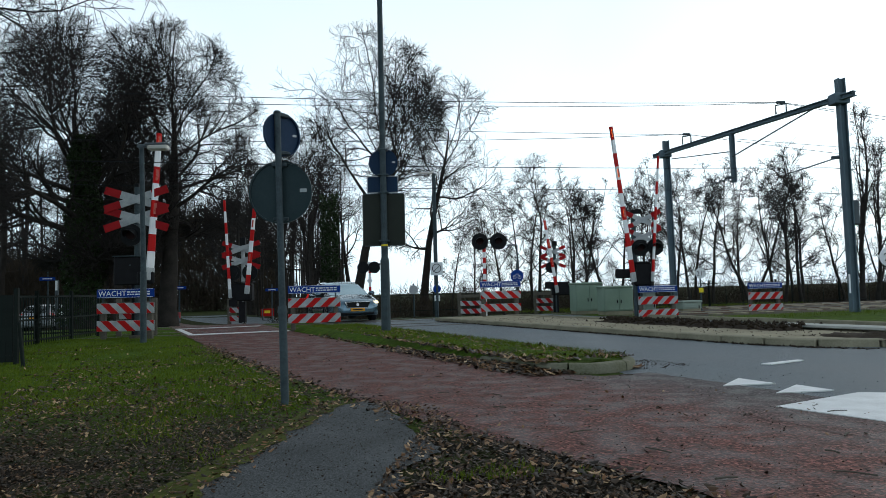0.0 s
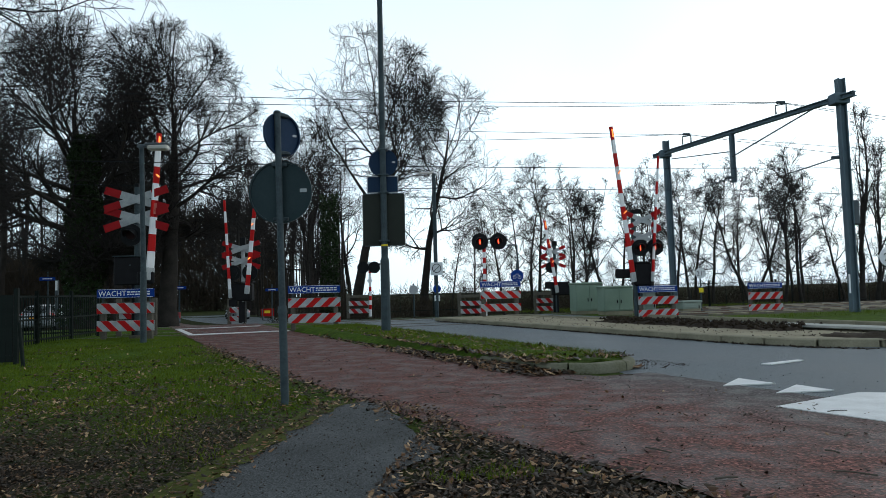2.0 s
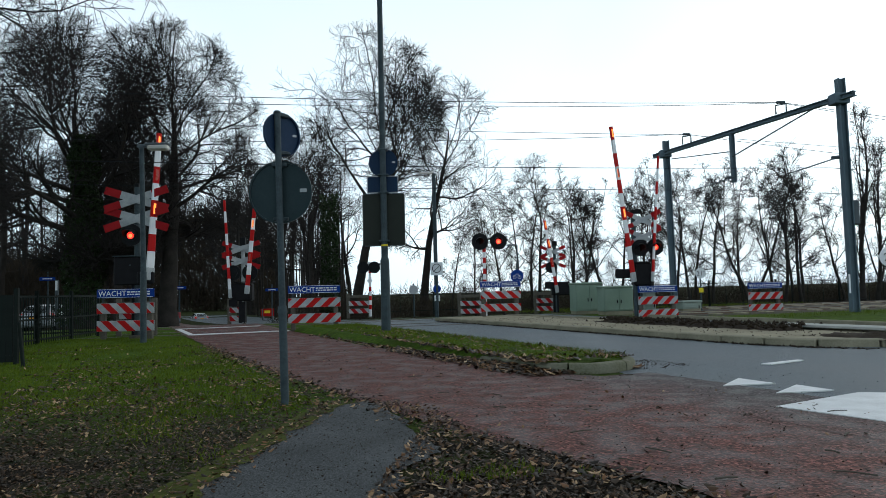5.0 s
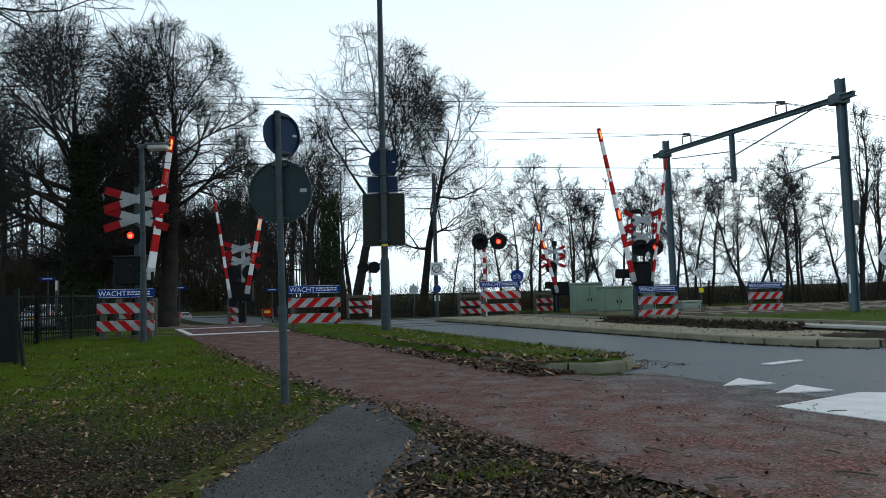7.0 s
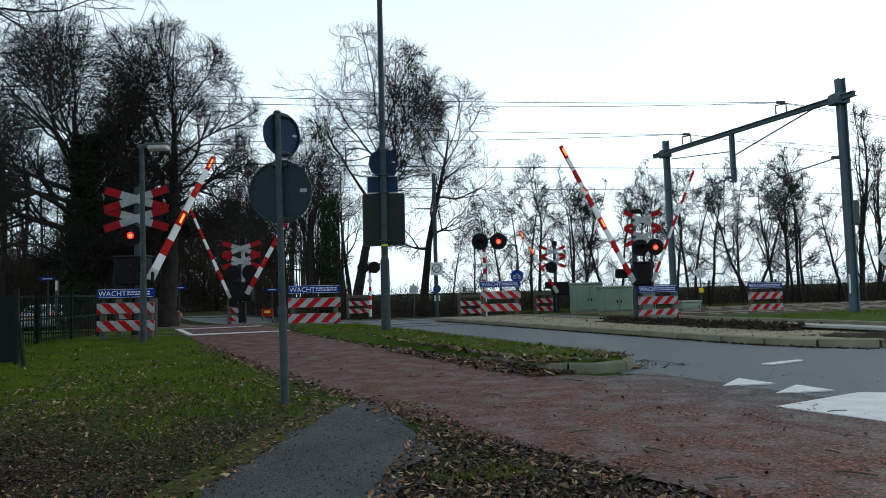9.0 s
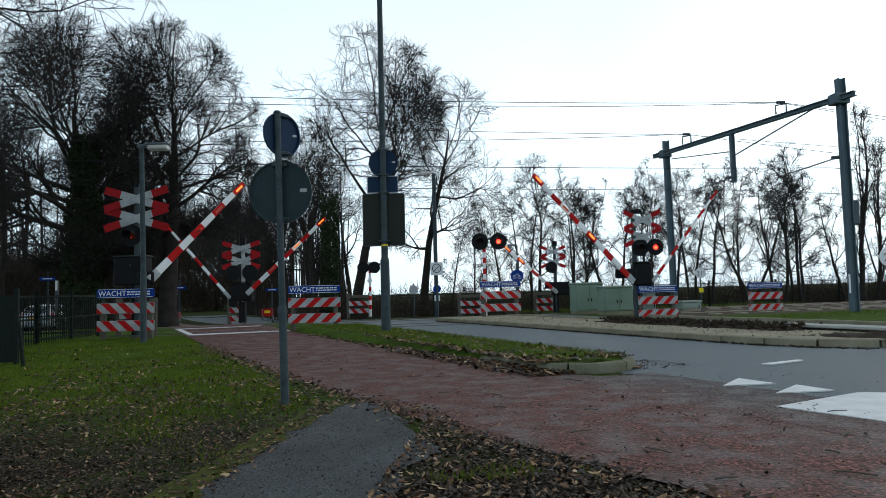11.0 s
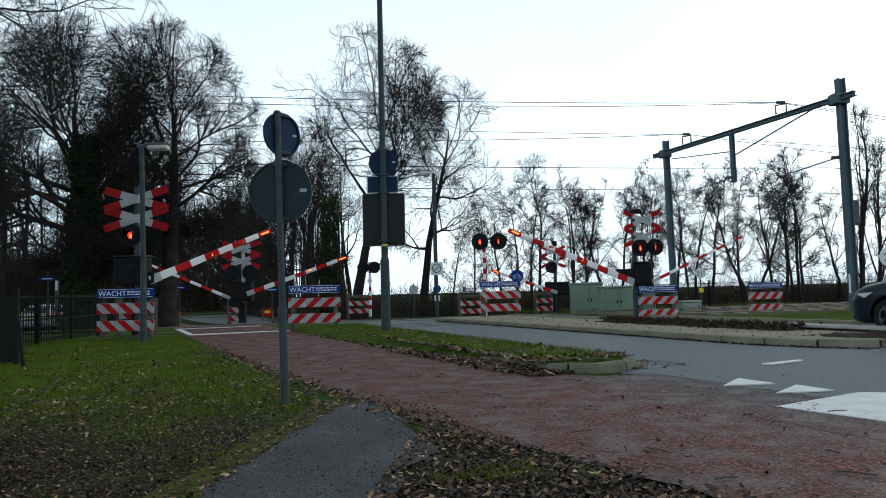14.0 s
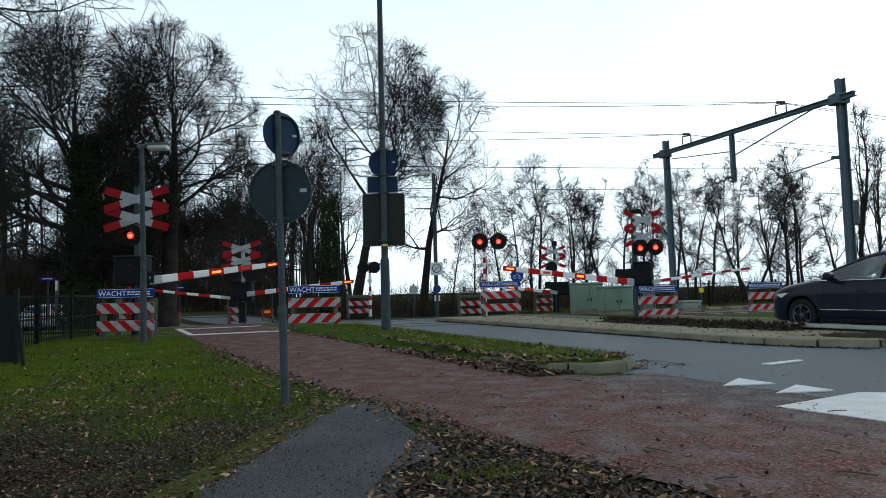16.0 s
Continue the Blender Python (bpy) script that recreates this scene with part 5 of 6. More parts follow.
def plant(meshes, m, label, name="bare_tree", category="tree", group="bare trees", scale=1.0):
    t = thing(name, m, label, category, group)
    t.scale = (scale, scale, scale)
    part("trunk", meshes[0], BARK, t)
    part("crown", meshes[1], TWIG, t)
    return t


plant(make_tree("ivy_oak", 11, (7.1, 5.0, 5.0), 0.5, (28, 10, 9, 6), 0.24, 0.02, 0.0085, (94, 20), 0.76, limb_r=0.42), pose(-14.2, 28.0, -0.02), "large bare tree with an ivy-clad trunk")
plant(make_tree("oak", 12, (7.9, 3.9, 4.8), 0.4, (22, 10, 8, 6), 0.34, 0.03, 0.0085, (86, 22), 0.74, limb_r=0.42), pose(-11.7, 30.0, -0.02), "tall bare oak with spreading crown beyond the rails")
plant(make_tree("oak", 13, (9.1, 4.3, 4.7), 0.27, (15, 9, 8, 6), 0.6, 0.05, 0.0085, (66, 10), 0.6, limb_r=0.62, wiggle=0.15), pose(-7.5, 60.0, -1.4), "tall bare oak with a rounded open crown", scale=1.82)
plant(make_tree("oak", 14, (8.0, 4.2, 4.7), 0.22, (11, 7, 7, 5), 0.36, 0.03, 0.0085, (88, 30), 0.74, 0.02, limb_r=0.5), pose(-1.7, 60.0, -1.4, 0, 0, 180), "bare oak with low spreading side branches", scale=1.72)
plant(make_tree("oak", 15, (7.7, 7.7, 4.6), 0.35, (24, 11, 8, 5), 0.4, -0.03, 0.0065, (94, 40), limb_r=0.3, wiggle=0.16, twig=0.5), pose(-11.6, 10.5, 0.0), "bare tree overhanging the grass beside the path")
MID = [make_tree("wood_tree", 20 + i, (8.2, 2.6, 5.0), 0.19, (13, 6, 5, 4), 0.36, 0.05, 0.0085, (74, 14), 0.74) for i in range(4)]
SLIM = [make_tree("slim_tree", 52 + i, (6.2, 1.75, 4.5), 0.115, (14, 6, 6, 4), 0.22, 0.05, 0.008, (64, 26), 0.8, wiggle=0.17) for i in range(4)]
rnd = random.Random(8)
for px, y, k, sc in ((-16.5, 36, 1, 0.95), (-20.5, 33, 2, 1.0), (-19.5, 43, 0, 1.05), (-24.5, 38, 3, 1.05), (-29, 44, 1, 1.1), (-24.5, 52, 2, 1.15), (-33, 56, 0, 1.25), (-28.5, 63, 3, 1.3), (-36, 66, 2, 1.3), (-44, 70, 1, 1.35),
                     (-22, 29, 0, 0.9), (-33, 75, 1, 1.5), (-37, 84, 3, 1.6), (-14.5, 75, 0, 1.45), (-12.5, 66, 1, 1.2), (-14.6, 80, 0, 1.8), (-11.5, 72, 2, 1.35), (-9.2, 70, 3, 1.3), (-22.5, 106, 0, 2.4),
                     (-33, 122, 2, 2.6), (-38, 134, 3, 2.5), (-27, 122, 0, 2.3), (-44, 150, 1, 2.7)):
    plant(MID[k], pose(px, y, fall(px, y) - 0.05, 0, 0, rnd.uniform(0, 360)), "bare woodland tree with a straight dark trunk", group="woodland trees", scale=sc)
AVENUE = [make_tree("avenue_oak", 70 + i, (9.6, 5.6, 6.0), 0.3, (17, 7, 6, 4), 0.34, 0.03, 0.011, (84, 18), 0.72, limb_r=0.42) for i in range(2)]
for off, y, k, sc in ((-1.6, 52, 0, 1.0), (-1.8, 66, 1, 1.2), (-1.5, 88, 0, 1.3), (17.2, 78, 1, 1.2), (17.0, 96, 0, 1.3), (17.2, 118, 1, 1.45), (17.0, 142, 0, 1.6)):
    px = (off - 0.3931 * y) / 0.9194
    plant(AVENUE[k], pose(px, y, fall(px, y) - 0.05, 0, 0, rnd.uniform(0, 360)), "spreading bare oak beside the road through the wood", group="roadside oaks", scale=sc)
for px, y, k, sc in ((4.6, 44, 0, 0.82), (6.1, 45, 1, 1.02), (8.3, 46, 2, 0.9), (10.2, 44, 3, 0.86), (12.5, 45, 0, 0.93), (15.3, 44, 1, 0.86), (17.0, 45, 2, 0.94), (18.9, 44, 3, 0.95), (20.6, 43, 0, 0.95),
                     (22.1, 44, 1, 0.98), (23.2, 46, 2, 0.95), (14.0, 48, 3, 0.95), (2.2, 50, 2, 0.75), (0.6, 52, 0, 0.7), (26.5, 47, 3, 0.85), (3.4, 40, 1, 0.7), (29.5, 45, 0, 0.8), (33, 50, 2, 0.9), (10.5, 52, 1, 0.9), (7.2, 58, 0, 1.15), (11.5, 60, 3, 1.15), (16.5, 58, 2, 1.15), (20, 61, 1, 1.2), (24, 57, 0, 1.15), (28, 60, 3, 1.2), (3.5, 62, 2, 1.1), (9.3, 50, 1, 0.95), (13.2, 53, 2, 1.0), (18.0, 51, 0, 1.0), (21.4, 49, 3, 1.02), (25, 51, 1, 0.95)):
    plant(SLIM[k], pose(px, y, fall(px, y) - 0.05, rnd.uniform(-4, 4), rnd.uniform(-4, 4), rnd.uniform(0, 360)), "slender bare tree in the row behind the railway", group="slender trees", scale=sc)
plant(make_tree("poplar", 41, (6.3, 1.3, 6.0), 0.16, (24, 6, 5, 4), 0.1, 0.12, 0.0065, (34, 12)), pose(24.8, 42.0, -0.5), "narrow upright bare poplar", group="poplars")
plant(make_tree("poplar", 42, (5.3, 1.2, 5.0), 0.14, (20, 6, 5, 4), 0.1, 0.12, 0.0065, (34, 12)), pose(26.2, 43.0, -0.5), "narrow upright bare poplar", group="poplars")


def sticks(name, rng, centers, lengths, tilt, r, material, label, kind="stuff", category="woods", sides=3):
    """Very many thin stems, each rising from its own spot."""
    M = len(centers)
    d = rng.normal(size=(M, 3)) * tilt + np.array([0, 0, 1.0])
    d /= np.linalg.norm(d, axis=1, keepdims=True)
    P = np.stack([centers, centers + d * lengths[:, None]], 1)
    R = np.asarray(r)[:, None] * np.array([1, 0.35])
    v, f = tubes(P, R, sides)
    return tagged(new(name, raw_mesh(name, v, f, material)), label, category, kind=kind)


rng = np.random.default_rng(77)


def drop_on_land(x, y):
    return np.stack([x, y, np.array([fall(a, b) for a, b in zip(x, y)])], 1)


# dense dark wood behind the crossing, thinning to the right
def off_road(x, y):
    o = 0.9194 * x + 0.3931 * y
    return (o < 0.2) | (o > 15.4)


# the wood is closed beside the road and open towards the line and the road's end
k = 34000
y = rng.uniform(50, 105, k)
ratio = -0.74 + 0.5 * rng.random(k)
x = y * ratio
rise = rng.random(k) ** 1.2
top = np.interp(ratio, [-0.74, -0.52, -0.47, -0.44, -0.34, -0.3, -0.25], [4.5, 4.5, 8.0, 12.0, 12.0, 6.0, 2.5])
keep = off_road(x, y) & (rng.random(k) < np.interp(ratio, [-0.52, -0.45, -0.33, -0.28, -0.24], [0.5, 1.0, 1.0, 0.6, 0.35]))
c = drop_on_land(x[keep], y[keep])
c[:, 2] += (rise * top)[keep]
k = len(c)
sticks("far_woods", rng, c, rng.uniform(1.2, 4.0, k), 0.6, rng.uniform(0.015, 0.045, k), BRUSH, "dense dark winter woodland in the distance")
k = 17000
y = rng.uniform(172, 210, k)
ratio = -0.68 + 0.45 * rng.random(k)
x = y * ratio
c = drop_on_land(x, y)
c[:, 2] += rng.random(k) ** 1.2 * np.interp(ratio, [-0.68, -0.5, -0.46, -0.26, -0.23], [13.0, 13.0, 25.0, 25.0, 13.0])
sticks("far_woods", rng, c, rng.uniform(3, 8, k), 0.5, rng.uniform(0.05, 0.16, k), BRUSH, "dark woodland closing the far end of the road")
k = 900
y = rng.uniform(46, 125, k)
x = y * (-0.74 + 0.6 * rng.random(k) ** 1.1)
keep = off_road(x, y)
x, y = x[keep], y[keep]
keep = (x / y > -0.48) | (rng.random(len(x)) < 0.2)
x, y = x[keep], y[keep]
k = len(x)
sticks("far_trunks", rng, drop_on_land(x, y), rng.uniform(7, 15, k), 0.03, rng.uniform(0.08, 0.22, k), BARK, "many straight dark trunks of the distant wood", sides=5)
k = 24000
x = rng.uniform(-12, 50, k)
y = rng.uniform(47, 72, k)
c = drop_on_land(x, y)
c[:, 2] += rng.random(k) ** 1.6 * (1.7 + 1.0 * np.sin(x * 0.7 + y * 0.2) * np.sin(x * 0.23 + 1))
sticks("undergrowth", rng, c, rng.uniform(0.4, 1.3, k), 1.0, rng.uniform(0.01, 0.024, k), BRUSH, "brown bare scrub behind the railway")
k = 7000
x = rng.uniform(-40, -6, k)
y = rng.uniform(32, 60, k)
keep = off_road(x, y) & ~((x < -15) & (y < 40))
x, y = x[keep], y[keep]
c = drop_on_land(x, y)
sticks("undergrowth", rng, c, rng.uniform(0.4, 1.5, len(x)), 0.9, rng.uniform(0.01, 0.02, len(x)), BRUSH, "brown bare scrub under the trees")


def leaf_cloud(name, rng, C, size, material, label, kind="stuff", category="foliage"):
    """Small pointed leaves, each a folded pair of triangles."""
    M = len(C)
    a = rng.normal(size=(M, 3))
    a /= np.linalg.norm(a, axis=1, keepdims=True)
    b = np.cross(a, rng.normal(size=(M, 3)))
    b /= np.linalg.norm(b, axis=1, keepdims=True)
    nrm = np.cross(a, b)
    s = (size * (0.6 + 0.8 * rng.random(M)))[:, None]
    V = np.stack([C - a * s, C + b * s * 0.5 + nrm * s * 0.25, C + a * s, C - b * s * 0.5 + nrm * s * 0.25], 1).reshape(-1, 3)
    i = np.arange(M)[:, None] * 4
    F = np.concatenate([i + np.array([[0, 1, 2]]), i + np.array([[0, 2, 3]])])
    return raw_mesh(name, V, F, material)


k = 9000
z = rng.random(k) ** 0.8 * 7.5
ang = rng.random(k) * 2 * np.pi
rad = (0.55 + 0.3 * rng.random(k)) * (1.05 - z / 14) + 0.12 * np.sin(z * 3 + ang * 2)
C = np.stack([-14.2 + np.cos(ang) * rad, 28.0 + np.sin(ang) * rad, z], 1)
tagged(new("ivy", leaf_cloud("ivy", rng, C, 0.09, IVY, "")), "dark ivy clothing the trunk of the large tree", "ivy", kind="stuff")
k = 2600
z = rng.random(k) * 7.0
ang = rng.random(k) * 2 * np.pi
rad = 0.3 + 0.25 * rng.random(k)
C = np.stack([-6.4 + np.cos(ang) * rad, 40.0 + np.sin(ang) * rad, z - 0.4], 1)
tagged(new("ivy", leaf_cloud("ivy", rng, C, 0.1, IVY, "")), "dark ivy on a woodland trunk", "ivy", kind="stuff")


# ---- fallen leaves and grass ----
def flat_leaves(rng, x, y, z, size):
    M = len(x)
    a = rng.random(M) * 2 * np.pi
    ca, sa = np.cos(a), np.sin(a)
    s = size * (0.5 + rng.random(M))
    tilt = rng.normal(size=(M, 2)) * 0.35
    tmpl = np.array([[-1, 0, 0.25], [-0.3, -0.5, 0], [0.5, -0.4, 0.08], [1, 0, 0.3], [0.4, 0.45, 0], [-0.4, 0.5, 0.12]])
    L = tmpl[None] * s[:, None, None]
    X = L[..., 0] * ca[:, None] - L[..., 1] * sa[:, None]
    Y = L[..., 0] * sa[:, None] + L[..., 1] * ca[:, None]
    Z = L[..., 2] + X * tilt[:, :1] + Y * tilt[:, 1:] + (s * 0.25)[:, None]
    V = np.stack([X + x[:, None], Y + y[:, None], Z + z[:, None]], -1).reshape(-1, 3)
    i = np.arange(M)[:, None] * 6
    F = np.concatenate([i + np.array([[0, 1, 2, 3]]), i + np.array([[0, 3, 4, 5]])])
    return V, F


def surface(x, y):
    """Height of the grass, verge or path at world points."""
    out = np.zeros(len(x))
    for i, (a, c) in enumerate(zip(x, y)):
        o, s = 0.9194 * a + 0.3931 * c, -0.3931 * a + 0.9194 * c
        g = min(max((1.0 - o) / 1.5, 0), 1)
        z = -0.018 + g * (0.018 + noise.noise((a * 0.5, c * 0.5, 0)) * 0.05 + noise.noise((a * 1.7, c * 1.7, 3)) * 0.025)
        if 7.2 < s < 19.4 and 4.2 < o < 5.65:
            z = 0.12
        elif 1.9 < o and not (o < 2.6 and s < 3):
            z = -0.002
        out[i] = z
    return out


def scatter_leaves(k, x, y, size, label, material=LEAF):
    V, F = flat_leaves(rng, x, y, surface(x, y), size)
    tagged(new("fallen_leaves", raw_mesh("fallen_leaves", V, F, material)), label, "leaves", kind="stuff")


k = 42000
y = 2.6 + rng.random(k) ** 1.15 * 5.0
x = rng.uniform(-0.75, 0.45, k) * y
o = 0.9194 * x + 0.3931 * y
s_ = -0.3931 * x + 0.9194 * y
edge = 2.75 - 0.12 * s_
keep = (o < edge) & ~((x > -1.25) & (x < -0.2) & (y < 6.2) & (rng.random(k) > 0.08))
scatter_leaves(k, x[keep], y[keep], 0.0115, "brown rotting leaves littering the mud", ROTTED_LEAF)
k = 17000
y = 2.9 + rng.random(k) ** 1.1 * 12.0
x = -0.62 * y + rng.random(k) * (0.62 * y - 0.1 * y)
clump = np.array([noise.noise((a * 1.3, c * 1.3, 2)) for a, c in zip(x, y)])
keep = (0.9194 * x + 0.3931 * y < 1.6) & ~((x > -1.35) & (y < 6.4)) & (clump + rng.normal(size=k) * 0.3 > np.clip((y - 8) / 9, -0.25, 0.5))
x, y = x[keep], y[keep]
V, F = flat_leaves(rng, x, y, surface(x, y) + 0.02, 0.021 * np.clip((y - 1.5) / 6, 0.45, 1.0))
tagged(new("fallen_leaves", raw_mesh("fallen_leaves", V, F, LEAF)), "scattered dry oak leaves on the grass", "leaves", kind="stuff")
k = 2600
s_ = 7.0 + rng.random(k) ** 1.6 * 10
o = np.where(rng.random(k) < 0.55, 4.25 + rng.normal(size=k) * 0.12 - (s_ - 7) * 0.03, rng.uniform(4.25, 5.6, k))
x, y = 0.9194 * o - 0.3931 * s_, 0.3931 * o + 0.9194 * s_
scatter_leaves(k, x, y, 0.04, "brown leaves heaped along the verge")
k = 1500
s_ = 7.15 + rng.random(k) ** 1.3 * 4.5
o = np.where(s_ < 7.6, 4.55 - (s_ - 7.15) * 0.6, 4.22 - (s_ - 7.6) * 0.035) - np.abs(rng.normal(size=k)) * 0.12
x, y = 0.9194 * o - 0.3931 * s_, 0.3931 * o + 0.9194 * s_
V, F = flat_leaves(rng, x, y, 0.07 * rng.random(k) * np.exp(-np.abs(o - 4.2) * 6), 0.034)
tagged(new("fallen_leaves", raw_mesh("fallen_leaves", V, F, LEAF)), "brown leaves banked against the verge kerb", "leaves", kind="stuff")
k = 1500
y = rng.uniform(2.7, 6.5, k)
side = rng.random(k)
x = np.where(side < 0.45, -1.31 + np.clip((y - 3.5) * 0.09, 0, 0.4) + rng.normal(size=k) * 0.07, np.where(y < 5.6, -0.42 + (y - 2.8) * 0.13, -0.05 - (y - 5.6) * 0.6) + np.abs(rng.normal(size=k)) * 0.1 - 0.06)
V, F = flat_leaves(rng, x, y, np.full(k, 0.006), 0.015)
tagged(new("fallen_leaves", raw_mesh("fallen_leaves", V, F, LEAF)), "brown leaves drifted along the footpath's edges", "leaves", kind="stuff")
k = 1500
s_ = rng.uniform(2.0, 15, k)
o = np.interp(s_, [2.7, 3.57, 5.07, 6.3, 9.1, 13, 18], [2.44, 2.28, 2.0, 1.88, 1.62, 1.35, 1.13]) - 0.06 + rng.normal(size=k) * 0.1
x, y = 0.9194 * o - 0.3931 * s_, 0.3931 * o + 0.9194 * s_
V, F = flat_leaves(rng, x, y, np.full(k, 0.0), 0.022)
tagged(new("fallen_leaves", raw_mesh("fallen_leaves", V, F, LEAF)), "dry leaves drifted along the cycle path's edge", "leaves", kind="stuff")
k = 420
s_, o = rng.uniform(1.5, 12, k), rng.uniform(2.2, 5.0, k)
x, y = 0.9194 * o - 0.3931 * s_, 0.3931 * o + 0.9194 * s_
scatter_leaves(k, x, y, 0.016, "leaf scraps and twigs on the cycle path")


k = 2600
x, y = rng.uniform(-0.6, 1.6, k), rng.uniform(2.9, 5.2, k)
keep = (0.9194 * x + 0.3931 * y < 2.62 - 0.12 * (0.9194 * y - 0.3931 * x)) & (x > -0.25 + (y - 2.8) * 0.1)
scatter_leaves(k, x[keep], y[keep], 0.019, "dry curled leaves lying on the litter beside the footpath")


def grass(k, x, y, z, h, label):
    M = len(x)
    a = rng.random(M) * 2 * np.pi
    w = 0.0035 + 0.003 * rng.random(M)
    hh = h * (0.5 + rng.random(M))
    bx, by = rng.normal(size=M) * 0.5 * hh, rng.normal(size=M) * 0.5 * hh
    A = np.stack([x - np.cos(a) * w, y - np.sin(a) * w, z - 0.01], 1)
    B = np.stack([x + np.cos(a) * w, y + np.sin(a) * w, z - 0.01], 1)
    C = np.stack([x + bx, y + by, z + hh], 1)
    V = np.stack([A, B, C], 1).reshape(-1, 3)
    F = np.arange(3 * M).reshape(-1, 3)
    tagged(new("grass", raw_mesh("grass", V, F, BLADE)), label, "grass", kind="stuff")


k = 130000
y = 4.0 + rng.random(k) ** 0.9 * 14
x = rng.uniform(-0.75, 0.0, k) * y
patch = np.array([noise.noise((a * 0.8, c * 0.8, 5)) for a, c in zip(x, y)])
keep = (0.9194 * x + 0.3931 * y < 1.75 - 0.04 * y) & (patch + np.clip((y - 5.8) / 3.2, -0.9, 0.45) + rng.normal(size=k) * 0.15 > 0.0) & ~((x > -1.3) & (y < 6.4))
x, y = x[keep], y[keep]
grass(k, x, y, surface(x, y), 0.036, "short green winter grass beside the path")
k = 26000
s_ = 7.3 + rng.random(k) * 12
o = rng.uniform(4.3, 5.6, k)
x, y = 0.9194 * o - 0.3931 * s_, 0.3931 * o + 0.9194 * s_
grass(k, x, y, np.full(k, 0.11), 0.055, "green grass on the narrow verge")
k = 9000
x, y = rng.uniform(-0.9, 1.2, k), rng.uniform(2.7, 5.0, k)
patch = np.array([noise.noise((a * 2.2, c * 2.2, 9)) for a, c in zip(x, y)])
keep = (0.9194 * x + 0.3931 * y < 2.2) & (patch > 0.22) & ~((x > -1.3) & (x < -0.15))
x, y = x[keep], y[keep]
grass(k, x, y, surface(x, y), 0.03, "sparse grass tufts in the leaf litter")
k = 9000
m_ = rng.uniform(5.5, 26, k)
n_ = np.where(rng.random(k) < 0.5, rng.uniform(16.5, 19.0, k), rng.uniform(27.2, 30.5, k))
x, y = 0.9613 * m_ - 0.2756 * n_, 0.2756 * m_ + 0.9613 * n_
keep = 0.9194 * x + 0.3931 * y > 15.0
x, y = x[keep], y[keep]
grass(k, x, y, np.full(len(x), -0.03), 0.12, "rough yellowish grass beside the railway")


def pebbles(x, y, z, size, label, material):
    """Tiny irregular stones."""
    M = len(x)
    base = np.array([[1, 0, -0.3], [-0.5, 0.87, -0.3], [-0.5, -0.87, -0.3], [0, 0, 0.8]])
    V = base[None] * (size * (0.4 + rng.random(M)))[:, None, None] * (0.7 + 0.6 * rng.random((M, 4, 1)))
    a = rng.random(M) * 6.283
    ca, sa = np.cos(a)[:, None], np.sin(a)[:, None]
    V = np.stack([V[..., 0] * ca - V[..., 1] * sa + x[:, None], V[..., 0] * sa + V[..., 1] * ca + y[:, None], V[..., 2] + z[:, None]], -1).reshape(-1, 3)
    i = np.arange(M)[:, None] * 4
    F = np.concatenate([i + np.array([q]) for q in ([0, 1, 3], [1, 2, 3], [2, 0, 3], [0, 2, 1])])
    tagged(new("grit", raw_mesh("grit", V, F, material)), label, "grit", kind="stuff")


k = 700
y = rng.uniform(2.8, 6.4, k)
x = rng.uniform(-1.3, -0.1, k)
pebbles(x, y, np.full(k, 0.006), 0.0055, "dark grit and leaf crumbs on the footpath", SOIL)
k = 700
y = rng.uniform(2.8, 6.4, k)
x = rng.uniform(-1.3, -0.1, k)
pebbles(x, y, np.full(k, 0.006), 0.0045, "pale grit on the footpath", BALLAST)
k = 1700
s_, o = rng.uniform(0.5, 14, k), 2.0 + rng.random(k) ** 1.5 * 3.0
x, y = 0.9194 * o - 0.3931 * s_, 0.3931 * o + 0.9194 * s_
pebbles(x, y, np.full(k, -0.001), 0.0045, "dark crumbs scattered over the cycle path", SOIL)
k = 700
s_, o = rng.uniform(1.0, 7.2, k), 2.4 + rng.random(k) * 4.2
x, y = 0.9194 * o - 0.3931 * s_, 0.3931 * o + 0.9194 * s_
pebbles(x, y, np.full(k, -0.001), 0.006, "dark bark crumbs and wet debris where path and road meet", SOIL)
k = 1400
s_, o = rng.uniform(7.0, 22, k), 9.08 + rng.normal(size=k) * 0.05
o = np.where(s_ < 9, o + (9 - s_) ** 2 * 0.16, o)
x, y = 0.9194 * o - 0.3931 * s_, 0.3931 * o + 0.9194 * s_
pebbles(x, y, np.full(k, 0.0), 0.02, "dark leaf debris lying along the median kerb", SOIL)
k = 500
s_, o = rng.uniform(8, 20, k), rng.uniform(9.4, 11.6, k)
x, y = 0.9194 * o - 0.3931 * s_, 0.3931 * o + 0.9194 * s_
pebbles(x, y, np.full(k, 0.1), 0.016, "clods of soil on the median paving", SOIL)
k = 500
s_, o = 6.9 + rng.random(k) * 0.9, rng.uniform(4.2, 6.3, k)
x, y = 0.9194 * o - 0.3931 * s_, 0.3931 * o + 0.9194 * s_
pebbles(x, y, np.full(k, -0.004), 0.01, "wet leaf crumbs round the verge's end", SOIL)
k = 700
s_, o = rng.uniform(9.6, 15.4, k), 11.2 + rng.normal(size=k) * 0.3
x, y = 0.9194 * o - 0.3931 * s_, 0.3931 * o + 0.9194 * s_
pebbles(x, y, 0.12 + rng.random(k) * 0.1, 0.05, "rough clods of dug soil on the bank", SOIL)


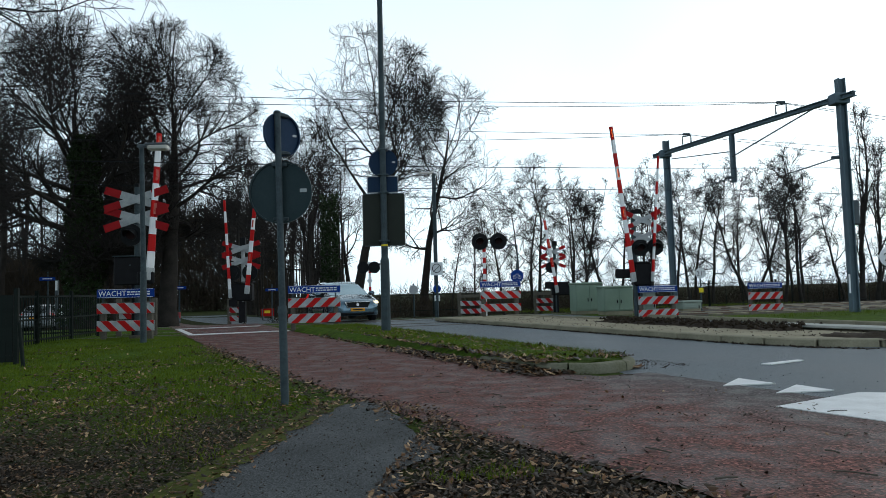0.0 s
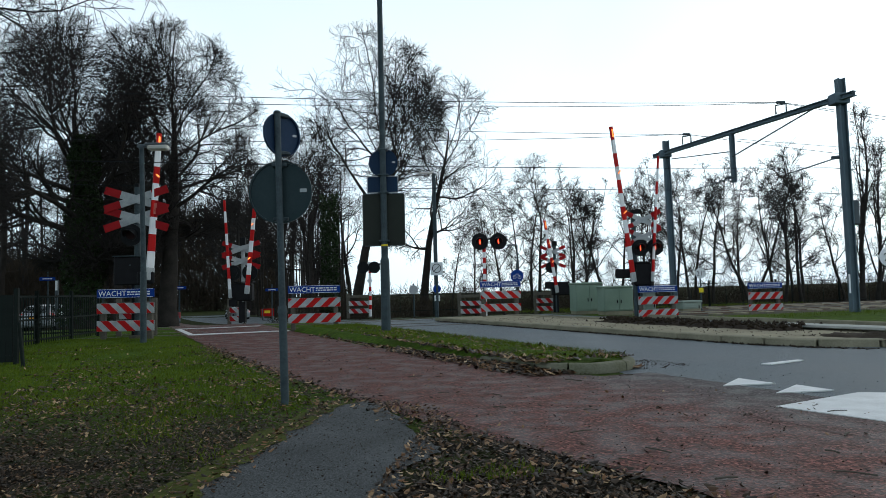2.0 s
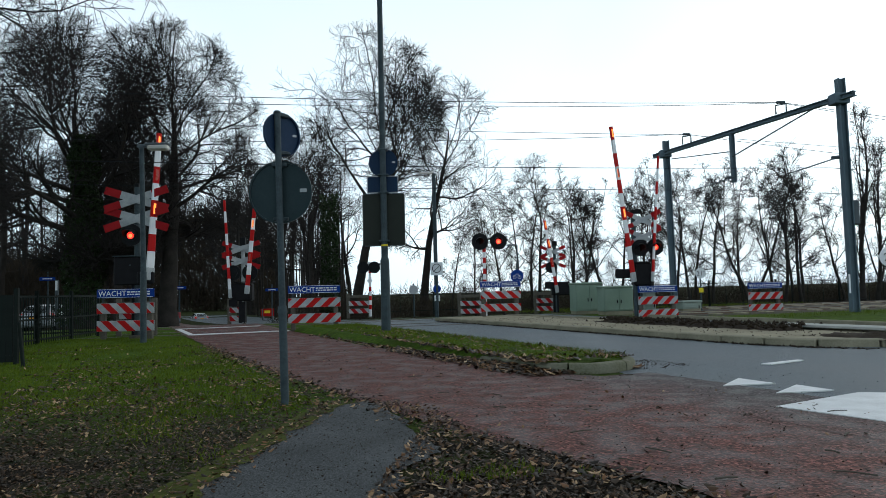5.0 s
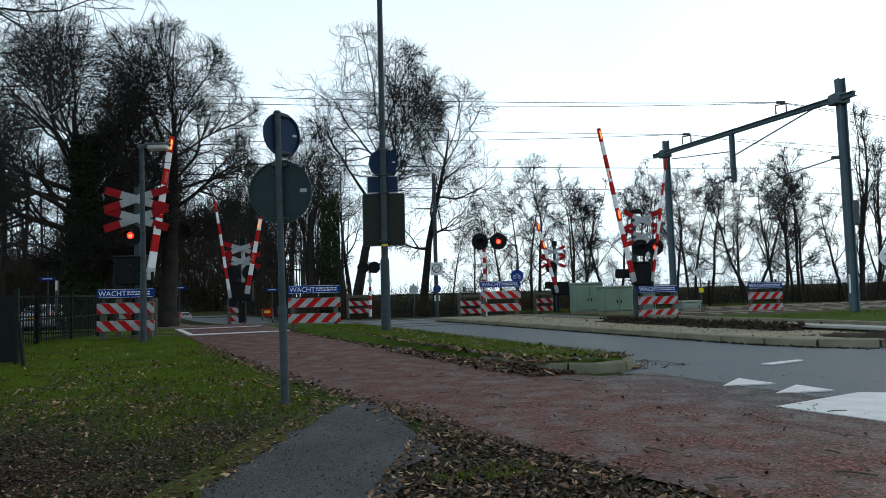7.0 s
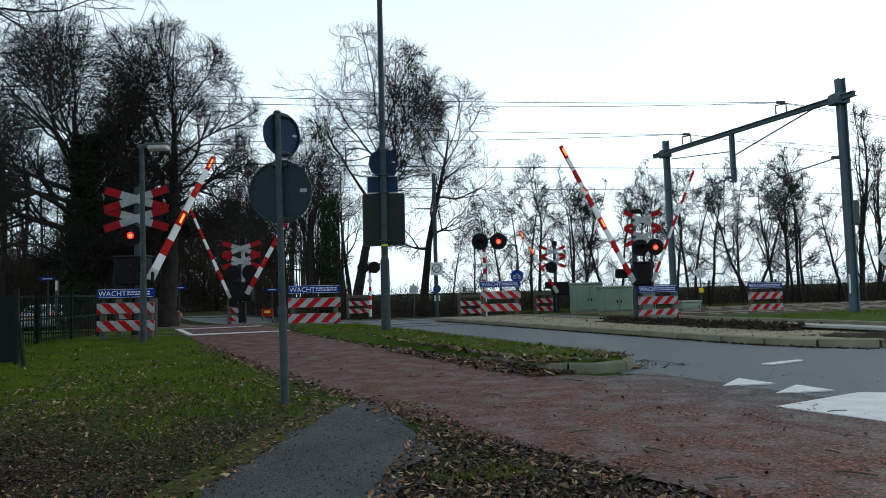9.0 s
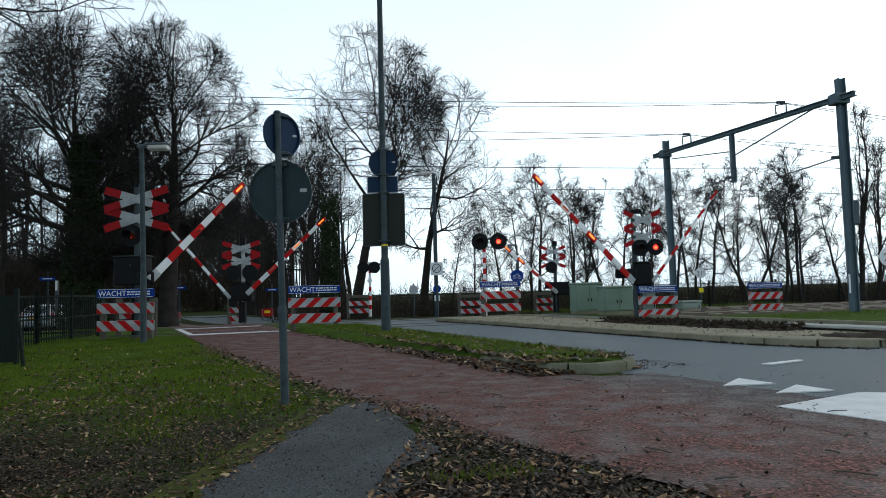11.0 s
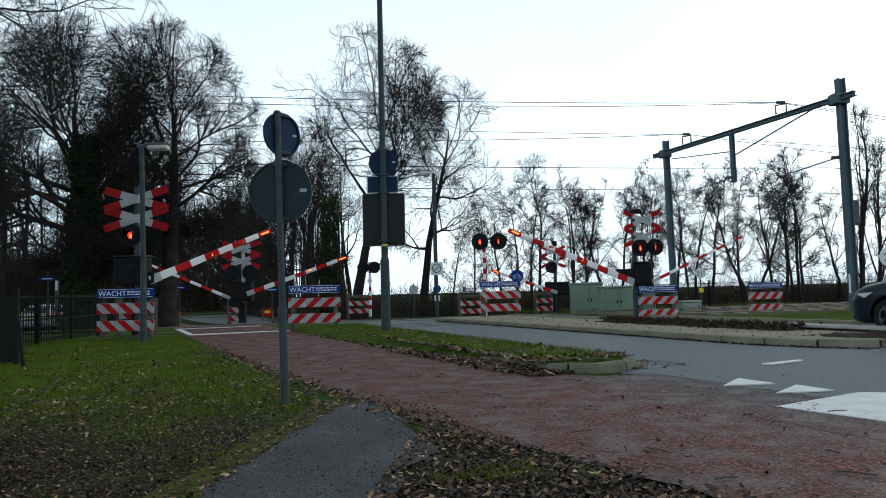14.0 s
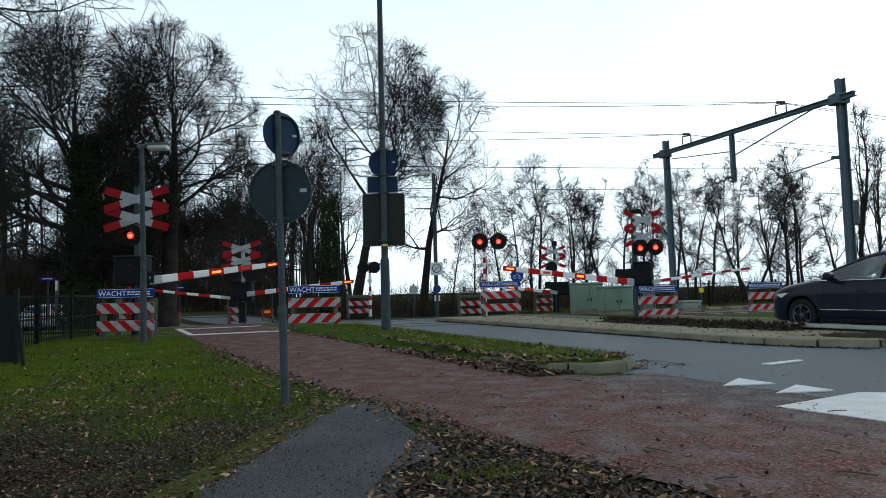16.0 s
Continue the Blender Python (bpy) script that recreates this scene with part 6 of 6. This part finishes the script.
# a few twigs lying about
rnd = random.Random(21)
for i in range(26):
    s0, o0 = rnd.uniform(2.2, 8.5), rnd.uniform(2.4, 5.0)
    x, y, _ = road(s0, o0)
    a, ln = rnd.uniform(0, 6.28), rnd.uniform(0.06, 0.2)
    mid = (x + math.cos(a) * ln * 0.5 + rnd.uniform(-0.01, 0.01), y + math.sin(a) * ln * 0.5, 0.012)
    single("fallen_twig", Build().path([(x, y, 0.008), mid, (x + math.cos(a) * ln, y + math.sin(a) * ln, 0.008)], rnd.uniform(0.003, 0.006), 5), TIMBER, "small dry twig lying on the cycle path", "twig", group="fallen twigs")


# ---- vehicles ----
def loft(rings):
    b, k = Build(), len(rings[0])
    vs = [p for r in rings for p in r]
    fs = [[i * k + j, i * k + (j + 1), (i + 1) * k + (j + 1), (i + 1) * k + j] for i in range(len(rings) - 1) for j in range(k - 1)]
    return b.add(vs, fs)


def smooth_stations(st, per=4):
    """Catmull-Rom through the stations, for soft curved panels."""
    out = []
    for i in range(len(st) - 1):
        p0, p1, p2, p3 = st[max(i - 1, 0)], st[i], st[i + 1], st[min(i + 2, len(st) - 1)]
        for k in range(per):
            t = k / per
            out.append(tuple(0.5 * (2 * b + (c - a) * t + (2 * a - 5 * b + 4 * c - d) * t * t + (3 * b - a - 3 * c + d) * t ** 3) for a, b, c, d in zip(p0, p1, p2, p3)))
    return out + [st[-1]]


def wheel(parent, x, y, r, out, metal):
    w = part("wheel", Build().tube((0, -0.1, 0), (0, 0.1, 0), r * 0.45, r * 0.45, 20), BLACK, parent, "alloy wheel with black tyre")
    vs, fs, n = [], [], 28
    prof = ((r * 0.66, -0.1), (r * 0.9, -0.112), (r * 0.99, -0.085), (r, 0), (r * 0.99, 0.085), (r * 0.9, 0.112), (r * 0.66, 0.1))
    for i in range(n):
        a = 2 * math.pi * i / n
        vs += [(rr * math.cos(a), yy, rr * math.sin(a)) for rr, yy in prof]
    m = len(prof)
    for i in range(n):
        for j in range(m - 1):
            fs.append([i * m + j, i * m + j + 1, ((i + 1) % n) * m + j + 1, ((i + 1) % n) * m + j])
    part("tyre", Build().add(vs, fs), RUBBER, w, "black rubber tyre", smooth=True)
    rim = Build()
    yo = 0.085 * out
    for i in range(5):
        a = 2 * math.pi * i / 5
        rim.box((0, 0, 0), (r * 0.5, 0.03, r * 0.17), bevel=0.008, m=pose(0, yo, 0) @ pose(0, 0, 0, 0, -math.degrees(a), 0) @ pose(r * 0.38, 0, 0))
    rim.tube((0, yo - 0.02, 0), (0, yo + 0.02, 0), r * 0.15, r * 0.15, 12)
    for i in range(24):
        a, c = 2 * math.pi * i / 24, 2 * math.pi * (i + 1) / 24
        rim.tube((r * 0.63 * math.cos(a), yo, r * 0.63 * math.sin(a)), (r * 0.63 * math.cos(c), yo, r * 0.63 * math.sin(c)), 0.02, n=5, caps=False)
    part("rim", rim, metal, w, "five-spoke rim")
    w.matrix_basis = pose(x, y, r)
    return w


def make_car(name, paint, label, lower, upper, wb, r, half, lights_on, group="", chrome_line=True):
    """lower: x, half width, sill, belt, deck; upper: x, belt width, roof width, belt height, roof height."""
    car = thing(name, pose(0, 0, 0), label, "car", group)
    lo, up = np.array(smooth_stations(lower)), smooth_stations(upper)
    gap = r + 0.055

    def arch(x):
        return max([r + 0.015 + math.sqrt(max(gap ** 2 - (x - c) ** 2, 0)) for c in (0.0, wb) if abs(x - c) < gap] or [0.0])
    stations = set(np.round(np.linspace(lo[0, 0], lo[-1, 0], 74), 4))
    for c in (0.0, wb):
        stations = {x for x in stations if abs(abs(x - c) - gap) > 0.02} | {round(c + gap * math.cos(math.pi * i / 20), 4) for i in range(21)}
        stations |= {round(c - gap - 0.002, 4), round(c + gap + 0.002, 4)}
    stations = sorted(x for x in stations if lo[0, 0] <= x <= lo[-1, 0])
    levels = ((0, 0.93), (0.06, 0.965), (0.16, 0.972), (0.2, 0.985), (0.38, 0.985), (0.55, 0.99), (0.68, 1.0), (0.74, 0.998), (0.8, 0.978), (0.9, 0.962), (0.97, 0.945), (1.0, 0.915))

    def ring(x):
        w, zb, zt, zd = (float(np.interp(x, lo[:, 0], lo[:, k])) for k in range(1, 5))
        cutz = arch(x)
        h = [(x, 0, max(zb, min(cutz, zt - 0.2))), (x, w * 0.62, max(zb, min(cutz, zt - 0.2)))]
        flare = 0.012 if cutz else 0.0
        for k, f in levels:
            z = zb + (zt - zb) * k
            h.append((x, w * f + (flare if z <= cutz + 0.08 else 0), max(z, cutz)))
        h += [(x, w * 0.8, zt + (zd - zt) * 0.45), (x, w * 0.45, zt + (zd - zt) * 0.85), (x, 0, zd)]
        return [(a, -b, c) for a, b, c in h] + [(a, b, c) for a, b, c in h[::-1][1:-1]] + [(h[0][0], 0, h[0][2])]
    rings = [ring(x) for x in stations]
    body = loft(rings)
    n = len(rings[0])
    body.add(rings[0], [list(range(n - 1))])
    body.add(rings[-1], [list(range(n - 1))[::-1]])
    me = body.mesh("body", paint)
    bm = bmesh.new()
    bm.from_mesh(me)
    bmesh.ops.remove_doubles(bm, verts=bm.verts, dist=0.0004)
    bmesh.ops.recalc_face_normals(bm, faces=bm.faces)
    bm.to_mesh(me)
    bm.free()
    me.shade_smooth()
    me.set_sharp_from_angle(angle=radians(40))
    part("body", me, paint, car, "painted body shell")
    part("underbody", Build().box((wb / 2, 0, 0.36), (wb - 2 * gap + 0.02, half * 1.7, 0.24)).box((wb / 2, 0, 0.42), (wb + 0.9, half * 1.24, 0.36), bevel=0.03), BLACK, car, "black underbody")
    wheels = []
    for x in (0.0, wb):
        for sy in (-1, 1):
            lip = Build().path([(x + gap * math.cos(math.pi * i / 20), sy * (half - 0.002), r + 0.015 + gap * math.sin(math.pi * i / 20)) for i in range(-1, 22)], 0.012, 5)
            part("wheel_arch", lip, BLACK, car, "dark wheel arch lip")
            wheels.append(wheel(car, x, sy * (half - 0.105), r, sy, ALLOY if lights_on else DARK_STEEL))
    # glasshouse
    front, rear, roof, sides = Build(), Build(), Build(), Build()
    top = max(s[4] for s in up)
    i_front = max(i for i, s in enumerate(up) if s[4] > top - 0.055)
    i_rear = min(i for i, s in enumerate(up) if s[4] > top - 0.1)

    def house(x, wbelt, wr, zb, zr):
        return [(x, wbelt, zb - 0.03), (x, wbelt - 0.005, zb), (x, wr + (wbelt - wr) * 0.42, zb + (zr - zb) * 0.5), (x, wr + (wbelt - wr) * 0.14, zb + (zr - zb) * 0.84), (x, wr, zb + (zr - zb) * 0.95), (x, wr * 0.8, zr - 0.01), (x, wr * 0.4, zr), (x, 0, zr + 0.004)]
    hs = [house(*s) for s in up]
    c_pillar = upper[0][0] + 0.5
    for i in range(len(hs) - 1):
        a, c = hs[i], hs[i + 1]
        for sy in (1, -1):
            A, C = [(p[0], p[1] * sy, p[2]) for p in a], [(p[0], p[1] * sy, p[2]) for p in c]
            side = sides if up[i][0] > c_pillar else roof
            roof.add([A[0], A[1], C[1], C[0]], [[0, 1, 2, 3]])
            for j in (1, 2):
                side.add([A[j], A[j + 1], C[j + 1], C[j]], [[0, 1, 2, 3]])
            roof.add([A[3], A[4], C[4], C[3]], [[0, 1, 2, 3]])
            tgt = front if i >= i_front else rear if i < i_rear else roof
            for j in range(4, 7):
                tgt.add([A[j], A[j + 1], C[j + 1], C[j]], [[0, 1, 2, 3]])
    for nm, q, mt, lb in (("windscreen", front, WINDSCREEN, "windscreen glass"), ("rear_window", rear, CAR_GLASS, "rear window glass"), ("roof", roof, paint, "painted roof and pillars"), ("side_glass", sides, CAR_GLASS, "tinted side windows")):
        bm_me = q.mesh(nm, mt)
        bm = bmesh.new()
        bm.from_mesh(bm_me)
        bmesh.ops.remove_doubles(bm, verts=bm.verts, dist=0.0005)
        bmesh.ops.recalc_face_normals(bm, faces=bm.faces)
        bm.to_mesh(bm_me)
        bm.free()
        bm_me.shade_smooth()
        part(nm, bm_me, mt, car, lb)
    for dx in (0.55, 1.35):
        for sy in (1, -1):
            seat = part("seat", Build().box((dx, sy * 0.36, 0.9), (0.14, 0.46, 0.3), bevel=0.04), BLACK, car, "dark seat back")
            part("headrest", Build().box((dx - 0.02, sy * 0.36, 1.12), (0.09, 0.25, 0.16), bevel=0.03), BLACK, seat)
    part("dashboard", Build().box((2.0, 0, 0.92), (0.4, half * 1.4, 0.1), bevel=0.03), BLACK, car, "dark dashboard")
    for sy in (1, -1):
        inside = [(s, h) for s, h in zip(up, hs) if s[0] > c_pillar]
        if chrome_line:
            part("window_trim", Build().path([(h[1][0], sy * (h[1][1] + 0.006), h[1][2] + 0.004) for s, h in inside[:-1]], 0.011, 5), CHROME, car, "chrome strip below the windows")
        arc = Build().path([(h[3][0], sy * (h[3][1] + 0.004), h[3][2]) for s, h in inside[:-2]], 0.011, 5)
        part("roof_trim", arc, CHROME if lights_on else BLACK, car)
        for k, rr in ((0.34, 0.02), (0.6, 0.034)):
            h0 = hs[int(len(hs) * k)]
            part("pillar", Build().path([(p[0] - 0.04 * j, sy * (p[1] + 0.002), p[2]) for j, p in enumerate((h0[1], h0[2], h0[3]))], rr, 6), BLACK, car, "black door pillar")
        mx = upper[-1][0] - 0.52
        mir = part("mirror", Build().box((mx, sy * (half + 0.1), upper[-1][3] + 0.09), (0.17, 0.2, 0.14), bevel=0.045), paint, car, "door mirror", smooth=True)
        part("mirror_stalk", Build().box((mx + 0.02, sy * (half - 0.02), upper[-1][3] + 0.02), (0.1, 0.16, 0.05), bevel=0.01), BLACK, mir)
        part("mirror_base", Build().box((mx + 0.005, sy * (half + 0.1), upper[-1][3] + 0.035), (0.16, 0.19, 0.04), bevel=0.015), BLACK, mir)
        for dx in (0.42, 1.38):
            part("door_handle", Build().box((dx, sy * half * 0.992, 0.8), (0.2, 0.04, 0.035), bevel=0.012), paint, car, "door handle", smooth=True)
            part("handle_recess", Build().box((dx, sy * half * 0.983, 0.775), (0.15, 0.02, 0.03), bevel=0.008), BLACK, car)
        for dx in (0.5, 1.5, 2.22):
            seam = [(dx - 0.05 * (k - 0.4), float(np.interp(dx, lo[:, 0], lo[:, 1])) * f + 0.001, float(np.interp(dx, lo[:, 0], lo[:, 2])) + k * float(np.interp(dx, lo[:, 0], lo[:, 3] - lo[:, 2]))) for k, f in levels[3:-1]]
            part("door_gap", Build().path([(x, sy * y, z) for x, y, z in seam], 0.005, 4), BLACK, car, "dark gap beside the door")
        part("sill", Build().box((wb / 2, sy * (half - 0.05), 0.225), (wb - 2 * gap - 0.04, 0.08, 0.09), bevel=0.02), BLACK, car, "black sill")
        part("sill_trim", Build().box((wb / 2, sy * half * 0.988, 0.44), (wb - 2 * gap - 0.1, 0.016, 0.022), bevel=0.004), paint if lights_on else CHROME, car)
    nx = lower[-1][0]
    sc = half / 0.9
    for sy in (1, -1):
        hl = Build()
        poly = [(nx - 0.66, 0.87, 0.77), (nx - 0.3, 0.8, 0.74), (nx - 0.1, 0.58, 0.68), (nx - 0.09, 0.54, 0.6), (nx - 0.26, 0.78, 0.61), (nx - 0.5, 0.875, 0.67)]
        a = [(x + 0.03, y * sc * sy, z) for x, y, z in poly]
        c = [(x - 0.1, y * sc * sy * 0.85, z) for x, y, z in poly]
        hl.add(a + c, [list(range(6)), list(range(6, 12))[::-1]] + [[i, (i + 1) % 6, 6 + (i + 1) % 6, 6 + i] for i in range(6)])
        lamp = part("headlight", hl, HEADLIGHT, car, "clear headlight")
        if lights_on:
            part("bulb", Build().box((nx - 0.2, sy * 0.69, 0.665), (0.2, 0.16, 0.09), bevel=0.04, m=pose(nx - 0.17, sy * 0.7, 0.665, 0, 0, -sy * 42)), HEADLIGHT_ON, lamp, "lit headlight beam")
            part("fog_light", Build().box((nx - 0.12, sy * 0.62, 0.36), (0.1, 0.14, 0.05), bevel=0.015), BLACK, car, "dark fog light recess")
        rx = lower[0][0]
        tl = Build()
        poly = [(rx + 0.02, 0.62, 0.98), (rx + 0.34, 0.825, 1.0), (rx + 0.3, 0.87, 0.84), (rx + 0.1, 0.8, 0.78), (rx + 0.02, 0.7, 0.8)]
        a = [(x - 0.02, y * sc * sy * 1.03, z) for x, y, z in poly]
        c = [(x + 0.12, y * sc * sy * 0.8, z) for x, y, z in poly]
        tl.add(a + c, [list(range(5)), list(range(5, 10))[::-1]] + [[i, (i + 1) % 5, 5 + (i + 1) % 5, 5 + i] for i in range(5)])
        part("tail_light", tl, TAIL, car, "red tail light")
    gr = part("grille", Build().prism([(-0.44, 0.1), (0.44, 0.1), (0.36, -0.1), (-0.36, -0.1)], 0.08, pose(nx - 0.012, 0, 0.59, 0, 0, 90)), BLACK, car, "black radiator grille")
    rim = [(nx + 0.03, y, 0.59 + z) for y, z in ((-0.44, 0.1), (-0.36, -0.1), (0.36, -0.1), (0.44, 0.1), (-0.44, 0.1))]
    part("grille_bar", Build().path(rim, 0.012, 5), CHROME, gr, "thin chrome grille surround")
    part("badge", Build().tube((nx, 0, 0.6), (nx + 0.035, 0, 0.6), 0.05, 0.05, 14), CHROME, gr, "plain round badge")
    part("lower_intake", Build().box((nx - 0.06, 0, 0.3), (0.14, 1.2, 0.1), bevel=0.03), BLACK, car, "black lower intake")
    part("wiper", Build().path([(upper[-1][0] - 0.12, 0.5, upper[-1][3] + 0.03), (upper[-1][0] - 0.3, 0.0, upper[-1][3] + 0.09), (upper[-1][0] - 0.28, -0.45, upper[-1][3] + 0.08)], 0.012, 5), BLACK, car, "black windscreen wiper")
    plate = part("number_plate", Build().box((nx + 0.03, 0, 0.43), (0.015, 0.5, 0.11), bevel=0.004), PLATE, car, "yellow number plate")
    part("plate_bar", Build().box((nx + 0.04, 0, 0.43), (0.004, 0.36, 0.035)), PLAIN_DARK, plate)
    part("rear_plate", Build().box((lower[0][0] - 0.01, 0, 0.72), (0.015, 0.5, 0.11), bevel=0.004), PLATE, car, "yellow number plate")
    return car, wheels


HATCH_LOW = [(-0.80, 0.62, 0.4, 0.84, 0.9), (-0.74, 0.77, 0.3, 0.95, 0.99), (-0.4, 0.865, 0.24, 1.0, 1.01), (0, 0.895, 0.2, 0.985, 1.0), (0.8, 0.9, 0.19, 0.945, 0.96), (1.6, 0.9, 0.19, 0.915, 0.93),
             (2.2, 0.9, 0.19, 0.9, 0.97), (2.647, 0.895, 0.2, 0.85, 0.935), (3.1, 0.865, 0.2, 0.76, 0.845), (3.4, 0.78, 0.22, 0.68, 0.75), (3.53, 0.66, 0.26, 0.62, 0.68), (3.57, 0.56, 0.3, 0.54, 0.58)]
HATCH_UP = [(-0.76, 0.7, 0.55, 1.0, 1.03), (-0.52, 0.76, 0.57, 1.02, 1.18), (-0.3, 0.79, 0.585, 1.03, 1.29), (0.1, 0.82, 0.6, 0.99, 1.385), (0.6, 0.84, 0.61, 0.955, 1.43), (1.05, 0.85, 0.61, 0.935, 1.435), (1.45, 0.85, 0.62, 0.925, 1.35), (1.9, 0.84, 0.66, 0.915, 1.17), (2.5, 0.8, 0.72, 0.905, 0.94)]
hatch, hatch_wheels = make_car("hatchback_car", CAR_BLUE, "grey-blue hatchback with lit headlights driving off the crossing", HATCH_LOW, HATCH_UP, 2.647, 0.318, 0.9, True)
WAGON_LOW = [(-1.02, 0.62, 0.4, 0.9, 0.98), (-0.95, 0.78, 0.3, 1.0, 1.04), (-0.4, 0.86, 0.23, 1.03, 1.06), (0, 0.9, 0.2, 1.03, 1.05), (0.8, 0.91, 0.19, 1.01, 1.03), (1.7, 0.91, 0.19, 1.0, 1.02),
             (2.3, 0.91, 0.19, 0.99, 1.07), (2.71, 0.905, 0.2, 0.95, 1.04), (3.2, 0.87, 0.2, 0.87, 0.96), (3.45, 0.79, 0.22, 0.79, 0.86), (3.6, 0.66, 0.24, 0.69, 0.75), (3.67, 0.52, 0.28, 0.57, 0.6)]
WAGON_UP = [(-0.96, 0.74, 0.58, 1.02, 1.06), (-0.8, 0.8, 0.62, 1.03, 1.3), (-0.55, 0.83, 0.63, 1.03, 1.44), (0.2, 0.86, 0.64, 1.02, 1.53), (0.9, 0.87, 0.64, 1.01, 1.54), (1.35, 0.87, 0.63, 1.0, 1.5), (1.85, 0.86, 0.65, 1.0, 1.33), (2.5, 0.81, 0.72, 1.0, 1.06)]
wagon, wagon_wheels = make_car("estate_car", CAR_DARK, "dark navy estate car waiting at the lowered barrier", WAGON_LOW, WAGON_UP, 2.71, 0.325, 0.91, False)
far_car, far_wheels = make_car("small_car", CAR_SILVER, "small silver car driving away beyond the crossing", HATCH_LOW, HATCH_UP, 2.647, 0.318, 0.9, False)
parked, _w = make_car("parked_car", CAR_SILVER, "silver parked car behind the railing at the wood's edge", HATCH_LOW, HATCH_UP, 2.647, 0.318, 0.9, False)
parked.matrix_basis = pose(-21.6, 38.0, fall(-21.6, 38.0), 0, 0, 100)
parked_dark, _w = make_car("parked_car", CAR_DARK, "dark parked car behind the railing at the wood's edge", HATCH_LOW, HATCH_UP, 2.647, 0.318, 0.9, False)
parked_dark.matrix_basis = pose(-23.6, 37.0, fall(-23.6, 37.0), 0, 0, 100)


# ---- what moves ----
def lens_rows(place, phase, face):
    """Half turns of a lens: dark until the bell starts, then lit and dark in turn."""
    if phase == "boom_steady":
        changes = [(1.42, True)]
    else:
        changes = [(1.32, True), (1.4, False)] if phase == "right" else [(1.42, True)] if phase.endswith("left") else []
        for k in range(-1, 22):
            c = 2.36 + 0.6465 * k
            if phase.endswith("left"):
                changes += [(c + (0.02 if phase == "left" else -0.05), False), (c + 0.23, True)]
            else:
                changes += [(c - 0.05, True), (c + (0.27 if phase.endswith("right") else 0.19), False)]
    rows, lit = [(0.0, pose(*place, 0, 0, face + 180))], False
    for t0, state in changes:
        if state == lit or t0 > 15.89:
            continue
        a0, a1 = (180, 0) if state else (0, 180)
        for k in range(4):
            rows.append((t0 + k / 40, pose(*place, 0, 0, face + a0 + (a1 - a0) * k / 3)))
        lit = state
    rows.append((16.0, pose(*place, 0, 0, face + (0 if lit else 180))))
    return rows


def motions():
    for ob, place, phase, face in MOVING:
        walk(ob, lens_rows(place, phase, face))
    for arm, (px, py, pz), heading, rows in BOOMS:
        walk(arm, [(t, pose(px, py, pz, 0, -a, heading)) for t, a in rows])
    # hatchback: steady 12.9 m/s off the crossing and past the camera
    def hatch_at(t):
        d = 12.89 * (t - 1.3)
        return pose(2.206 + 0.3931 * d, 12.285 - 0.9195 * d, 0.0, 0, 0, -66.85)
    walk(hatch, [(i / 10, hatch_at(i / 10)) for i in range(0, 31)] + [(t, hatch_at(t)) for t in (4, 6, 8, 10, 12, 14, 16)])
    for w in hatch_wheels:
        x, y, z = w.location
        walk(w, [(i / 30, pose(x, y, z, 0, (i * 77.4) % 360, 0)) for i in range(0, 70)] + [(16.0, pose(x, y, z, 0, (69 * 77.4 + 60) % 360, 0))])
    # estate car: rolls up beyond the median and stops
    def wagon_at(s):
        x, y, z = road(s - 3.87, 13.1)
        return pose(x, y, z, 0, 0, 113.15)
    walk(wagon, [(t, wagon_at(s)) for t, s in ((0, -62), (6, -32), (10, -9.5), (12, 1.2), (13, 6.1), (13.5, 8.2), (14, 9.65), (14.5, 10.7), (15, 11.33), (15.5, 11.45), (16, 11.48))])
    for w in wagon_wheels:
        x, y, z = w.location
        walk(w, [(0, pose(x, y, z)), (13, pose(x, y, z))] + [(13 + i * 0.1, pose(x, y, z, 0, -80 * (1 - (1 - i / 24) ** 2), 0)) for i in range(1, 25)] + [(16, pose(x, y, z, 0, -80, 0))])
    walk(far_car, [(t, pose(x, y, z, 0, 0, h)) for t, x, y, z, h in ((0, -9.5, 63, -1.0, 121), (1.5, -20.74, 78, -1.45, 124), (3.5, -28.15, 88, -2.25, 123), (7, -39.35, 108, -2.65, 119), (16, -62, 160, -2.65, 115))])


motions()
